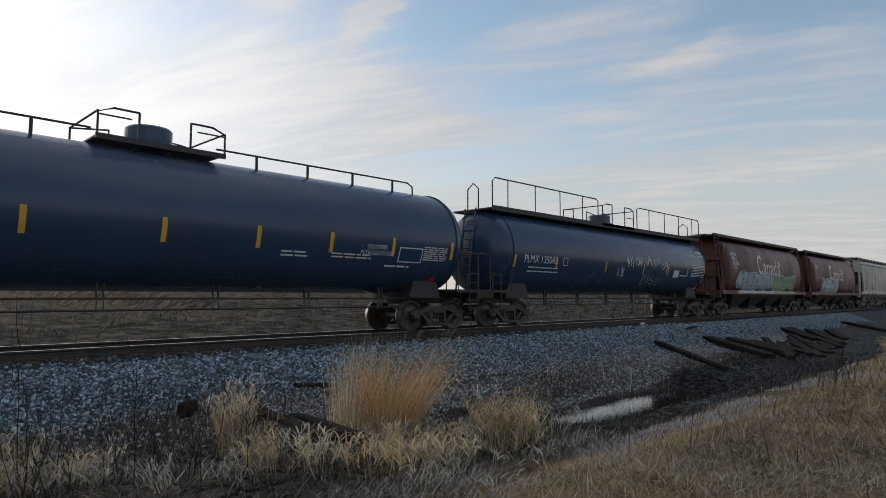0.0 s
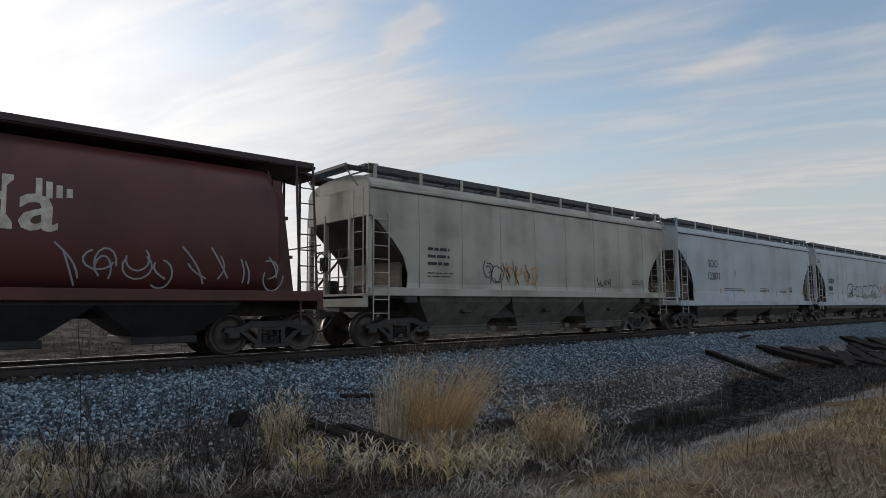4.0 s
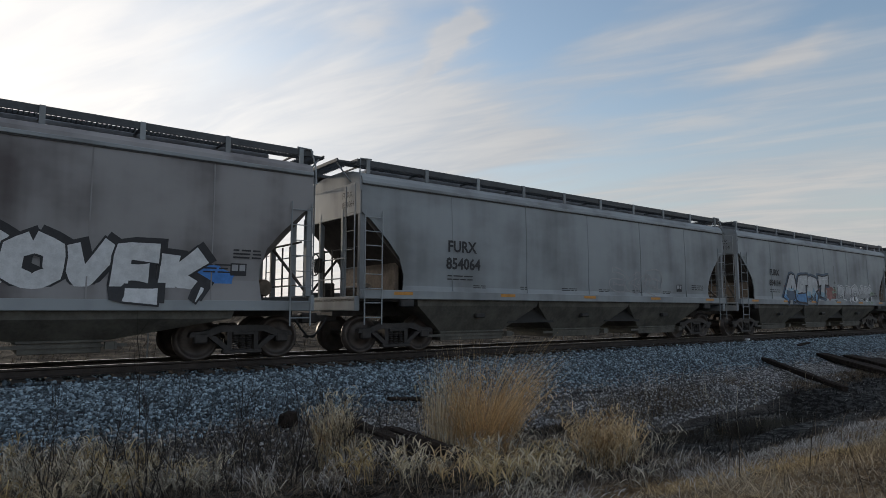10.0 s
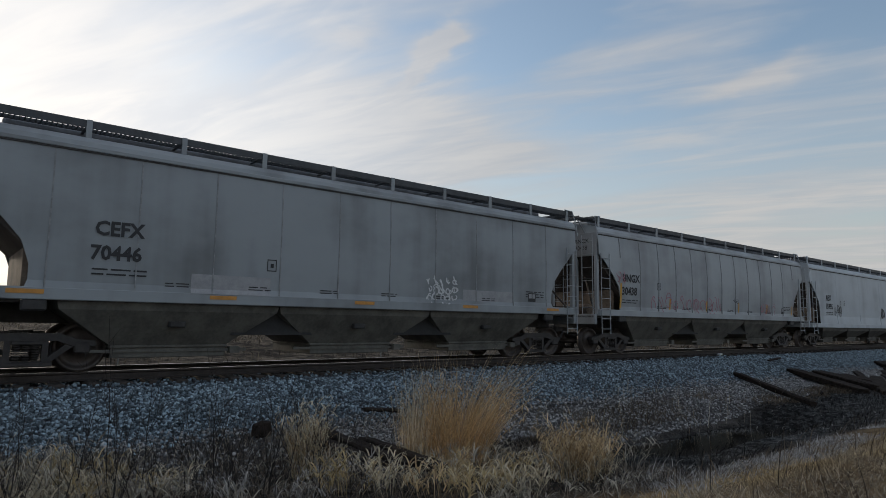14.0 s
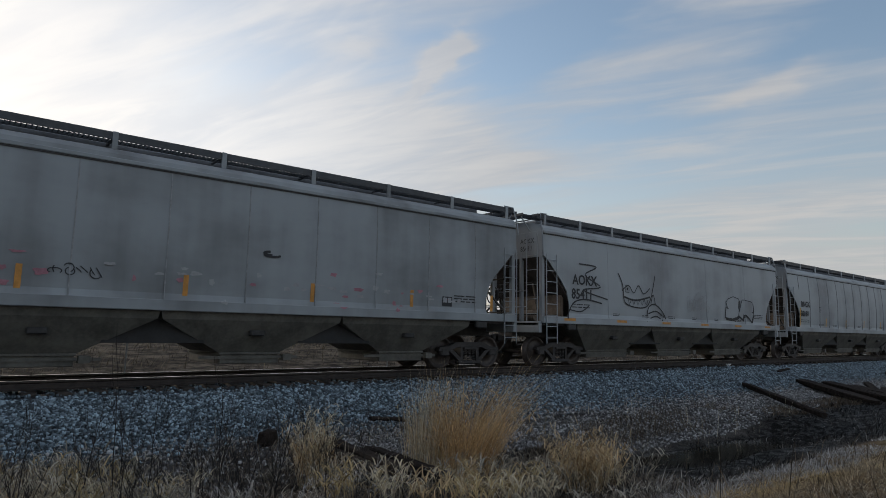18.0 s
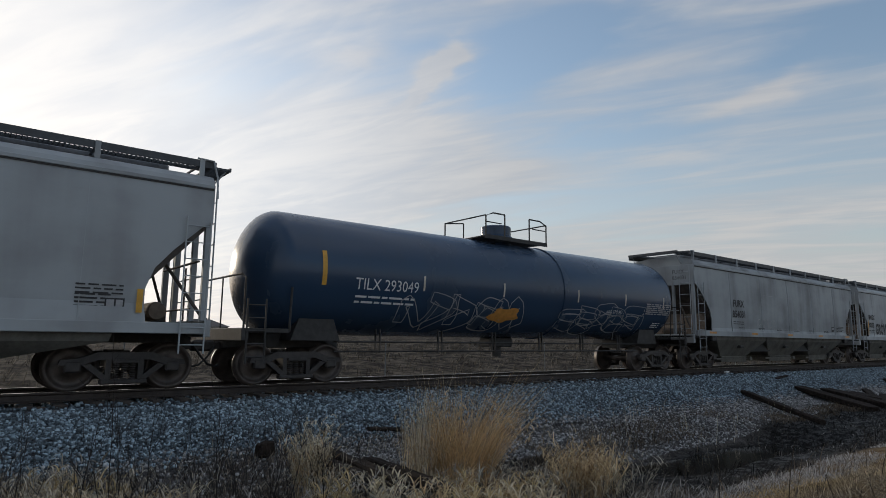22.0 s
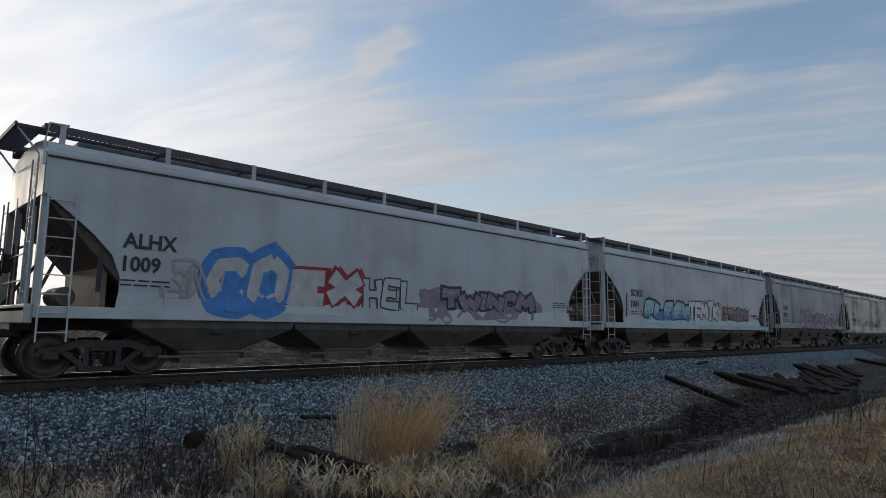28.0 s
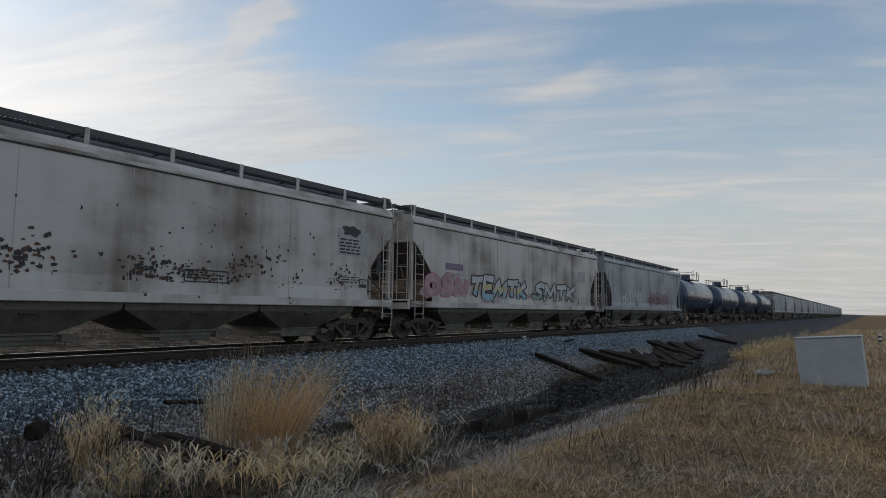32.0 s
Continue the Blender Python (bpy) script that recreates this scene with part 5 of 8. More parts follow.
    part("brake_wheel", m, "dark", car, tidy=False)
    part("centre_sill", Mesh().box(-h - 0.1, h + 0.1, -0.32, 0.32, 0.85, 1.25), "dark", car)
    x0, x1 = -h + 1.9, h - 1.9
    bw = (x1 - x0) / 4
    for i in range(4):
        c = x0 + bw * (i + .5)
        g = 0.55
        top = [(c - bw / 2, -1.42, 1.3), (c + bw / 2, -1.42, 1.3), (c + bw / 2, 1.42, 1.3), (c - bw / 2, 1.42, 1.3)]
        low = [(c - g, -0.9, 0.46), (c + g, -0.9, 0.46), (c + g, 0.9, 0.46), (c - g, 0.9, 0.46)]
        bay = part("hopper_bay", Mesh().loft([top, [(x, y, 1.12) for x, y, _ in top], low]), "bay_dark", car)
        part("discharge_gate", Mesh().box(c - g - .1, c + g + .1, -0.98, 0.98, 0.32, 0.47, 0.015), "bay_dark", bay)
    p = Paint(skin)
    spec["art"](p, h, rng)
    p.done(car)
    return car


# ---- tank car ----
def tank_car(spec):
    L = spec["R"] - spec["L"]
    h = L / 2
    rng = random.Random(spec["seed"])
    r, zc = spec.get("r", 1.50), spec.get("zc", 2.62)
    car = thing("tank_car", spec["label"], "railway car", "cars of the freight train")

    def skin(x, z):
        return -math.sqrt(max(0.01, r * r - (z - zc) ** 2))

    head = 0.85
    prof = [(-h + head * (1 - math.cos(a)), r * math.sin(a)) for a in np.linspace(0.0, math.pi / 2, 11)]
    prof[0] = (-h, 0.02)
    prof = prof + [(0.0, r)] + [(-x, q) for x, q in reversed(prof)]
    part("tank", Mesh().lathe([(x, q) for x, q in prof], "x", 56, (0, 0, zc)), spec.get("paint", "black"), car, smooth=True)
    for x in spec.get("bands", (-h + head, h - head)):
        ring = [(x, (r + .012) * math.cos(a), zc + (r + .012) * math.sin(a)) for a in np.linspace(0, 2 * math.pi, 49)]
        part("weld_band", Mesh().tube(ring, 0.022, 5, False), spec.get("paint", "black"), car, tidy=False)
    # dome, platform, guard rails
    zt = zc + r
    part("dome", Mesh().lathe([(zt - 0.12, 0.52), (zt + 0.12, 0.52), (zt + 0.14, 0.56), (zt + 0.2, 0.56), (zt + 0.24, 0.50), (zt + 0.52, 0.50), (zt + 0.56, 0.46), (zt + 0.58, 0.0)], "z", 28), spec.get("paint", "black"), car)
    plat = Mesh()
    for y in np.arange(-0.95, 0.96, 0.1):
        plat.box(-1.35, 1.35, y - 0.03, y + 0.03, zt + 0.0, zt + 0.04)
    plat.box(-1.38, 1.38, -1.0, -0.96, zt - 0.06, zt + 0.06).box(-1.38, 1.38, 0.96, 1.0, zt - 0.06, zt + 0.06)
    tagged(part("dome_platform", plat, "dark", car, tidy=False), kind="stuff")
    rz = zt + spec.get("rail", 0.95)
    for s in (-1, 1):
        m = Mesh()
        m.tube([(s * 0.55, -0.98, rz), (s * 1.05, -0.98, rz), (s * 1.35, -0.98, rz - 0.12), (s * 1.35, -0.98, zt)], 0.024)
        m.tube([(s * 1.35, -0.98, rz - 0.1), (s * 1.35, 0.98, rz - 0.1)], 0.022).tube([(s * 1.35, 0.98, rz - 0.1), (s * 1.35, 0.98, zt)], 0.024)
        m.tube([(s * 0.55, -0.98, rz), (s * 0.55, -0.98, zt)], 0.024).tube([(s * 0.7, -0.98, zt + 0.45), (s * 1.35, -0.98, zt + 0.45)], 0.018)
        m.tube([(s * 0.55, 0.98, rz), (s * 1.35, 0.98, rz - 0.1)], 0.022).tube([(s * 0.55, 0.98, rz), (s * 0.55, 0.98, zt)], 0.022)
        part("dome_rail", m, "dark", car, tidy=False)
    style = spec.get("walk", "none")
    if style == "low":
        for s in (-1, 1):
            xe = s * (h - 2.0)
            m = Mesh().tube([(s * 1.35, -0.55, zt + 0.24), (xe, -0.55, zt + 0.24), (xe + s * 0.2, -0.55, zt + 0.14), (xe + s * 0.22, -0.55, zt - 0.15)], 0.024)
            for x in np.linspace(2.4, h - 2.6, 4):
                m.tube([(s * x, -0.55, zt - 0.15), (s * x, -0.55, zt + 0.24)], 0.035)
            part("top_hand_rail", m, "dark", car, tidy=False)
    if style == "high":
        part("top_walkway", Mesh().box(-h + 0.4, h - 0.4, -0.95, 0.95, zt - 0.06, zt + 0.0, 0.01).box(-h + 0.35, h - 0.35, -1.0, -0.95, zt - 0.12, zt + 0.05), "dark", car)
        for s in (-1, 1):
            xe = s * (h - 0.35)
            m = Mesh().tube([(s * 1.7, -0.97, zt), (s * 1.7, -0.97, zt + 0.95), (s * 1.9, -0.97, zt + 1.02), (xe - s * 0.15, -0.97, zt + 1.02), (xe, -0.97, zt + 0.9), (xe, -0.97, zt)], 0.024)
            for x in np.linspace(2.9, h - 1.2, 4):
                m.tube([(s * x, -0.97, zt), (s * x, -0.97, zt + 1.02)], 0.02)
            part("top_hand_rail", m, "dark", car, tidy=False)
            m = Mesh().tube([(xe + s * 0.02, -0.35, zt - .1), (xe + s * 0.02, -0.35, zt + 0.7), (xe + s * 0.02, -0.1, zt + 0.9), (xe + s * 0.02, 0.15, zt + 0.7), (xe + s * 0.02, 0.15, zt - .1)], 0.024)
            part("end_hoop", m, "dark", car, tidy=False)
            ladder(car, "end_ladder", (s * (h + 0.25), -0.35, 1.3), (s * (h - 0.2), -0.35, zt), (0, 0.5, 0), 9, "dark", stile=0.028)
    for s in (-1, 1):
        part("stub_sill", Mesh().box(min(s * (h - 2.6), s * (h + 0.3)), max(s * (h - 2.6), s * (h + 0.3)), -0.36, 0.36, 0.82, 1.22, 0.02), "dark", car)
        part("end_platform", Mesh().box(min(s * (h - 0.75), s * (h + 0.32)), max(s * (h - 0.75), s * (h + 0.32)), -1.45, 1.45, 1.16, 1.26, 0.01), "dark", car)
        part("end_sill", Mesh().box(min(s * (h + 0.2), s * (h + 0.36)), max(s * (h + 0.2), s * (h + 0.36)), -1.48, 1.48, 0.98, 1.26, 0.015), "dark", car)
        part("saddle", Mesh().prism([(s * (h - 2.3), 1.0), (s * (h - 1.0), 1.0), (s * (h - 1.2), 1.55), (s * (h - 2.1), 1.55)], -1.0, 1.0), "dark", car)
        part("platform_rail", Mesh().tube([(s * (h + 0.3), -1.42, 1.2), (s * (h + 0.3), -1.42, 2.35), (s * (h + 0.3), -1.2, 2.45), (s * (h + 0.3), 1.2, 2.45), (s * (h + 0.3), 1.42, 2.35), (s * (h + 0.3), 1.42, 1.2)], 0.024).tube([(s * (h + 0.3), 0, 1.2), (s * (h + 0.3), 0, 2.45)], 0.018), "dark", car, tidy=False)
        ladder(car, "step_ladder", (s * (h + 0.25), -1.48, 0.5), (s * (h + 0.25), -1.48, 1.9), (-s * 0.42, 0, 0), 5, "dark")
        part("platform_post", Mesh().tube([(s * (h - 0.75), -1.44, 1.2), (s * (h - 0.75), -1.5, 2.2)], 0.028), "dark", car, tidy=False)
        coupler(car, s * (h + 0.62), s)
        bogie(car, s * (h - 1.15))
    # brake rods under the tank
    m = Mesh()
    for y, z in ((-0.9, 0.98), (-0.9, 0.74)):
        m.tube([(-h + 2.2, y, z), (h - 2.2, y, z)], 0.022, 5)
    part("brake_pipe", m, "dark", car, tidy=False)
    for x in np.linspace(-h + 3.4, h - 3.4, 6):
        part("pipe_hanger", Mesh().box(x - 0.012, x + 0.012, -0.93, -0.87, 0.70, 1.3).box(x + 0.12, x + 0.144, -0.93, -0.87, 0.70, 1.3), "dark", car)
    if spec.get("valve", False):
        part("outlet_valve", Mesh().lathe([(0.55, 0.16), (1.2, 0.16)], "z", 16).box(-0.5, 0.5, -0.25, 0.25, 0.86, 1.14, 0.03), "dark", car)
    p = Paint(skin)
    spec["art"](p, h, rng)
    p.done(car)
    return car


# ---- the train ----
def marks(p, h, rng, owner, number, off=1.9, z=2.62, size=0.28, mat="letter", prints=True, narrow=0.95):
    """Owner's letters over the car's number, with small print under them."""
    p.text(owner, -h + off, z, size, mat, fat=0.012, narrow=narrow)
    p.text(number, -h + off - 0.05, z - 0.46, size, mat, fat=0.012, narrow=narrow)
    if prints:
        p.bars(-h + off, z - 0.66, 0.95, 2, rng, mat, 0.03, 0.09)
        p.bars(h - 2.4, 1.98, 0.8, 3, rng, mat, 0.03, 0.075)


def dark_plate(p, x, z=1.72, w=0.34, hh=0.26):
    p.bar(x, x + w, z, z + hh, "letter")
    p.bar(x + 0.03, x + w / 2 - 0.01, z + 0.1, z + hh - 0.03, "patch", 0.016)
    p.bar(x + w / 2 + 0.02, x + w - 0.03, z + 0.1, z + hh - 0.03, "patch", 0.016)


def small_frame(p, x, z=2.45):
    p.outline(x, x + 0.22, z, z + 0.26, 0.02, "letter")
    p.bar(x + 0.08, x + 0.15, z + 0.08, z + 0.17, "letter")


def reflectors(p, h, n=5, z=1.62, hh=0.42, w=0.085, mat="yellow", a=1.9, b=1.9):
    for i in range(n):
        x = -h + a + (2 * h - a - b) * i / (n - 1)
        p.bar(x - w / 2, x + w / 2, z, z + hh, mat)


def sill_tape(p, h, n=5):
    for i in range(n):
        x = -h + 1.2 + (2 * h - 2.4) * i / (n - 1)
        p.put([(x - 0.28, 1.44), (x + 0.28, 1.44), (x + 0.28, 1.52), (x - 0.28, 1.52)], [(0, 1, 2, 3)], "orange", 0.012)


def prints(p, h, rng, n=6, mat="letter", z=1.72):
    for i in range(n):
        p.bars(-h + 3.5 + (2 * h - 6) * i / n, z, rng.uniform(0.3, 0.7), rng.choice((2, 3)), rng, mat, 0.022, 0.055)


# Art of each car: sets the marks that its near side carries.
def art_tank_a(p, h, rng):
    for x in (-6.4, -2.65, -0.17, 1.97, 4.0, 6.07, 8.4):
        p.bar(x - 0.055, x + 0.055, 2.15, 2.66, "yellow")
    p.bars(2.60, 2.10, 0.75, 2, rng, "letter_w", 0.04, 0.09)
    p.bars(4.05, 2.12, 1.3, 2, rng, "letter_w", 0.035, 0.08)
    p.text("LIQUEFIED", 5.15, 2.32, 0.12, "letter_w")
    p.text("PETROLEUM GAS", 4.95, 2.16, 0.12, "letter_w")
    p.outline(6.30, 7.20, 2.0, 2.42, 0.03, "letter_w")
    p.bars(7.25, 2.45, 0.95, 7, rng, "letter_w", 0.03, 0.06)
    p.bars(5.90, 1.86, 0.9, 1, rng, "letter_w", 0.05)
    p.put([(7.95, 1.32), (8.13, 1.5), (7.95, 1.68), (7.77, 1.5)], [(0, 1, 2, 3)], "placard", 0.04)


def art_tank_plmx(p, h, rng):
    p.text("PLMX 135043", -7.5, 2.24, 0.28, "letter_w")
    p.bars(-7.2, 2.06, 1.9, 2, rng, "letter_w", 0.04, 0.14)
    p.outline(-5.1, -4.8, 2.2, 2.5, 0.025, "letter_w")
    for x in (-8.0, -5.5, -1.97, 1.3, 3.7, 5.9):
        p.bar(x - 0.05, x + 0.05, 2.06, 2.48, "yellow")
    p.tag(-0.3, 2.34, 1.4, 0.5, 6, rng, "letter_w", 0.03)
    p.tag(1.4, 2.34, 1.4, 0.58, 4, rng, "letter_w", 0.03)
    p.tag(3.0, 2.3, 0.9, 0.48, 3, rng, "letter_w", 0.03)
    p.tag(-0.95, 1.86, 0.6, 0.45, 3, rng, "letter_w", 0.03)
    p.tag(1.3, 1.62, 1.8, 0.45, 4, rng, "patch", 0.025)
    p.bar(4.35, 4.95, 1.98, 2.32, "letter_w")
    p.bars(5.1, 2.05, 0.7, 1, rng, "letter_w", 0.06)
    p.text("NON-ODORIZED", 6.65, 3.25, 0.13, "letter_w")
    p.text("LIQUEFIED PETROLEUM GAS", 5.9, 3.06, 0.13, "letter_w")
    p.bars(6.4, 2.62, 1.5, 8, rng, "letter_w", 0.03, 0.08)
    p.bar(7.88, 7.98, 1.75, 2.6, "yellow", 0.02)
    p.put([(7.65, 1.3), (7.85, 1.5), (7.65, 1.7), (7.45, 1.5)], [(0, 1, 2, 3)], "placard", 0.03)
    p.bar(7.53, 7.77, 1.45, 1.56, "letter_w", 0.04)
    p.text("1075", 7.545, 1.47, 0.075, "letter", lift=0.046)


def art_canada(number, seed, fills, halo, fills2, news=False):
    def art(p, h, rng):
        r = random.Random(seed)
        p.text("C", -2.25, 2.46, 1.20, "cream", narrow=0.78, fat=0.02)
        p.text("anada", -1.25, 2.46, 0.98, "cream", narrow=1.08, fat=0.02)
        for k in range(4):
            p.bar(1.75 + 0.16 * k, 1.85 + 0.16 * k, 3.02 + 0.02 * k, 3.40 - 0.05 * k, "cream")
        p.text("CP", -h + 1.75, 2.42, 0.17, "cream")
        p.text(number, -h + 2.7, 2.42, 0.21, "cream")
        if news:
            p.block(-4.3, 1.46, 4.8, 1.0, "NEWS", r, [(9, "dull_white")], "letter", 0.04, "dull_white", 0.12, None, 1.05)
            for x in (-3.15, -0.35):
                p.bar(x, x + 0.09, 1.72, 2.06, "yellow", 0.05)
            p.tag(2.0, 1.5, 4.6, 0.75, 8, r, "patch", 0.035)
            p.tag(-h + 1.3, 3.2, 1.0, 0.35, 4, r, "letter_w", 0.03)
            p.tag(-h + 1.6, 1.7, 1.6, 0.6, 5, r, "violet", 0.03)
        else:
            p.block(-h + 2.3, 1.50, 6.0, 1.0, "ACEZWEN", r, [(9, "silver_spray")], "letter", 0.028, "cyan", 0.08, None, 1.2, None, 0.35)
            p.block(-h + 8.6, 1.46, 4.5, 1.0, "BRZYKE", r, [(0.5, "lime"), (9, "green")], "letter", 0.025, "cyan", 0.07, None, 1.15, "lime", 0.3)
            p.put([(-h + 2.3, 1.26), (-h + 8.4, 1.26), (-h + 8.4, 1.42), (-h + 2.3, 1.42)], [(0, 1, 2, 3)], "dull_white", 0.22)
            p.put([(-h + 8.4, 1.26), (-h + 13.0, 1.26), (-h + 13.0, 1.42), (-h + 8.4, 1.42)], [(0, 1, 2, 3)], "lime", 0.22)
            for k in range(3):
                p.tag(-h + 1.3 + 0.1 * k, 3.35 - 0.27 * k, 1.0, 0.28, 4, r, "letter_w", 0.035)
            p.tag(-h + 1.7, 2.62, 0.5, 0.2, 2, r, "letter_w", 0.03)
    return art


def art_beige(p, h, rng):
    marks(p, h, rng, "", "", 1.9)
    p.bars(-h + 1.9, 2.6, 0.8, 3, rng, "letter", 0.08, 0.2)
    p.tag(-h + 4.0, 1.75, 2.2, 0.7, 5, rng, "letter", 0.03)
    p.tag(-h + 5.0, 1.7, 1.6, 0.7, 4, rng, "orange", 0.04)
    p.tag(2.5, 1.7, 1.0, 0.4, 4, rng, "letter", 0.025)


def art_soo(p, h, rng):
    p.text("SOO", -h + 2.6, 2.75, 0.36)
    p.text("122871", -h + 2.5, 2.2, 0.34)
    p.bars(-h + 4.2, 1.8, 2.0, 2, rng, h=0.03)
    for x in (-6.4, -3.9, -1.39, 1.04, 3.77, 6.38):
        p.bar(x - 0.055, x + 0.055, 1.30, 1.80, "yellow")
    p.bars(0.5, 1.85, 1.1, 3, rng, h=0.03)
    small_frame(p, -h + 5.2)
    dark_plate(p, h - 3.3)
    p.bars(h - 4.6, 1.75, 0.8, 2, rng)


def art_soxx1084(p, h, rng):
    marks(p, h, rng, "SOXX", "1084", 1.9, 2.36, 0.3)
    p.bar(-h + 3.6, -h + 3.9, 2.6, 2.85, "patch")
    p.bars(-h - 0.0 + 0.12, 3.7, 0.5, 3, rng)
    dark_plate(p, -h + 6.6, 1.78, 0.5, 0.3)
    dark_plate(p, h - 2.0, 1.72)
    p.block(-3.7, 1.36, 7.8, 0.98, "CHABEON", random.Random(61), [(0.3, "sage"), (9, "white")], "letter", 0.028, None, 0.1, (0.05, 0.05), 1.15, None, 0.4)
    p.tag(4.5, 1.75, 1.8, 0.9, 4, random.Random(63), "orange", 0.05)
    reflectors(p, h, 6, 1.62, 0.4, 0.07, "orange", 4.5, 1.4)
    sill_tape(p, h, 5)


def art_ndyx(p, h, rng):
    marks(p, h, rng, "NDYX", "863351", 1.05, 2.62, 0.38)
    p.bar(-h + 1.28, -h + 1.38, 1.62, 2.5, "orange")
    small_frame(p, -h + 3.4)
    reflectors(p, h, 6, 1.38, 0.5, 0.08, "yellow", 4.0, 1.2)
    p.bars(-2.5, 1.75, 1.6, 1, rng)
    dark_plate(p, h - 3.4)
    p.bars(h - 2.6, 1.8, 1.2, 2, rng)


def art_cefx10466(p, h, rng):
    marks(p, h, rng, "CEFX", "10466", 1.28, 2.62, 0.28)
    p.bar(-h + 1.38, -h + 1.46, 1.6, 2.4, "orange")
    p.tag(-5.45, 1.75, 1.7, 0.55, 5, random.Random(80), "letter", 0.05)
    r = random.Random(81)
    p.block(-3.2, 1.42, 3.6, 0.86, "HOME", r, [(9, "umber")], "soot", 0.03, "umber", 0.06, None, 1.35, None, 0.0)
    p.begin("graffiti")
    for cx, cz, rx, rz in ((0.75, 1.95, 0.42, 0.22), (1.0, 1.72, 0.5, 0.22), (0.6, 1.62, 0.34, 0.2), (5.55, 1.78, 0.42, 0.2), (5.75, 1.62, 0.3, 0.22)):
        p.blob(cx, cz, rx, rz, r, "blue_spray", None, lift=0.010)
    p.open_part = None
    p.put([(1.4, 1.38), (5.4, 1.38), (5.4, 1.54), (1.4, 1.54)], [(0, 1, 2, 3)], "letter_w", 0.010)
    p.block(1.25, 1.40, 4.2, 1.12, "COVEK", random.Random(82), [(9, "letter_w")], "letter", 0.04, None, 0.1, (0.10, 0.07), 1.15, None, 0.1, -0.2)
    p.bars(h - 1.8, 2.3, 0.6, 3, rng)
    dark_plate(p, h - 1.85, 1.78)
    p.bars(-h + 5.5, 2.65, 0.3, 4, rng)


def art_furx854064(p, h, rng):
    marks(p, h, rng, "FURX", "854064", 2.6, 2.62, 0.30)
    p.piece(1.2, 1.7, 2.6, 0.7, 4, random.Random(90), [None], "patch", 0.04)
    prints(p, h, rng)
    sill_tape(p, h)
    dark_plate(p, h - 3.4, 1.75)


def art_furx854114(p, h, rng):
    marks(p, h, rng, "FURX", "854114", 2.6, 2.62, 0.26)
    r = random.Random(103)
    p.splash(-4.6, 1.75, 5.2, 0.75, 9, r, "rust_spray")
    p.blob(0.75, 1.85, 0.65, 0.26, r, "rust_spray", None, lift=0.009)
    p.block(-4.3, 1.44, 4.5, 1.32, "AERT", random.Random(101), [(0.22, "blue"), (0.42, "haze_blue"), (9, "dull_white")], "letter", 0.055, "slate", 0.09, (0.08, -0.03), 1.05, "letter_w", 0.22)
    p.splash(0.9, 1.5, 5.0, 0.7, 9, r, "sage")
    p.block(1.35, 1.50, 4.5, 0.86, "PROAK", random.Random(102), [(0.5, "patch"), (9, "dull_white")], "letter", 0.022, "letter_w", 0.045, None, 1.0, "letter_w", 0.15)
    p.begin("graffiti")
    for k in range(9):
        p.ribbon([(1.02 + r.uniform(-.12, .12), 1.5 + 0.11 * k), (1.1 + r.uniform(-.05, .2), 1.55 + 0.11 * k), (0.95 + r.uniform(-.1, .2), 1.58 + 0.11 * k)], 0.035, "letter")
    p.ribbon([(1.06, 2.4), (1.07, 3.3)], 0.03, "soot")
    p.open_part = None
    sill_tape(p, h, 6)
    dark_plate(p, h - 2.9, 1.72)


def art_furx854390(p, h, rng):
    marks(p, h, rng, "FURX", "854390", 2.5, 2.55, 0.31)
    small_frame(p, -h + 6.0, 2.5)
    r = random.Random(111)
    p.piece(-3.9, 1.48, 3.2, 0.9, 4, r, [None], "letter", 0.05, None, None, "BMEK")
    p.tag(-4.35, 1.9, 0.75, 0.3, 4, r, "letter", 0.035)
    p.tag(-1.4, 1.95, 0.9, 0.4, 4, r, "letter", 0.04)
    p.tag(0.6, 1.65, 0.9, 0.6, 3, r, "letter", 0.04)
    p.tag(1.9, 1.6, 2.4, 0.5, 7, r, "letter", 0.04)
    p.tag(4.2, 1.6, 1.9, 0.45, 6, r, "blue", 0.05)
    p.piece(6.2, 1.5, 1.3, 0.7, 4, r, [None], "letter_w", 0.03)
    dark_plate(p, h - 1.9, 1.62)
    prints(p, h, rng)


def art_cefx70446(p, h, rng):
    marks(p, h, rng, "CEFX", "70446", 2.2, 2.58, 0.27)
    small_frame(p, -h + 5.6, 2.1)
    r = random.Random(121)
    p.bar(-h + 4.0, -h + 5.7, 1.55, 1.95, "patch")
    for k in range(3):
        p.tag(1.9, 1.55 + 0.23 * k, 1.1, 0.26, 5, r, "letter_w", 0.035)
    p.bar(3.2, 5.2, 1.6, 1.95, "patch")
    sill_tape(p, h)
    dark_plate(p, h - 2.3, 1.7)
    prints(p, h, rng)


def art_bngx(number, extra=None):
    def art(p, h, rng):
        marks(p, h, rng, "BNGX", number, 1.3, 2.56, 0.28)
        p.bar(-h + 1.16, -h + 1.26, 1.62, 2.5, "yellow")
        small_frame(p, -h + 3.5, 2.35)
        reflectors(p, h, 5, 1.6, 0.45, 0.09, "yellow", 4.4, 1.4)
        dark_plate(p, h - 2.6, 1.68)
        prints(p, h, rng)
        if extra:
            extra(p, h, rng)
    return art


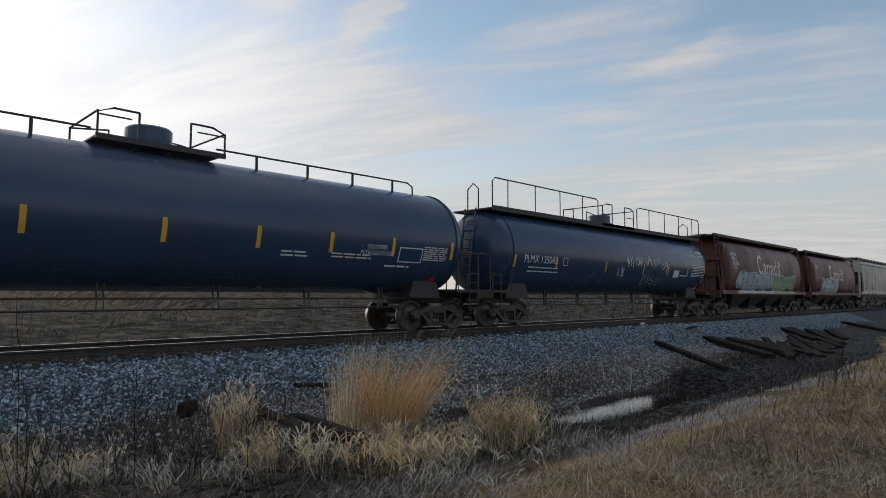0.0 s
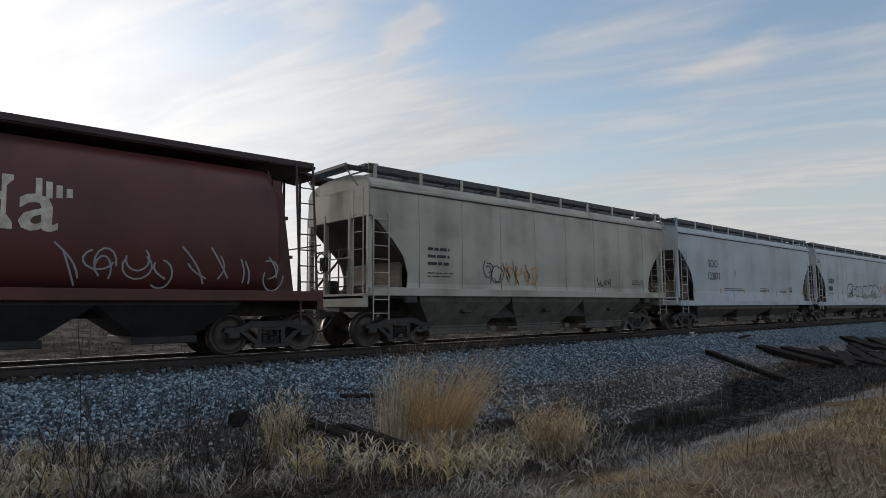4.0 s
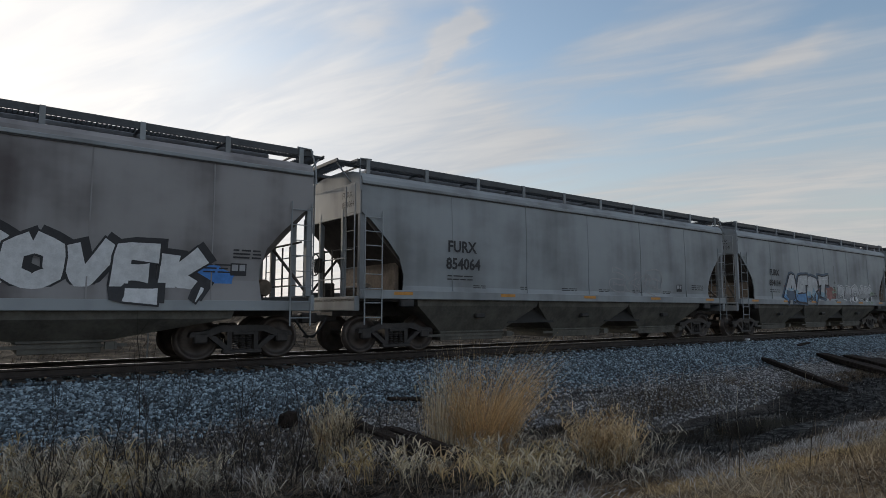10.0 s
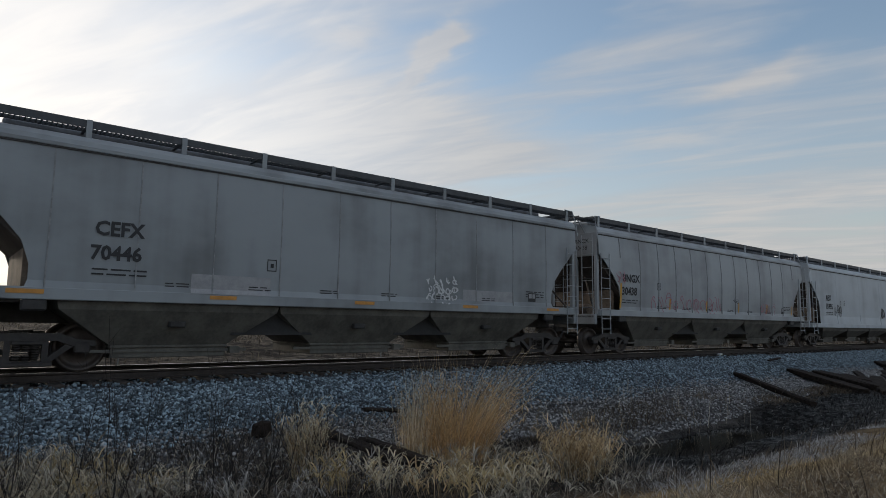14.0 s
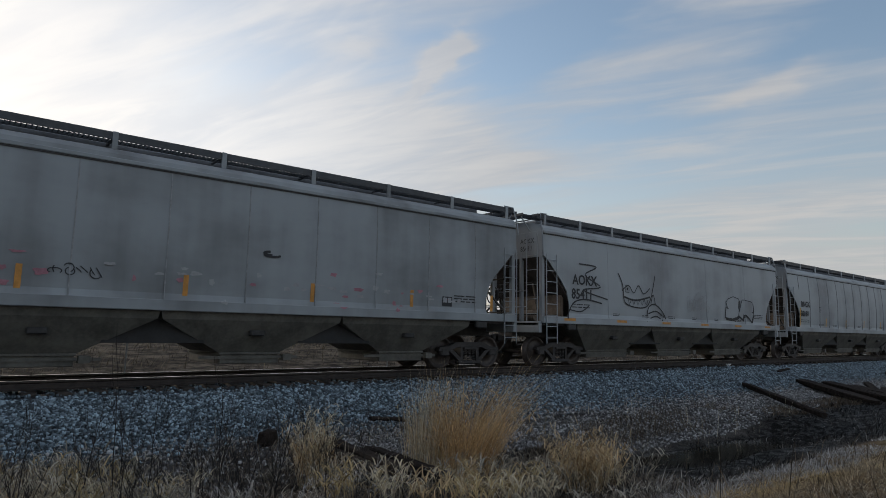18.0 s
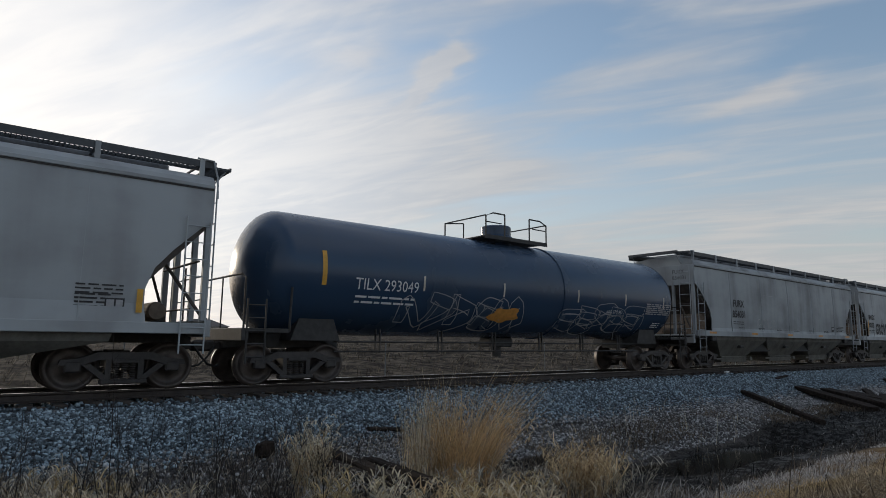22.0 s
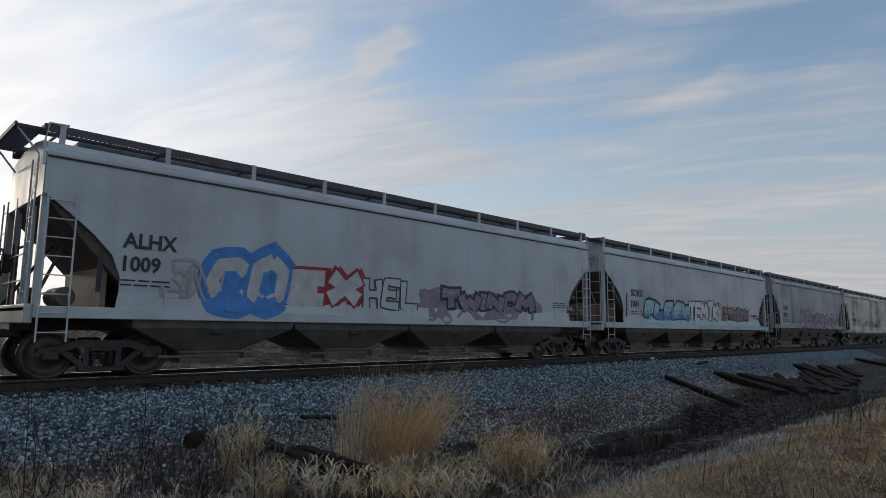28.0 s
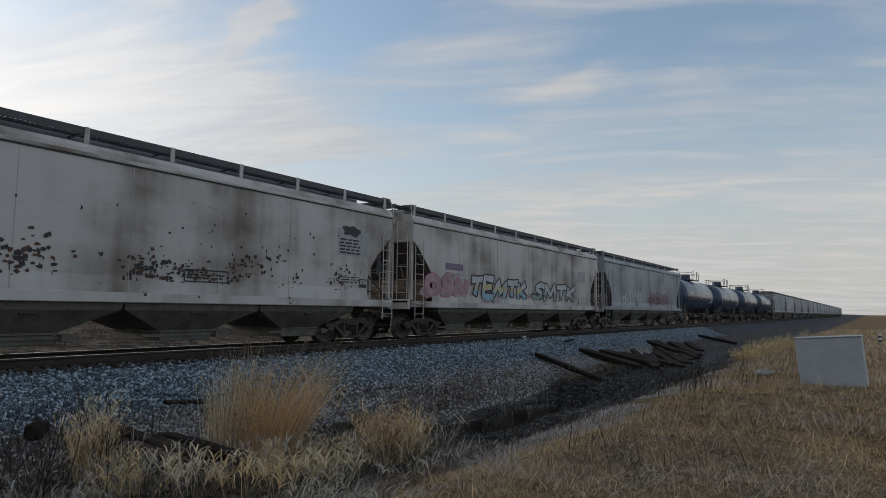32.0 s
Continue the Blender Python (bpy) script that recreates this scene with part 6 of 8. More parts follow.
def extra_30438(p, h, rng):
    r = random.Random(131)
    p.tag(-h + 3.0, 1.55, 5.6, 0.65, 11, r, "pink", 0.035)
    p.tag(-h + 0.9, 2.5, 0.7, 0.4, 2, r, "pink", 0.03)
    p.tag(0.9, 2.05, 0.6, 0.2, 2, r, "letter", 0.03)
    p.tag(3.6, 1.6, 1.6, 0.5, 4, r, "pink", 0.03)


def extra_grove(p, h, rng):
    p.text("GROVE", -5.95, 1.72, 0.62, fat=0.03, narrow=0.74)
    p.text("ST", -3.75, 1.62, 0.78, fat=0.03, narrow=0.8)
    p.text("BLUNTS", -3.0, 1.62, 0.46, fat=0.015, narrow=0.52)
    p.text("AND", -1.72, 1.62, 0.46, fat=0.012, narrow=0.62)
    p.text("STUNTS", -0.45, 1.58, 0.60, fat=0.025, narrow=0.92)
    r = random.Random(211)
    p.tag(2.75, 1.6, 2.6, 0.45, 6, r, "letter", 0.045)
    p.text("420", 5.75, 1.58, 0.42, fat=0.015, narrow=0.85)
    p.tag(h - 0.7, 2.9, 0.6, 0.7, 3, r, "letter", 0.03)


def art_aex(number, dirty=False):
    def art(p, h, rng):
        marks(p, h, rng, "AEX", number, 2.0, 2.52, 0.30)
        r = random.Random(int(number))
        if dirty:
            p.outline(1.3, 2.5, 1.62, 1.92, 0.03, "letter")
            p.bars(1.4, 1.78, 1.0, 2, r)
            p.begin("rust_spots")
            for c in range(22):
                cx, cz = r.uniform(-h + 1.6, h - 1.6), r.uniform(1.65, 2.3)
                for k in range(r.randint(14, 34)):
                    p.blob(cx + r.gauss(0, 0.30), cz + r.gauss(0, 0.20), r.uniform(.012, .055), r.uniform(.012, .05), r, "letter" if r.random() < .6 else "rust_spot", None)
            for k in range(40):
                p.blob(r.uniform(-h + 1.5, h - 1.5), r.uniform(2.3, 3.5), r.uniform(.010, .03), r.uniform(.012, .05), r, "letter", None)
            p.open_part = None
            p.blob(h - 2.0, 3.4, 0.35, 0.16, r, "letter", None)
            p.bar(h - 2.6, h - 1.2, 2.65, 3.45, "patch", 0.010)
            p.bars(h - 2.5, 3.1, 0.9, 5, r, "letter", 0.05, 0.1)
            p.blob(h - 0.7, 2.45, 0.12, 0.3, r, "letter", None)
            dark_plate(p, h - 1.6, 1.7)
        else:
            small_frame(p, -h + 4.6, 2.3)
            p.tag(-h + 3.2, 1.7, 1.0, 0.8, 3, r, "letter", 0.04)
            p.tag(2.0, 1.6, 0.6, 0.8, 2, r, "letter", 0.07)
            p.block(3.5, 1.55, 2.6, 0.8, "EPWC", r, [(9, "white")], "letter", 0.04, None, 0.1, None, 0.8, None, 0.3)
            p.bars(h - 2.2, 3.05, 0.8, 3, r, "letter", 0.05, 0.12)
            dark_plate(p, h - 1.0, 1.66)
    return art


def art_soxx121(p, h, rng):
    p.bar(-h + 1.2, -h + 2.0, 3.2, 3.7, "patch")
    marks(p, h, rng, "SOXX", "121932", 2.2, 2.62, 0.30)
    reflectors(p, h, 7, 1.62, 0.45, 0.10, "orange", 1.8, 1.0)
    dark_plate(p, h - 2.8, 1.7)
    r = random.Random(15)
    p.tag(-2.0, 1.9, 0.9, 0.25, 4, r, "letter", 0.02)
    p.tag(2.0, 2.6, 0.4, 0.1, 1, r, "letter", 0.05)
    for k in range(60):
        p.blob(r.uniform(-h + 3, h - 2), r.gauss(1.95, 0.18), r.uniform(.03, .12), r.uniform(.02, .06), r, "patch" if r.random() < .7 else "pink", None)


def art_aokx(p, h, rng):
    marks(p, h, rng, "AOKX", "85411", 1.35, 2.62, 0.33)
    small_frame(p, -h + 4.2, 2.5)
    r = random.Random(161)
    # loose line drawings: a grinning mouth, a crown, scribbled legs
    p.begin("graffiti")
    for q, w in (([(-4.3, 3.15), (-4.05, 2.75), (-3.95, 2.2), (-3.5, 2.02), (-2.7, 2.02), (-2.35, 2.35), (-2.05, 3.2)], 0.045),
                 ([(-4.1, 2.55), (-3.7, 2.75), (-3.4, 2.5), (-3.1, 2.78), (-2.8, 2.5), (-2.4, 2.72)], 0.035),
                 ([(-4.0, 2.35), (-3.3, 2.25), (-2.4, 2.4)], 0.06), ([(-6.4, 3.3), (-5.5, 3.25), (-6.1, 2.95), (-5.3, 2.6), (-6.2, 2.45), (-4.9, 2.2)], 0.045),
                 ([(-7.0, 1.5), (-6.7, 2.0), (-6.1, 2.15), (-5.2, 2.05)], 0.05), ([(-6.9, 1.8), (-6.3, 1.75), (-5.9, 1.95)], 0.04),
                 ([(-2.6, 1.5), (-2.5, 2.0), (-2.1, 2.15), (-1.6, 1.9), (-1.3, 1.55)], 0.05), ([(-2.5, 1.8), (-2.0, 1.9), (-1.5, 1.7)], 0.05), ([(-2.4, 1.62), (-2.0, 1.72), (-1.6, 1.58)], 0.05), ([(-2.35, 2.15), (-2.2, 2.5), (-2.05, 2.15)], 0.035)):
        p.ribbon(curve_through(q), w, "letter")
    for k in range(5):
        p.ribbon([(-3.75 + 0.25 * k, 2.3), (-3.65 + 0.25 * k, 2.08), (-3.52 + 0.25 * k, 2.3)], 0.03, "letter")
    p.open_part = None
    p.piece(0.2, 2.0, 1.5, 0.6, 3, r, [None], "patch", 0.03, None, None, "WAK")
    p.block(3.1, 1.72, 2.5, 0.95, "SR", r, [(9, "silver")], "letter", 0.035, None, 0.1, (0.10, -0.08), 1.2, None, 0.2)
    sill_tape(p, h, 6)
    prints(p, h, rng)


def art_csyx(p, h, rng):
    marks(p, h, rng, "CSYX", "12501", 1.38, 2.62, 0.25)
    p.bars(-h + 1.8, 1.75, 0.9, 2, rng)
    small_frame(p, -h + 3.9, 2.55)
    r = random.Random(181)
    p.begin("graffiti")
    for cx, cz, rx, rz in ((2.35, 1.78, 0.55, 0.22), (2.9, 1.72, 0.5, 0.24), (3.5, 1.6, 0.5, 0.2), (6.75, 1.8, 0.55, 0.2), (7.2, 1.72, 0.5, 0.16), (6.2, 1.62, 0.5, 0.2)):
        p.blob(-h + cx, cz, rx, rz, r, "blue_spray", None, lift=0.009)
    p.open_part = None
    p.block(-h + 2.6, 1.40, 4.3, 1.12, "LINK", r, [(0.45, "sage"), (9, "green")], "letter", 0.05, None, 0.1, (-0.06, 0.02), 1.25, "letter_w", 0.5)
    p.tag(-h + 3.5, 2.1, 1.2, 0.55, 3, r, "letter", 0.06)
    for x, z in ((1.21, 1.5), (3.83, 1.5), (6.61, 1.5), (9.67, 1.5), (12.37, 1.5), (14.95, 1.5)):
        p.bar(-h + x - 0.055, -h + x + 0.055, z, z + (0.85 if x < 2 else 0.45), "yellow", 0.06)
    p.bars(h - 2.4, 1.8, 0.6, 4, r)
    dark_plate(p, h - 1.9, 1.5)


def art_tilx(p, h, rng):
    p.text("TILX 293049", -6.15, 2.26, 0.29, "letter_w")
    p.bars(-6.1, 2.06, 1.8, 2, rng, "letter_w", 0.05, 0.13)
    p.bar(-7.06, -6.94, 2.3, 3.12, "yellow")
    for x in (-4.05, -1.1, 2.3, 4.9, 7.3):
        p.bar(x - 0.03, x + 0.03, 2.32, 2.72, "cream")
    r = random.Random(191)
    p.piece(-4.5, 1.40, 4.2, 0.85, 5, r, [None], "patch", 0.025)
    p.blob(-0.9, 1.8, 0.55, 0.2, r, "orange", None, lift=0.03)
    p.piece(1.7, 1.42, 4.2, 0.8, 5, r, [None], "patch", 0.02)
    p.text("AAR STC-ED", 3.9, 2.02, 0.13, "letter_w")
    p.bars(6.2, 2.42, 1.6, 6, r, "patch", 0.04, 0.07)
    p.bars(6.9, 1.75, 0.5, 3, r, "letter_w", 0.03, 0.07)


def art_furx(number, off=2.6, extra=None):
    def art(p, h, rng):
        marks(p, h, rng, "FURX", number, off, 2.62, 0.30)
        sill_tape(p, h)
        prints(p, h, rng)
        dark_plate(p, h - 3.3, 1.72)
        p.bars(h - 2.6, 1.9, 0.8, 3, rng)
        if extra:
            extra(p, h, rng)
    return art


def extra_panel(p, h, rng):
    p.outline(-2.6, 1.2, 1.72, 3.25, 0.012, "patch")
    p.tag(-h + 5.2, 1.75, 1.8, 0.4, 6, rng, "patch", 0.03)


def art_pale(p, h, rng):
    p.bars(-h + 2.0, 2.6, 0.9, 2, rng, "patch", 0.12, 0.3)
    p.bars(0.0, 2.1, 1.6, 4, rng, "patch", 0.06, 0.14)
    prints(p, h, rng)
    sill_tape(p, h, 6)


def art_alhx(p, h, rng):
    marks(p, h, rng, "ALHX", "1009", 1.41, 2.56, 0.30)
    p.bar(-h + 0.98, -h + 1.07, 1.66, 2.45, "letter")
    p.bar(-h + 3.3, -h + 3.6, 2.35, 2.6, "patch")
    r = random.Random(241)
    p.piece(-6.75, 1.5, 0.95, 0.9, 2, r, [None], "patch", 0.06)
    p.block(-5.9, 1.42, 1.9, 1.3, "CO", r, [(9, "dull_white")], "blue_spray", 0.10, "blue_spray", 0.14, (0.10, 0.06), 0.9)
    p.block(-4.05, 1.50, 2.3, 1.0, "EX", r, [(9, "dull_white")], "red_spray", 0.05, "red_spray", 0.03, (0.13, 0.03), 1.2)
    p.block(-1.75, 1.52, 1.9, 0.9, "HEL", r, [(9, "white")], "soot", 0.045, None, 0.1, None, 0.8, None, 0.4)
    p.begin("graffiti")
    for cx, rx, rz in ((0.7, 0.55, 0.42), (1.2, 0.5, 0.5), (2.2, 0.9, 0.42), (3.6, 0.9, 0.45), (4.9, 0.8, 0.42), (5.6, 0.4, 0.35)):
        p.blob(cx, 1.75, rx, rz, r, "mauve", None, lift=0.009)
    p.open_part = None
    p.block(1.15, 1.50, 4.4, 0.74, "TWINCM", r, [(9, "lilac")], "letter", 0.035, "soot", 0.05, (0.0, -0.06), 1.25, "patch", 0.0)
    dark_plate(p, h - 1.5, 1.66)


def art_soxx1041(p, h, rng):
    marks(p, h, rng, "SOXX", "1041", 2.0, 2.5, 0.29)
    p.bar(-h + 1.6, -h + 1.7, 1.62, 2.6, "letter")
    small_frame(p, -h + 3.5, 2.35)
    r = random.Random(251)
    p.put([(-h + 3.1, 1.38), (h - 1.3, 1.38), (h - 1.3, 1.6), (-h + 3.1, 1.6)], [(0, 1, 2, 3)], "cyan", 0.010)
    p.block(-6.0, 1.46, 4.4, 1.0, "PLEAN", r, [(0.34, "blue"), (0.55, "haze_blue"), (9, "cyan")], "letter", 0.055, None, 0.1, (0.05, 0.05), 1.35, "letter_w", 0.3)
    p.begin("graffiti")
    for cx in (-0.7, 0.2, 1.0, 1.9):
        p.blob(cx, 2.42, 0.36, 0.16, r, "dusty_pink", None, lift=0.010)
    p.open_part = None
    p.block(-1.65, 1.46, 3.5, 1.1, "TEMTK", r, [(9, "letter_w")], "letter", 0.035, None, 0.1, (0.05, 0.02), 1.1, None, 0.08)
    p.bar(2.3, 6.2, 1.62, 2.40, "mustard", 0.008)
    p.splash(2.3, 2.25, 3.9, 0.2, 14, r, "mustard")
    p.block(2.45, 1.60, 3.6, 0.72, "JTNSON", r, [(0.35, "violet"), (0.6, "rust_spray"), (9, "lilac")], "letter", 0.03, "soot", 0.03, None, 1.3, None, 0.0)
    p.put([(1.9, 1.39), (7.2, 1.39), (7.2, 1.54), (1.9, 1.54)], [(0, 1, 2, 3)], "blue", 0.012)
    dark_plate(p, h - 1.75, 1.75)
    p.bars(h - 2.7, 2.0, 0.9, 2, r)


def art_cefx70715(p, h, rng):
    marks(p, h, rng, "CEFX", "70715", 1.85, 2.5, 0.28)
    r = random.Random(261)
    p.splash(-3.0, 1.5, 8.2, 0.9, 16, r, "mint")
    p.block(-2.9, 1.42, 4.6, 1.2, "BEUC", r, [(9, "lilac")], "maroon", 0.05, None, 0.1, (0.10, -0.02), 1.25, "letter_w", 0.35, -0.1)
    p.block(2.0, 1.44, 3.5, 0.98, "BENZ", r, [(9, "lilac")], "maroon", 0.045, None, 0.1, (0.08, -0.02), 1.3, "letter_w", 0.1)
    p.bars(h - 1.7, 2.1, 0.7, 3, r)
    dark_plate(p, h - 2.3, 1.75)


def art_remo(p, h, rng):
    p.bar(-h + 2.0, -h + 3.2, 2.55, 2.8, "violet")
    p.bars(-h + 2.0, 2.35, 1.2, 2, rng, "patch", 0.1, 0.2)
    r = random.Random(281)
    p.splash(-h + 0.6, 1.5, 9.0, 0.7, 16, r, "dusty_pink")
    p.block(-h + 0.7, 1.45, 2.9, 0.9, "OSN", r, [(9, "dusty_pink")], "pink", 0.04, None)
    p.block(-5.2, 1.45, 4.9, 1.0, "TEMTK", r, [(0.4, "haze_blue"), (0.6, "straw_spray"), (9, "dull_white")], "letter", 0.06, None, 0.1, (0.05, 0.0), 0.85, None, 0.5)
    p.block(0.4, 1.45, 5.0, 0.95, "SMTK", r, [(0.4, "sage"), (9, "dull_white")], "letter", 0.06, None, 0.1, (0.05, 0.0), 0.85, None, 0.5)
    p.bar(h - 3.1, h - 2.0, 2.6, 3.2, "patch")
    p.put([(-h + 3.0, 1.38), (h - 1.3, 1.38), (h - 1.3, 1.54), (-h + 3.0, 1.54)], [(0, 1, 2, 3)], "patch", 0.010)


def art_last(p, h, rng):
    r = random.Random(291)
    p.tag(-h + 3.0, 1.6, 4.5, 0.8, 7, r, "letter_w", 0.05)
    p.piece(-0.5, 1.5, 5.5, 0.9, 7, r, [None], "maroon", 0.05)


def art_plain_tank(p, h, rng):
    p.bars(-h + 2.4, 2.7, 1.2, 1, rng, "letter_w", 0.2)
    for i in range(5):
        x = -h + 1.4 + (2 * h - 2.8) * i / 4
        p.bar(x - 0.06, x + 0.06, 2.4, 2.85, "yellow" if i % 2 else "letter_w")
    p.bars(h - 2.6, 2.5, 1.2, 4, rng, "letter_w", 0.06, 0.14)


def H(L, R, paint, label, art, **k):
    if k.get("bays", 3) == 3:
        k.setdefault("flat_gap", True)
        k.setdefault("gate_half", 1.08)
    return dict(make=hopper_car, L=L - 0.25, R=R, paint=paint, label=label, art=art, **k)


TRAIN = [
    dict(make=tank_car, L=-4.2, R=14.7, seed=5, walk="low", rail=0.62, r=1.57, zc=2.70, label="glossy black pressure tank car with yellow reflector stripes", art=art_tank_a),
    dict(make=tank_car, L=15.9, R=33.8, seed=6, walk="high", rail=0.9, r=1.50, zc=2.62, label="black gas tank car with a railed walkway on top", art=art_tank_plmx),
    dict(make=cylindrical_car, L=34.95, R=50.65, seed=7, label="red-brown cylindrical grain hopper with white and yellow graffiti", art=art_canada("607327", 71, ["letter_w", "cyan"], "cyan", ["lime"])),
    dict(make=cylindrical_car, L=52.15, R=67.3, seed=8, label="red-brown cylindrical grain hopper with silver graffiti", art=art_canada("608460", 72, ["letter_w"], None, None, True)),
    H(68.95, 83.2, "beige", "dirty beige covered hopper with scrawled tags", art_beige, seed=9),
    H(84.7, 99.82, "white", "clean white covered hopper with yellow reflectors", art_soo, seed=10, sill=1.05, bays=3, seams=3, rib=0.006),
    H(101.2, 119.18, "white", "white covered hopper with black outline graffiti", art_soxx1084, ends=("SOXX", "1084"), cut=1.4, seed=11, sill=1.0, bays=4, seams=10, rib=0.008),
    H(120.65, 139.36, "white", "white covered hopper with yellow reflectors and black letters", art_ndyx, ends=("NDYX", "863351"), cut=1.4, flat_gap=True, seed=12, sill=1.04, bays=4, seams=4, rib=0.006),
    H(140.95, 156.32, "grey_dark", "soot-streaked grey covered hopper with white and blue graffiti", art_cefx10466, ends=("CEFX", "10466"), seed=13, sill=1.07, bays=2, seams=7, trim="grey", roof="grey_dark"),
    H(157.84, 174.21, "grey", "grey covered hopper with dark soot streaks", art_furx854064, ends=("FURX", "854064"), seed=14, seams=6),
    H(175.65, 192.02, "grey", "grey covered hopper with white and blue graffiti letters", art_furx854114, ends=("FURX", "854114"), seed=15, seams=6),
    H(193.47, 210.0, "grey", "grey covered hopper with black scrawled graffiti", art_furx854390, ends=("FURX", "854390"), seed=16, seams=10, rib=0.012, seam="seam"),
    H(211.46, 227.47, "grey", "grey covered hopper with a small white tag", art_cefx70446, ends=("CEFX", "70446"), seed=17, seams=11, rib=0.012, seam="seam"),
    H(228.92, 245.58, "silver", "silver-grey ribbed covered hopper with faint red graffiti", art_bngx("30438", extra_30438), ends=("BNGX", "30438"), seed=18, seams=14, rib=0.018, seam="seam", bow=0.09),
    H(246.94, 264.84, "white", "white covered hopper with black scrawls", art_aex("15995"), ends=("AEX", "15995"), seed=19, sill=1.07, bays=4, seams=5, rib=0.006),
    H(266.5, 285.88, "grey", "worn grey covered hopper with orange reflectors", art_soxx121, ends=("SOXX", "121932"), seed=20, bays=4, flat_gap=True, seams=12, rib=0.012, seam="seam"),
    H(287.32, 303.24, "silver", "light grey covered hopper with large black line drawings", art_aokx, ends=("AOKX", "85411"), seed=21, seams=5, rib=0.005),
    H(304.67, 321.24, "silver", "silver-grey ribbed covered hopper with yellow reflectors", art_bngx("30160"), ends=("BNGX", "30160"), seed=22, seams=14, rib=0.018, seam="seam", bow=0.09),
    H(322.75, 338.76, "silver", "grey two-bay covered hopper with green and blue graffiti", art_csyx, ends=("CSYX", "12501"), seed=23, sill=1.13, bays=2, seams=7, rib=0.006, posts=9),
    dict(make=tank_car, L=339.9, R=357.0, seed=24, rail=0.75, r=1.52, zc=2.66, valve=True, bands=(1.6,), label="dark blue-black tank car with white outline graffiti", art=art_tilx),
    H(358.2, 375.01, "grey", "light grey covered hopper with a riveted panel", art_furx("854031", 3.0, extra_panel), ends=("FURX", "854031"), seed=25, seams=6),
    H(376.43, 392.93, "silver", "light grey covered hopper with large black sprayed words", art_bngx("30535", extra_grove), ends=("BNGX", "30535"), seed=26, seams=8, rib=0.006),
    H(394.43, 411.11, "grey", "plain grey covered hopper", art_furx("854182", 2.6), ends=("FURX", "854182"), seed=27, seams=6),
    H(412.58, 428.2, "silver", "light grey covered hopper with faded lettering", art_pale, seed=28, seams=6),
    H(429.65, 447.53, "white", "white covered hopper with blue and red graffiti", art_alhx, ends=("ALHX", "1009"), cut=1.4, seed=29, sill=1.17, bays=4, seams=8, rib=0.006),
    H(448.96, 467.1, "white", "white covered hopper with multicoloured graffiti along the sill", art_soxx1041, ends=("SOXX", "1041"), cut=1.4, seed=30, sill=1.18, bays=4, seams=3, rib=0.004),
    H(468.57, 484.44, "grey", "grey covered hopper with red and violet graffiti", art_cefx70715, ends=("CEFX", "70715"), seed=31, seams=9),
    H(485.73, 503.21, "white_dirty", "stained white covered hopper with rust patches", art_aex("15928", True), ends=("AEX", "15928"), seed=32, sill=1.14, eave=4.12, bays=4, seams=8, rib=0.006),
    H(504.6, 522.24, "white_dirty", "dirty white covered hopper with green and pink graffiti", art_remo, seed=33, sill=1.14, eave=4.12, bays=4, seams=6),
    H(523.65, 541.6, "grey", "dull grey covered hopper with red graffiti", art_last, seed=34, sill=1.2, eave=4.12, bays=4, seams=6),
    dict(make=tank_car, L=543.6, R=556.6, seed=35, rail=0.8, label="black tank car with white lettering", art=art_plain_tank),
    dict(make=tank_car, L=559.0, R=572.0, seed=36, rail=0.8, label="black tank car with white lettering", art=art_plain_tank),
    dict(make=tank_car, L=574.4, R=587.4, seed=37, rail=0.8, label="black tank car with white lettering", art=art_plain_tank),
    dict(make=tank_car, L=589.8, R=602.8, seed=38, rail=0.8, label="black tank car with white lettering", art=art_plain_tank),
]
CARS = []


def build_train():
    for spec in TRAIN:
        CARS.append((spec["make"](spec), (spec["L"] + spec["R"]) / 2))
    x = 604.3
    for i in range(18):
        src = CARS[(22, 23, 9, 22, 13, 23)[i % 6]][0]
        spec = TRAIN[(22, 23, 9, 22, 13, 23)[i % 6]]
        half = (spec["R"] - spec["L"]) / 2
        c = copy_thing(src, pose(0, 0, 0))
        tagged(c, "distant grey covered hopper far down the train")
        CARS.append((c, x + half))
        x += 2 * half + 1.45


def run(t):
    """How far the train has rolled at t seconds, in metres."""
    u = t / 32.0
    return sum(k * u ** (i + 1) for i, k in enumerate(ROLL))


ROLL = (475.21, 15.25, 6.29, -2.12, -4.59, -2.93)
build_train()


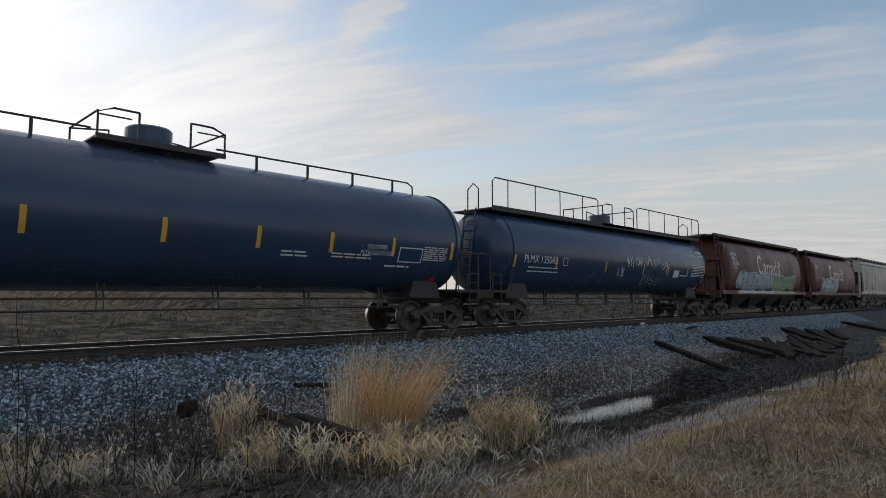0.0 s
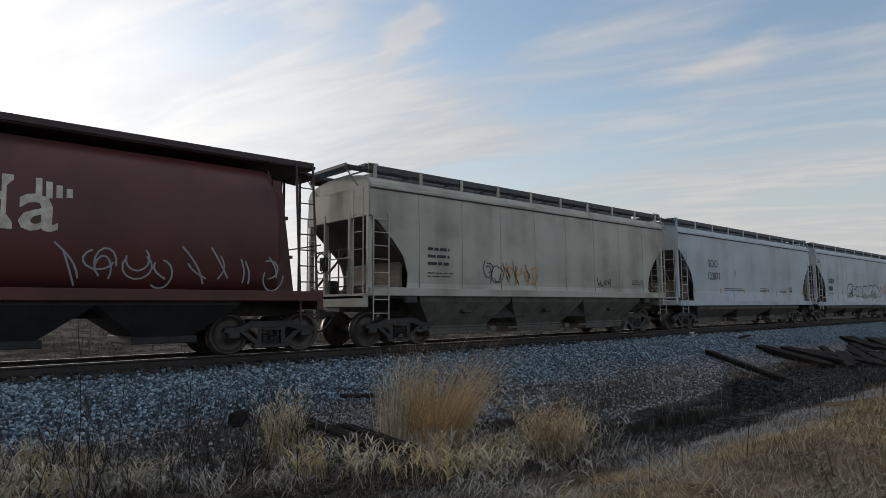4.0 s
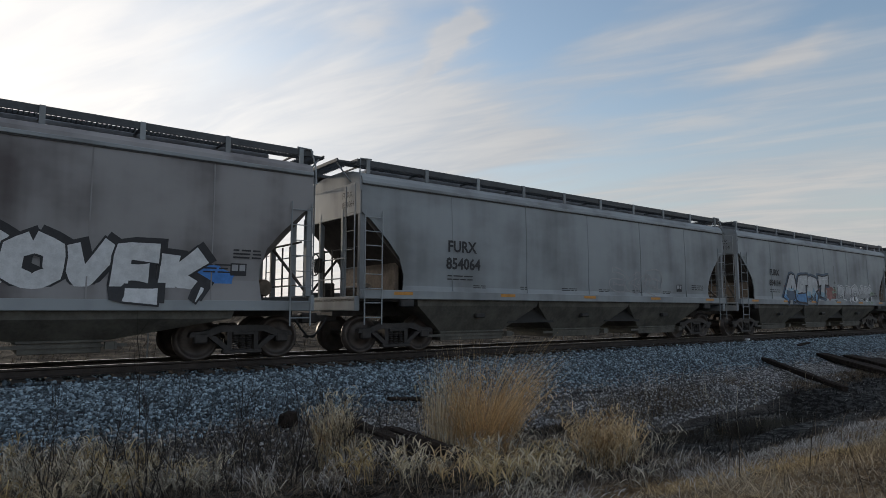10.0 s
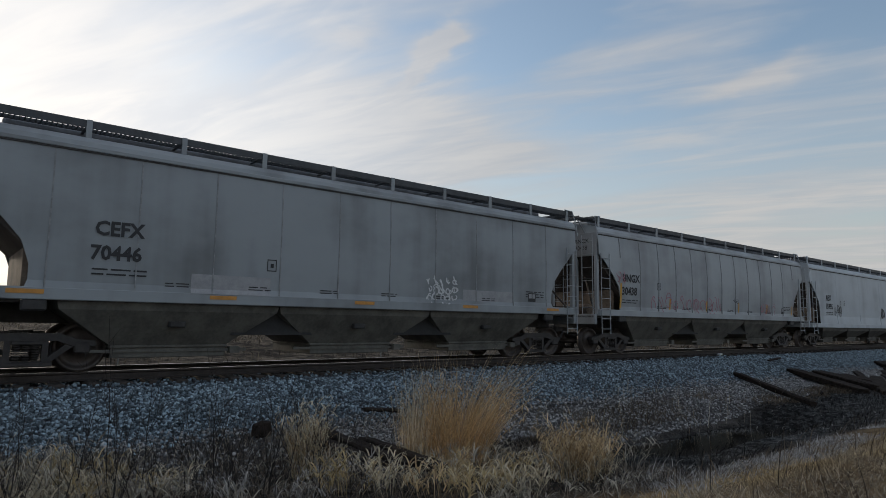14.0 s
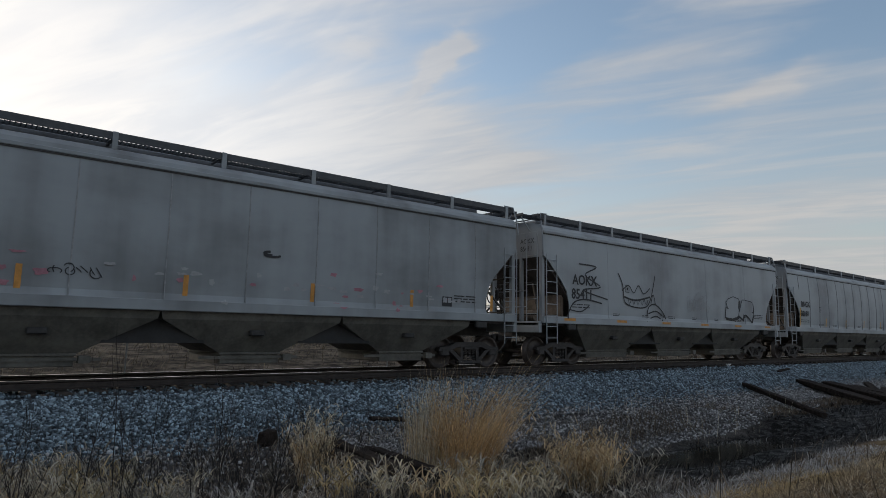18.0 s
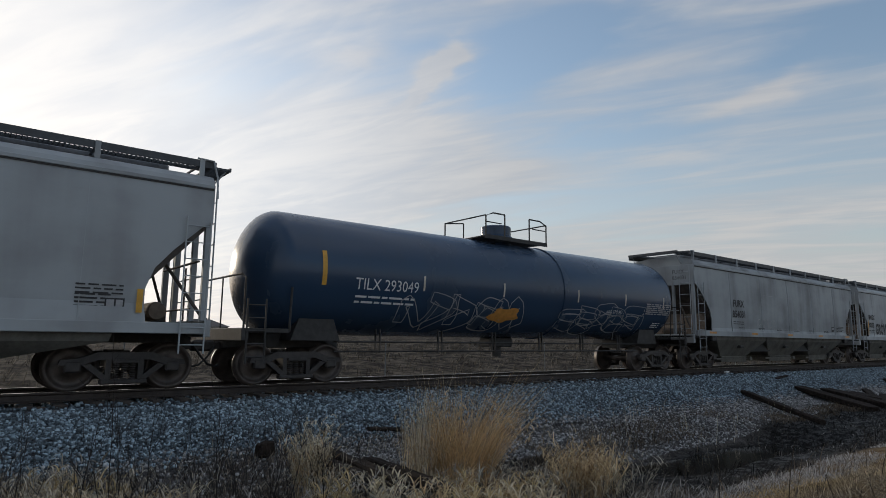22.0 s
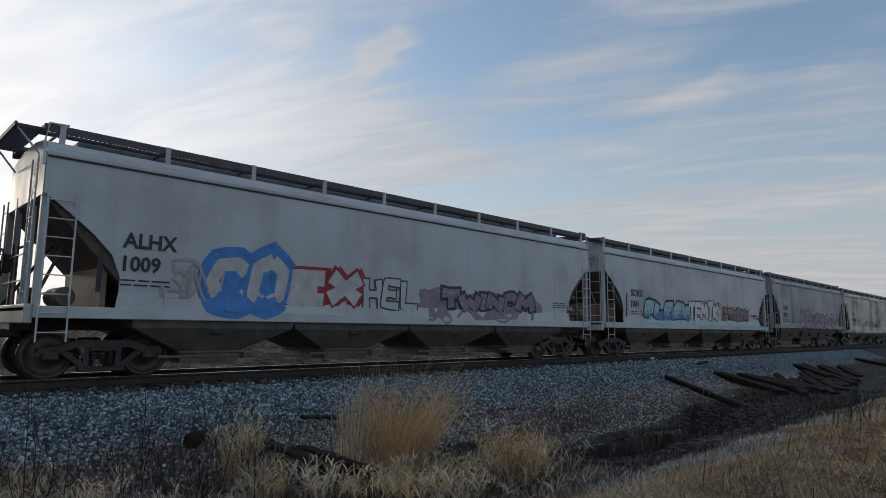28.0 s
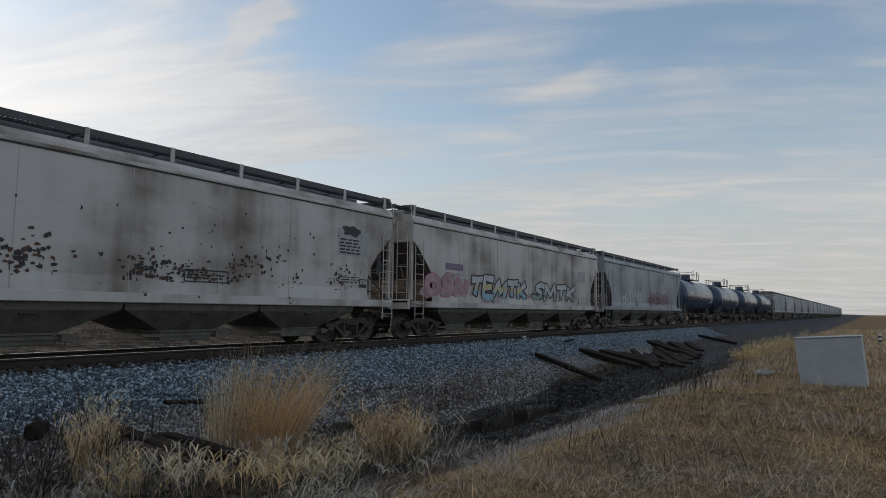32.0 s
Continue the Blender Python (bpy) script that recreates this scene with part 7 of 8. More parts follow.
# ---- plants ----
def blades(xs, ys, zs, length, wid, lean, azim, droop, rng, seg=6, hook=3.0, wind=None, hang=False):
    """Many curved grass blades as arrays: each leans along its own direction and bends over towards its tip."""
    n = len(xs)
    u = np.linspace(0, 1, seg + 1)[None, :]
    th = np.clip(lean[:, None] + droop[:, None] * u ** hook, -0.2, 2.9)
    ds = length[:, None] / seg
    step = (th[:, 1:] + th[:, :-1]) / 2
    out = np.concatenate([np.zeros((n, 1)), np.cumsum(np.sin(step) * ds, 1)], 1)
    up = np.concatenate([np.zeros((n, 1)), np.cumsum(np.cos(step) * ds, 1)], 1)
    ca, sa = np.cos(azim)[:, None], np.sin(azim)[:, None]
    px, py, pz = xs[:, None] + out * ca, ys[:, None] + out * sa, zs[:, None] + (up if hang else np.maximum(up, 0.008 + 0.02 * u))
    if wind is not None:
        px, py = px + wind[0] * up ** 2, py + wind[1] * up ** 2
    tw = rng.uniform(0, np.pi, n)[:, None]
    w = wid[:, None] * (1 - 0.35 * u - 0.6 * u ** 6)
    wx, wy = np.cos(tw) * w, np.sin(tw) * w
    a = np.stack([px - wx, py - wy, pz], -1)
    b = np.stack([px + wx, py + wy, pz], -1)
    co = np.stack([a, b], 2).reshape(-1, 3)
    k = (seg + 1) * 2
    f = np.array([[2 * i, 2 * i + 1, 2 * i + 3, 2 * i + 2] for i in range(seg)])
    faces = (f[None] + k * np.arange(n)[:, None, None]).reshape(-1, 4)
    return co, faces


def tuft(x, y, n, radius, height, mat, label, seed, lean=0.28, droop=0.7, width=0.005, hook=3.0, wind=None, low=0.5):
    """One clump of dry grass."""
    rng = np.random.RandomState(seed)
    r = radius * np.sqrt(rng.uniform(0, 1, n))
    a = rng.uniform(0, 2 * np.pi, n)
    bx, by = r * np.cos(a), r * np.sin(a)
    z = ground_z(x + bx, y + by) - float(ground_z(x, y)) - 0.02
    h = height * rng.uniform(low, 1.0, n)
    ln = lean * (0.35 + 0.65 * r / radius) * rng.uniform(0.3, 1.5, n)
    az = a + rng.normal(0, 0.7, n)
    dr = droop * rng.uniform(0.2, 1.35, n)
    co, f = blades(bx, by, z, h, width * rng.uniform(0.55, 1.4, n), ln, az, dr, rng, 6, hook, wind)
    ob = array_object("grass_tuft", co, f, mat, label, "grass tuft", "")
    tagged(ob, group="grass tufts by the ditch")
    ob.matrix_basis = pose(x, y, float(ground_z(x, y)))
    return ob


def grass_field(name, n, xr, yr, height, mat, label, seed, width=0.004, lean=0.9, droop=0.9, power=1.0, patch=0.0, hook=1.6, dry=False, spin=0.9):
    rng = np.random.RandomState(seed)
    xs = xr[0] + (xr[1] - xr[0]) * rng.uniform(0, 1, n) ** power
    ys = rng.uniform(yr[0], yr[1], n)
    if patch:
        keep = smooth_noise(xs, ys, 1.3, seed) + 0.5 * smooth_noise(xs, ys, 4.0, seed + 1) > patch * rng.uniform(0.2, 1.6, n) - 0.5
        xs, ys = xs[keep], ys[keep]
    if name == "weedy_litter":
        keep = (np.abs(xs - 5.25 - (ys + 6.1) * 0.14) > 0.62) | (ys > -4.6) | (ys < -7.7)
        xs, ys = xs[keep], ys[keep]
    if name == "bank_grass":
        ys = np.where((xs > 9.5) & (xs < 19), ys + 0.9, ys)
    if dry:
        keep = (xs < 10.2) | (xs > 16.0) | (np.abs(ys + 7.0 + 0.03 * (xs - 13.2)) > 0.40 + 0.25 * smooth_noise(xs, ys, 2.6, 9)) | (rng.uniform(0, 1, len(xs)) < 0.10)
        xs, ys = xs[keep], ys[keep]
    n = len(xs)
    h = height * rng.uniform(0.4, 1.3, n) * (1 + 0.35 * smooth_noise(xs, ys, 1.8, seed + 2))
    size = 1 + np.clip((xs - 12) / 25, 0, 2.0)
    # blades of one spot lie much the same way
    az = 2.2 * smooth_noise(xs, ys, 1.6, seed + 5) + rng.normal(0, spin, n)
    co, f = blades(xs, ys, ground_z(xs, ys) - 0.01, np.abs(h), width * size * rng.uniform(0.6, 1.4, n), lean * rng.uniform(0.1, 1.4, n), az, droop * rng.uniform(0, 1.3, n), rng, 4, hook)
    return array_object(name, co, f, mat, label, "grass")


def leafy(x, y, n, radius, height, mat, label, seed, lean=0.22, leaves=4, leaf=(0.14, 0.34), width=0.0075, wind=None, low=0.45, first=0.3):
    """A clump of dry grass whose stalks carry curled, hanging leaves."""
    rng = np.random.RandomState(seed)
    r = radius * np.sqrt(rng.uniform(0, 1, n))
    a = rng.uniform(0, 2 * np.pi, n)
    bx, by = r * np.cos(a), r * np.sin(a)
    z = ground_z(x + bx, y + by) - float(ground_z(x, y)) - 0.02
    h = height * rng.uniform(low, 1.0, n)
    ln = lean * (0.3 + 0.7 * r / radius) * rng.uniform(0.3, 1.5, n)
    az = a + rng.normal(0, 0.6, n)
    dr = rng.uniform(0.1, 0.7, n)
    co, f = blades(bx, by, z, h, 0.0026 * rng.uniform(0.7, 1.4, n), ln, az, dr, rng, 6, 2.0, wind)
    k = rng.randint(0, n, n * leaves)
    u = rng.uniform(first, 0.97, n * leaves)
    # the place on each stalk from which the leaf grows
    th = ln[k] + dr[k] * u ** 2 * 0.4
    up, out = h[k] * u * np.cos(th), h[k] * u * np.sin(th)
    lx, ly, lz = bx[k] + out * np.cos(az[k]), by[k] + out * np.sin(az[k]), z[k] + up
    if wind is not None:
        lx, ly = lx + wind[0] * up ** 2, ly + wind[1] * up ** 2
    m = len(k)
    size = rng.uniform(leaf[0], leaf[1], m) * (1.15 - 0.5 * u)
    c2, f2 = blades(lx, ly, lz, size, 1.35 * width * rng.uniform(0.5, 1.35, m), rng.uniform(0.15, 0.9, m), rng.uniform(0, 2 * np.pi, m), rng.uniform(1.0, 2.7, m), rng, 6, rng.choice([1.2, 1.8, 2.6]), None, True)
    ob = array_object("grass_tuft", np.concatenate([co, c2]), np.concatenate([f, f2 + len(co)]), mat, label, "grass tuft", "")
    tagged(ob, group="grass tufts by the ditch")
    ob.matrix_basis = pose(x, y, float(ground_z(x, y)))
    return ob


def weed(x, y, height, seed, thick=0.0055, spread=0.3):
    """A dead dark stalk with forked thin twigs, in one piece."""
    rng = random.Random(seed)
    m = Mesh()
    lean = (rng.uniform(-spread, spread), rng.uniform(-spread, spread))
    pts = [(lean[0] * (k / 6) ** 1.2 * height + rng.uniform(-.012, .012), lean[1] * (k / 6) ** 1.2 * height + rng.uniform(-.012, .012), height * k / 6 - 0.02) for k in range(7)]
    m.tube(pts, [thick * (1 - 0.12 * k) for k in range(7)], 5)
    for i in range(rng.randint(4, 8)):
        p = pts[rng.randint(1, 5)]
        a, l = rng.uniform(0, 6.28), height * rng.uniform(0.12, 0.34)
        q = (p[0] + math.cos(a) * l * .40, p[1] + math.sin(a) * l * .40, p[2] + l * .55)
        e = (p[0] + math.cos(a) * l * .55, p[1] + math.sin(a) * l * .55, p[2] + l * 1.2)
        m.tube([p, q, e], [thick * .55, thick * .4, thick * .22], 4)
        g = (q[0] + math.cos(a + 1) * l * .3, q[1] + math.sin(a + 1) * l * .3, q[2] + l * .35)
        m.tube([q, g], [thick * .35, thick * .2], 4)
    return solid("dead_weed", m, "weed", "thin dark dead weed stalk among dry grass", "weed", "dead weeds", at=pose(x, y, float(ground_z(x, y))), tidy=False)


def build_plants():
    right = (0.17, -0.13)
    # the large clump: upright pale stalks on one side, a dense orange mass that leans over, bleached leaves at its foot
    tuft(6.05, -6.65, 140, 0.32, 1.74, "straw_pale", "tall upright straw stalks at the side of a grass clump", 1, 0.12, 0.35, 0.0034, 2.4, (0.04, -0.03), 0.55)
    leafy(6.05, -6.75, 110, 0.36, 1.40, "straw_mid", "tall upright straw stalks at the side of a grass clump", 31, 0.14, 3, (0.10, 0.26), 0.0042, (0.05, -0.03))
    leafy(6.66, -6.92, 280, 0.44, 1.55, "straw", "large orange-tan clump of tall dry grass", 2, 0.42, 4, (0.12, 0.32), 0.0042, right, 0.4, 0.35)
    tuft(6.62, -6.9, 300, 0.42, 1.80, "straw", "large orange-tan clump of tall dry grass", 33, 0.36, 0.7, 0.0042, 1.8, right, 0.35)
    tuft(6.66, -6.9, 210, 0.42, 2.02, "straw_mid", "pale seed stalks fanning out of a grass clump", 6, 0.42, 0.35, 0.0031, 2.0, (0.07, -0.05), 0.5)
    leafy(6.40, -7.45, 14, 0.42, 0.50, "bleached", "drooping bleached leaves at the foot of a grass clump", 7, 0.6, 6, (0.2, 0.42), 0.007)
    leafy(6.95, -7.55, 8, 0.40, 0.40, "bleached", "drooping bleached leaves at the foot of a grass clump", 34, 0.6, 6, (0.2, 0.4), 0.0065)
    # the upright leafy clump beside the old sleepers
    leafy(4.13, -6.55, 80, 0.19, 1.26, "straw_pale", "upright clump of bleached grass with curled tips", 3, 0.16, 6, (0.10, 0.28), 0.0058, (0.05, -0.02), 0.5, 0.45)
    leafy(4.18, -6.60, 50, 0.20, 0.96, "straw_mid", "upright clump of bleached grass with curled tips", 35, 0.2, 4, (0.12, 0.3), 0.005)
    leafy(4.30, -6.78, 26, 0.28, 0.62, "bleached", "drooping bleached leaves at the foot of a grass clump", 8, 0.5, 6, (0.2, 0.4), 0.006)
    # rounded clump beside the ditch
    leafy(6.78, -9.05, 85, 0.28, 0.96, "straw_mid", "rounded clump of tan curled grass beside the ditch", 4, 0.32, 6, (0.12, 0.30), 0.0052, None, 0.5, 0.4)
    leafy(7.20, -8.98, 80, 0.30, 0.90, "straw_mid", "rounded clump of tan curled grass beside the ditch", 5, 0.36, 6, (0.12, 0.30), 0.0052, None, 0.5, 0.4)
    leafy(6.95, -9.1, 40, 0.36, 0.66, "straw_pale", "bleached curled grass beside the ditch", 36, 0.4, 6, (0.12, 0.3), 0.0055)
    leafy(6.35, -9.0, 9, 0.30, 0.50, "bleached", "bleached drooping grass beside the ditch", 9, 0.5, 6, (0.15, 0.34), 0.006)
    leafy(8.05, -8.95, 26, 0.30, 0.62, "bleached", "thin bleached grass leaning over the ditch edge", 37, 0.5, 4, (0.14, 0.3), 0.005, (0.2, 0.0))
    # pale drooping tufts on the near bank
    spots = [(3.80, -8.25, .24, .62), (4.12, -8.70, .24, .60), (4.50, -9.05, .26, .66), (4.80, -9.30, .26, .60), (5.0, -8.95, .26, .58), (5.45, -8.75, .26, .52), (5.75, -9.0, .28, .50), (5.35, -9.5, .28, .52)]
    for i, (x, y, r, h) in enumerate(spots):
        leafy(x, y, 22, r, h, ("straw_cream", "straw_pale", "straw_mid")[i % 3], "low curled tuft of bleached grass on the ditch bank", 20 + i, 0.45, 6, (0.14, 0.32), 0.0064, None, 0.4, 0.4)
    rng = random.Random(8)
    # grey-bleached tufts in front, with dark litter between
    for i in range(8):
        x, y = rng.uniform(4.4, 8.4), rng.uniform(-10.5, -9.4)
        leafy(x, y, 9, rng.uniform(.16, .28), rng.uniform(.2, .38), "bleached", "low grey bleached grass tuft on the ditch bank", 130 + i, 0.7, 4, (0.14, 0.3), 0.006)
    for i in range(6):
        x, y = rng.uniform(5.2, 7.6), rng.uniform(-8.6, -7.6)
        leafy(x, y, 10, rng.uniform(.12, .22), rng.uniform(.24, .44), "bleached", "thin grey grass tuft under a large clump", 160 + i, 0.6, 4, (0.14, 0.3), 0.0055)
    # feathery pale bank below the ballast
    for i in range(34):
        x = rng.uniform(0.25, 2.5)
        y = -4.2 - 2.3 * rng.random() - 0.35 * x
        leafy(x, y, rng.randint(9, 20), rng.uniform(.14, .26), rng.uniform(.36, .72), ("bleached", "straw_cream", "bleached", "straw_pale")[i % 4], "pale curled grass tuft below the ballast", 50 + i, 0.4, 5, (0.16, 0.36), 0.0062, None, 0.4, 0.3)
    for i in range(24):
        x = rng.uniform(2.3, 4.7)
        leafy(x, rng.uniform(-8.6, -5.0), 7, rng.uniform(.12, .24), rng.uniform(.22, .48), "frost" if i % 3 else "bleached", "thin grey grass tuft among dark weeds", 90 + i, 0.5, 5, (0.12, 0.28), 0.005)
    for i in range(80):
        x = 0.7 + 3.8 * rng.random() ** 1.2
        weed(x, -8.4 + rng.random() * 2.6 + (0.9 if x < 2.2 else 0), rng.uniform(0.4, 1.2), 300 + i)
    for x, y, h in ((1.75, -6.3, 1.9), (2.05, -6.6, 1.5), (1.5, -5.9, 1.5), (2.75, -7.0, 1.6), (3.3, -7.3, 1.35)):
        weed(x, y, h, 700 + int(x * 100), 0.008, 0.22)
    for i in range(34):
        weed(14.4 + rng.gauss(0, 0.7), -11.5 + rng.gauss(0, 0.35), rng.uniform(0.4, 0.8), 400 + i, 0.005)
    for i, (x, y, r, h) in enumerate(((26.8, -10.7, .5, .8), (28.2, -10.9, .6, .9), (30.5, -11.0, .6, .9), (33.5, -11.3, .7, .9), (24.6, -10.9, .4, .7), (36.5, -11.3, .7, .9))):
        leafy(x, y, 90, r, h, "straw_cream", "pale bushy clump of dry grass at the ditch edge", 210 + i, 0.4, 4, (0.2, 0.4), 0.009)
    # matted fields
    grass_field("verge_grass", 52000, (2.4, 9.5), (-16.6, -10.6), 0.13, "verge", "matted short golden-tan grass on the verge", 100, 0.0034, 1.5, 1.6, 1.1, 0.0, 1.4, spin=2.0)
    grass_field("verge_grass", 24000, (9.5, 20.0), (-16.6, -11.1), 0.16, "verge", "matted short golden-tan grass on the verge", 120, 0.0044, 1.3, 1.4, 1.2, 0.0, 1.4, spin=2.0)
    grass_field("verge_stalks", 3600, (2.6, 22.0), (-16.6, -10.9), 0.30, "straw_mid", "longer bleached stalks lying over the verge grass", 110, 0.003, 1.0, 2.2, 1.35, 0.4, 1.4)
    grass_field("verge_stalks", 260, (6.0, 22.0), (-13.5, -10.7), 0.50, "bank", "single brown seed stalks above the verge grass", 115, 0.0035, 0.25, 0.5, 1.2)
    grass_field("verge_grass", 20000, (20.0, 75.0), (-19.0, -10.6), 0.24, "verge", "golden-tan grass on the far verge", 101, 0.005, 0.8, 0.9, 1.5)
    grass_field("frosted_grass", 13000, (9.0, 30.0), (-11.25, -9.9), 0.08, "frost", "grey bleached grass along the ditch edge", 102, 0.006, 1.6, 0.6, 1.4, 0.4)
    grass_field("frosted_grass", 3200, (3.6, 9.0), (-11.0, -9.3), 0.17, "frost", "grey bleached grass matted on the near bank", 112, 0.0045, 1.2, 1.9, 1.0, 0.2, 1.4)
    grass_field("frosted_grass", 4200, (7.8, 13.0), (-11.1, -10.0), 0.10, "frost", "grey bleached grass lying on the ditch edge", 114, 0.0045, 1.6, 0.6, 1.0, 0.3, 1.4)
    grass_field("ditch_reeds", 17000, (7.0, 28.0), (-10.1, -6.2), 0.15, "reed", "flattened dark reeds in the wet ditch", 103, 0.007, 1.7, 0.5, 1.4, 0.25, 1.6, True)
    grass_field("wet_litter", 1500, (7.6, 26.0), (-10.1, -6.6), 0.13, "frost", "pale broken stalks on the wet ditch mud", 113, 0.0038, 1.8, 0.3, 1.4, 0.5, 1.6, True)
    grass_field("bank_grass", 11000, (8.0, 26.0), (-6.7, -5.5), 0.20, "bank", "brown grass along the foot of the ballast", 104, 0.0045, 0.8, 1.5, 1.3, 0.1)
    grass_field("sparse_grass", 2600, (0.3, 16.0), (-6.2, -4.4), 0.15, "frost", "sparse dry grass in old gravel", 105, 0.004, 0.8, 1.6, 1.0, 0.6)
    grass_field("shoulder_stalks", 190, (0.5, 20.0), (-6.6, -3.6), 0.60, "straw_pale", "single dry stalks in the gravel", 106, 0.003, 0.2, 0.6, 1.2)
    grass_field("weedy_litter", 30000, (0.0, 8.6), (-10.4, -3.9), 0.18, "litter", "brown dead litter under the weeds", 107, 0.0048, 1.2, 1.9, 1.0, 0.0, 1.4, spin=2.0)
    grass_field("pasture_grass", 15000, (-4.0, 80.0), (4.2, 26.0), 0.32, "far_grass", "pale dry pasture grass behind the track", 108, 0.014, 0.6, 0.7, 1.2, 0.3)


MAT["bleached"] = blade_mat("grey_white_curled_grass", (0.11, 0.088, 0.066), (0.80, 0.73, 0.60), 0.35, 1.1)
MAT["straw_cream"] = blade_mat("cream_curled_grass", (0.16, 0.105, 0.05), (0.84, 0.66, 0.36), 0.4, 0.9)
MAT["straw_mid"] = blade_mat("tan_drooping_grass", (0.22, 0.13, 0.06), (0.92, 0.72, 0.44), 0.4, 1.2)
MAT["frost"] = blade_mat("grey_bleached_grass", (0.09, 0.076, 0.066), (0.76, 0.72, 0.68), 0.3, 1.2)
MAT["reed"] = blade_mat("dark_wet_reed", (0.004, 0.0036, 0.0032), (0.085, 0.074, 0.064), 0.1, 3.0)
MAT["bank"] = blade_mat("brown_bank_grass", (0.03, 0.022, 0.015), (0.24, 0.185, 0.13), 0.3, 1.4)
MAT["litter"] = blade_mat("brown_dead_litter", (0.018, 0.013, 0.010), (0.42, 0.34, 0.26), 0.25, 2.2)
build_plants()


# ---- timber, stones and small things ----
def old_tie(a, b, w, h, seed, label, roll=0.0):
    """A worn squared timber from a to b (x and y of its ends), lying on the ground."""
    rng = random.Random(seed)
    za, zb = float(ground_z(*a)) + h * 0.42, float(ground_z(*b)) + h * 0.42
    A, B = Vector((a[0], a[1], za)), Vector((b[0], b[1], zb))
    L = (B - A).length
    sec = []
    for i in range(9):
        x = L * i / 8
        k = 0.9 + 0.1 * rng.random() if 0 < i < 8 else 0.8
        c = 0.02 + 0.02 * rng.random()
        ww, hh = w / 2 * k, h / 2 * k
        sec.append([(x + rng.uniform(-.02, .02), y + rng.uniform(-.008, .008), z + rng.uniform(-.008, .008)) for y, z in ((-ww + c, -hh), (ww - c, -hh), (ww, -hh + c), (ww, hh - c), (ww - c, hh), (ww * .1, hh * (0.86 + .1 * rng.random())), (-ww + c, hh), (-ww, hh - c), (-ww, -hh + c))])
    d = (B - A).normalized()
    m = d.to_track_quat("X", "Z").to_matrix().to_4x4()
    return solid("old_sleeper", Mesh().loft(sec), "oldtie", label, "timber", "discarded sleepers", at=Matrix.Translation(A) @ m @ pose(0, 0, 0, roll))


def rock(x, y, r, seed, name="stone", mat="stone", label="rounded pale field stone in dry grass", flat=0.62):
    bm = bmesh.new()
    bmesh.ops.create_icosphere(bm, subdivisions=3, radius=1.0)
    off = Vector((seed * 3.1, seed * 1.7, 0))
    for v in bm.verts:
        k = 1 + 0.28 * noise.noise(v.co * 1.2 + off) + 0.10 * noise.noise(v.co * 3.4 + off)
        v.co = Vector((v.co.x * 1.25, v.co.y * 0.9, v.co.z * flat)) * k * r
    me = bpy.data.meshes.new(name)
    bm.to_mesh(me)
    bm.free()
    me.shade_smooth()
    me.materials.append(MAT[mat])
    ob = new(name, me)
    ob.matrix_basis = pose(x, y, float(ground_z(x, y)) + r * flat * 0.45, 0, 0, seed * 40)
    return tagged(ob, label, "stone", "stones on the verge")


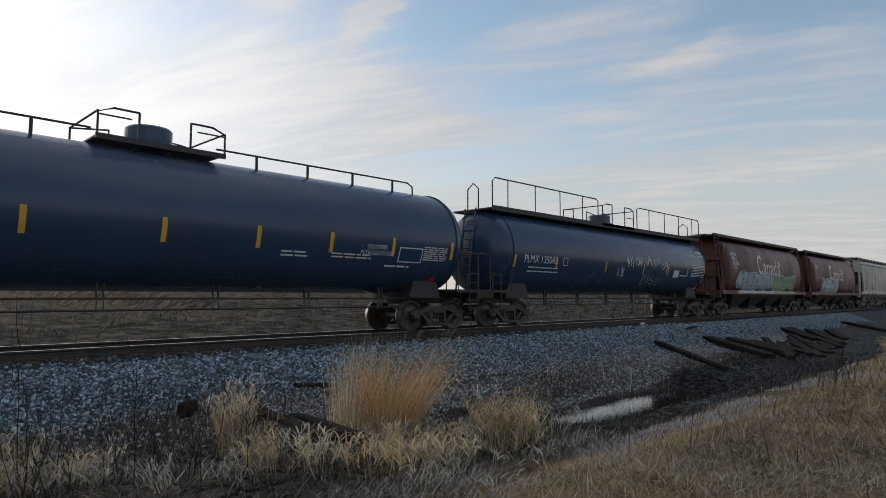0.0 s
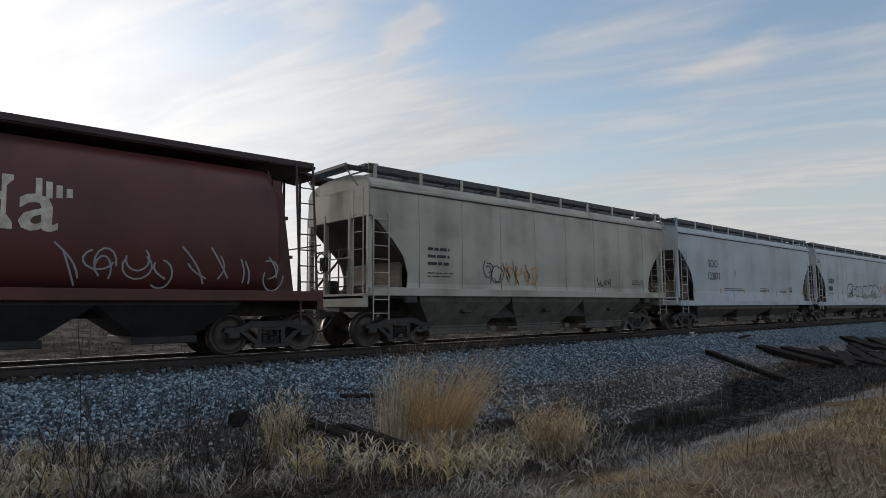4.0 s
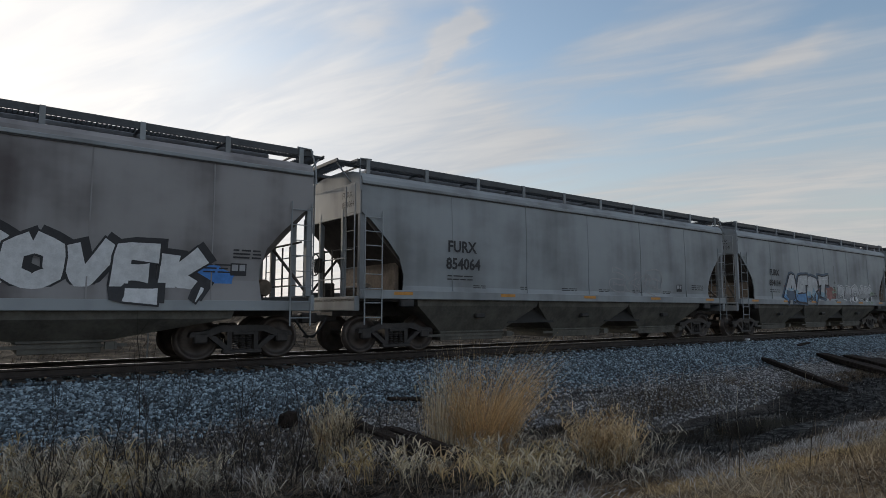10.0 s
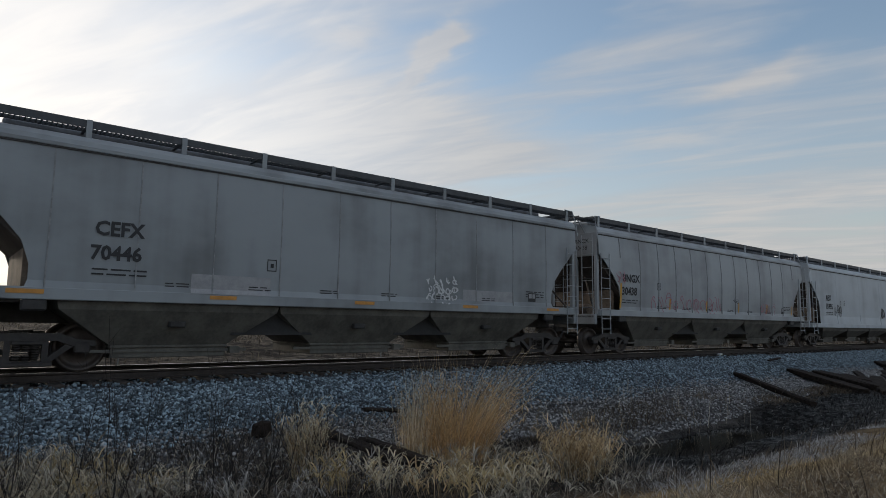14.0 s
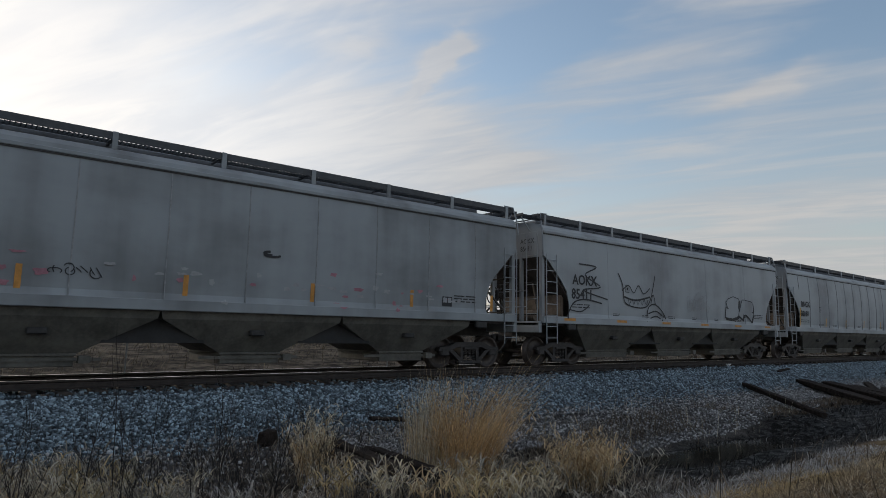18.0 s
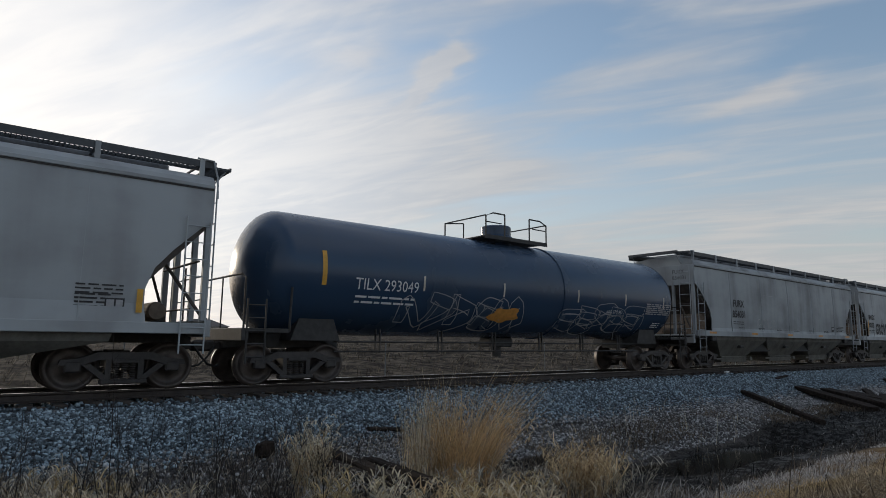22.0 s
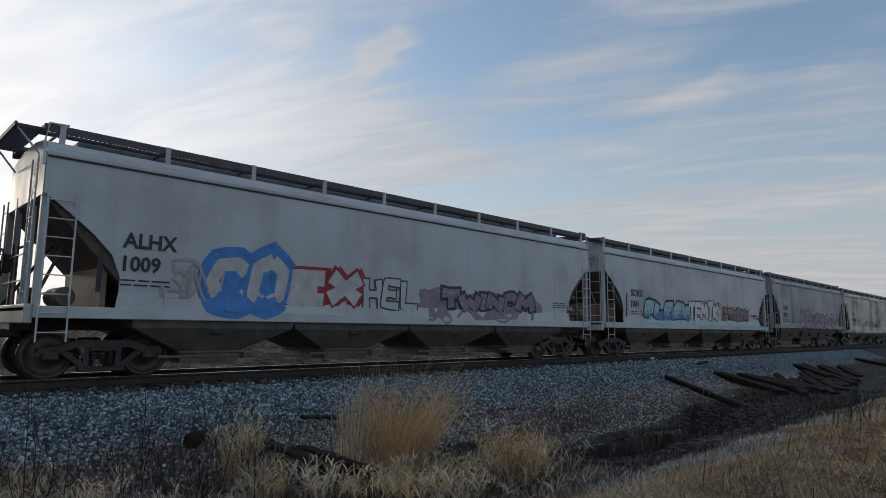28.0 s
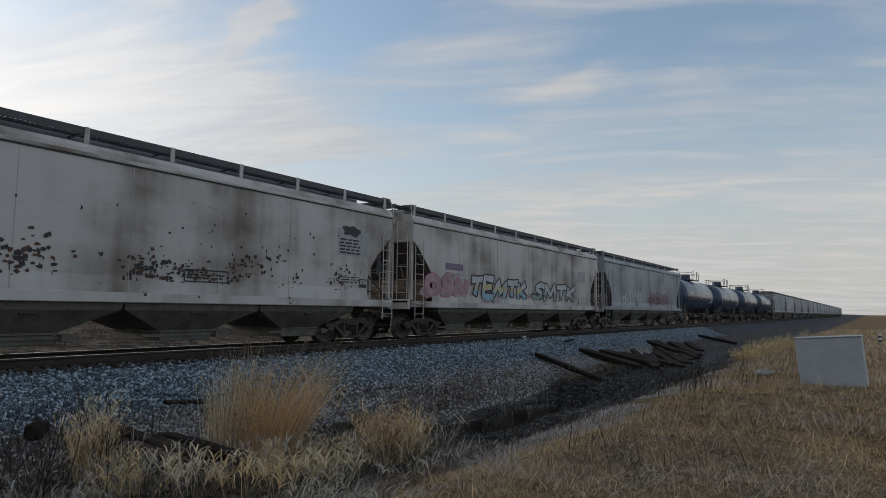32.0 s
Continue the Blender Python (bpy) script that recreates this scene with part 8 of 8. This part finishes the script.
def build_small():
    old_tie((23.1, -3.45), (19.6, -7.35), 0.20, 0.17, 1, "dark discarded timber sleeper sliding into the ditch")
    old_tie((27.6, -3.6), (24.9, -7.0), 0.50, 0.20, 2, "thick dark discarded timber at the ballast foot")
    old_tie((29.0, -4.7), (26.0, -7.3), 0.40, 0.22, 3, "dark discarded timber at the ballast foot")
    old_tie((33.2, -5.6), (26.6, -7.8), 0.22, 0.16, 4, "rotten discarded timber at the ballast foot")
    old_tie((38.6, -3.5), (34.6, -6.1), 0.40, 0.22, 5, "dark discarded timber at the ballast foot")
    old_tie((38.0, -5.0), (31.4, -7.8), 0.30, 0.18, 6, "dark discarded timber at the ballast foot")
    old_tie((52.1, -3.5), (49.0, -6.6), 0.30, 0.20, 7, "dark discarded timber at the ballast foot")
    old_tie((27.6, -2.7), (29.2, -2.5), 0.16, 0.10, 8, "short dark board on the ballast")
    old_tie((20.8, -5.6), (18.7, -6.4), 0.07, 0.06, 9, "thin dark stick in the ditch edge")
    old_tie((5.5, -4.4), (5.05, -7.7), 0.24, 0.20, 10, "rotten dark sleeper lying towards the ditch")
    old_tie((5.15, -4.7), (4.75, -7.6), 0.22, 0.20, 11, "rotten dark sleeper lying beside another")
    old_tie((5.95, -5.2), (5.5, -7.9), 0.20, 0.18, 12, "rotten dark sleeper half sunk in soil")
    old_tie((7.0, -3.55), (7.75, -3.72), 0.26, 0.08, 13, "short brown board on the ballast foot")
    old_tie((4.42, -4.2), (4.72, -4.08), 0.2, 0.26, 14, "dark timber stump end above the gravel")
    rock(18.6, -12.2, 0.24, 1, flat=0.45, label="low grey field stone sunk in dry grass")
    heap = [((35.8, -4.5), (29.6, -6.9), .34), ((32.8, -4.3), (27.6, -6.5), .3), ((37.4, -4.2), (32.2, -6.3), .34), ((30.6, -4.2), (27.0, -6.1), .34), ((24.6, -5.5), (22.9, -6.4), .10),
            ((29.4, -3.9), (26.0, -7.5), .55), ((30.8, -4.3), (27.4, -7.9), .6), ((33.4, -5.2), (26.2, -8.3), .32), ((31.6, -5.4), (25.6, -7.4), .5), ((34.8, -5.4), (28.6, -8.0), .55),
            ((40.0, -3.4), (36.0, -5.6), .5), ((41.5, -4.0), (33.5, -7.4), .5), ((36.6, -5.8), (30.2, -7.7), .5), ((44.0, -4.4), (38.0, -6.6), .45), ((29.0, -6.2), (24.4, -7.8), .3)]
    for i, (a, b, w) in enumerate(heap):
        old_tie(a, b, w, 0.09 + 0.035 * (i % 3), 20 + i, "rotten dark timber in a heap at the ballast foot")
    # utility cabinet
    c = thing("utility_cabinet", "pale grey sheet metal utility cabinet on the verge", "cabinet", at=pose(16.35, -13.86, float(ground_z(16.1, -13.86)) - 0.02, 0, -4.0, -92))
    part("cabinet_body", Mesh().box(-0.62, 0.62, -0.35, 0.35, 0.0, 1.05, 0.015), "box", c)
    part("cabinet_lid", Mesh().box(-0.635, 0.635, -0.365, 0.36, 1.05, 1.075, 0.008), "box", c)
    part("door_seam", Mesh().box(-0.61, 0.61, -0.354, -0.345, 0.05, 0.058), "patch", c)
    part("cabinet_plinth", Mesh().box(-0.58, 0.58, -0.32, 0.32, -0.12, 0.0), "patch", c)
    # striped marker post far down the verge
    s = thing("marker_post", "short black and white striped marker post", "post", at=pose(41.5, -15.0, float(ground_z(41.5, -15.0))))
    for k in range(4):
        part("stripe", Mesh().lathe([(0.10 + 0.11 * k, 0.075), (0.21 + 0.11 * k, 0.075)], "z", 12), "pale" if k % 2 else "letter", s)
    part("post", Mesh().lathe([(-0.2, 0.05), (0.10, 0.05)], "z", 10), "post", s)
    # white block beside the rail
    solid("rail_marker", Mesh().box(-0.16, 0.16, -0.06, 0.06, 0.0, 0.14, 0.015), "pale", "small white plastic marker block beside the rail", "marker", at=pose(26.6, -1.12, -0.27, 0, 0, 8))
    # fence behind the track
    for i, x in enumerate((4.85, 15.1, 25.2, 35.6, 46.0)):
        f = solid("fence_post", Mesh().box(-0.025, 0.025, -0.004, 0.004, -0.3, 1.75, 0.0).box(-0.004, 0.004, -0.03, 0.004, -0.3, 1.75), "post", "thin steel fence post in dry pasture", "fence post", "fence posts",
                  at=pose(x, 8.0, float(ground_z(x, 8.0)), 0, 0, 20 + 7 * i), tidy=False)
    # houses far behind
    for x, y, w, d, eave, top, lab in ((53, 150, 11, 8, 2.0, 3.9, "low far house with a dark hipped roof"), (47, 186, 9, 8, 1.7, 3.1, "low far house with a dark roof beyond the pasture")):
        hz = float(ground_z(x, y))
        ho = thing("house", lab, "house", "far houses", at=pose(x, y, hz - 0.2))
        part("wall", Mesh().box(-w / 2, w / 2, -d / 2, d / 2, 0, eave + 0.2), "house_wall", ho)
        e = 0.5
        part("roof", Mesh().add([(-w / 2 - e, -d / 2 - e, eave + .2), (w / 2 + e, -d / 2 - e, eave + .2), (w / 2 + e, d / 2 + e, eave + .2), (-w / 2 - e, d / 2 + e, eave + .2), (-w / 5, 0, top + .2), (w / 5, 0, top + .2)],
                                [(0, 1, 5, 4), (1, 2, 5), (2, 3, 4, 5), (3, 0, 4), (3, 2, 1, 0)]), "roof_tile", ho)
        part("chimney", Mesh().box(w * 0.1, w * 0.1 + 0.5, 0.4, 0.9, eave + 1, top + 0.6), "roof_tile", ho)


build_small()


# ---- what moves ----
def motions():
    times = [i * 1.0 for i in range(33)]
    for car, place in CARS:
        walk(car, [(t, pose(place - run(t), 0, 0)) for t in times])
    # wheels roll while their car passes the camera
    for car, w, x, dx in WHEELSETS:
        place = next(p for c, p in CARS if c is car) + x
        fr = [i for i in range(0, 961) if -4 < place - run(i / 30.0) < 30]
        if not fr:
            continue
        rows = [(0.0, pose(dx, 0, WHEEL_R))] if fr[0] > 1 else []
        s0 = run(fr[0] / 30.0)
        for i in fr:
            a = -(run(i / 30.0) - s0) / WHEEL_R
            rows.append((i / 30.0, Matrix.Translation((dx, 0, WHEEL_R)) @ Matrix.Rotation(a, 4, "Y")))
        if fr[-1] < 960:
            rows.append((32.0, rows[-1][1]))
        walk(w, rows)


motions()
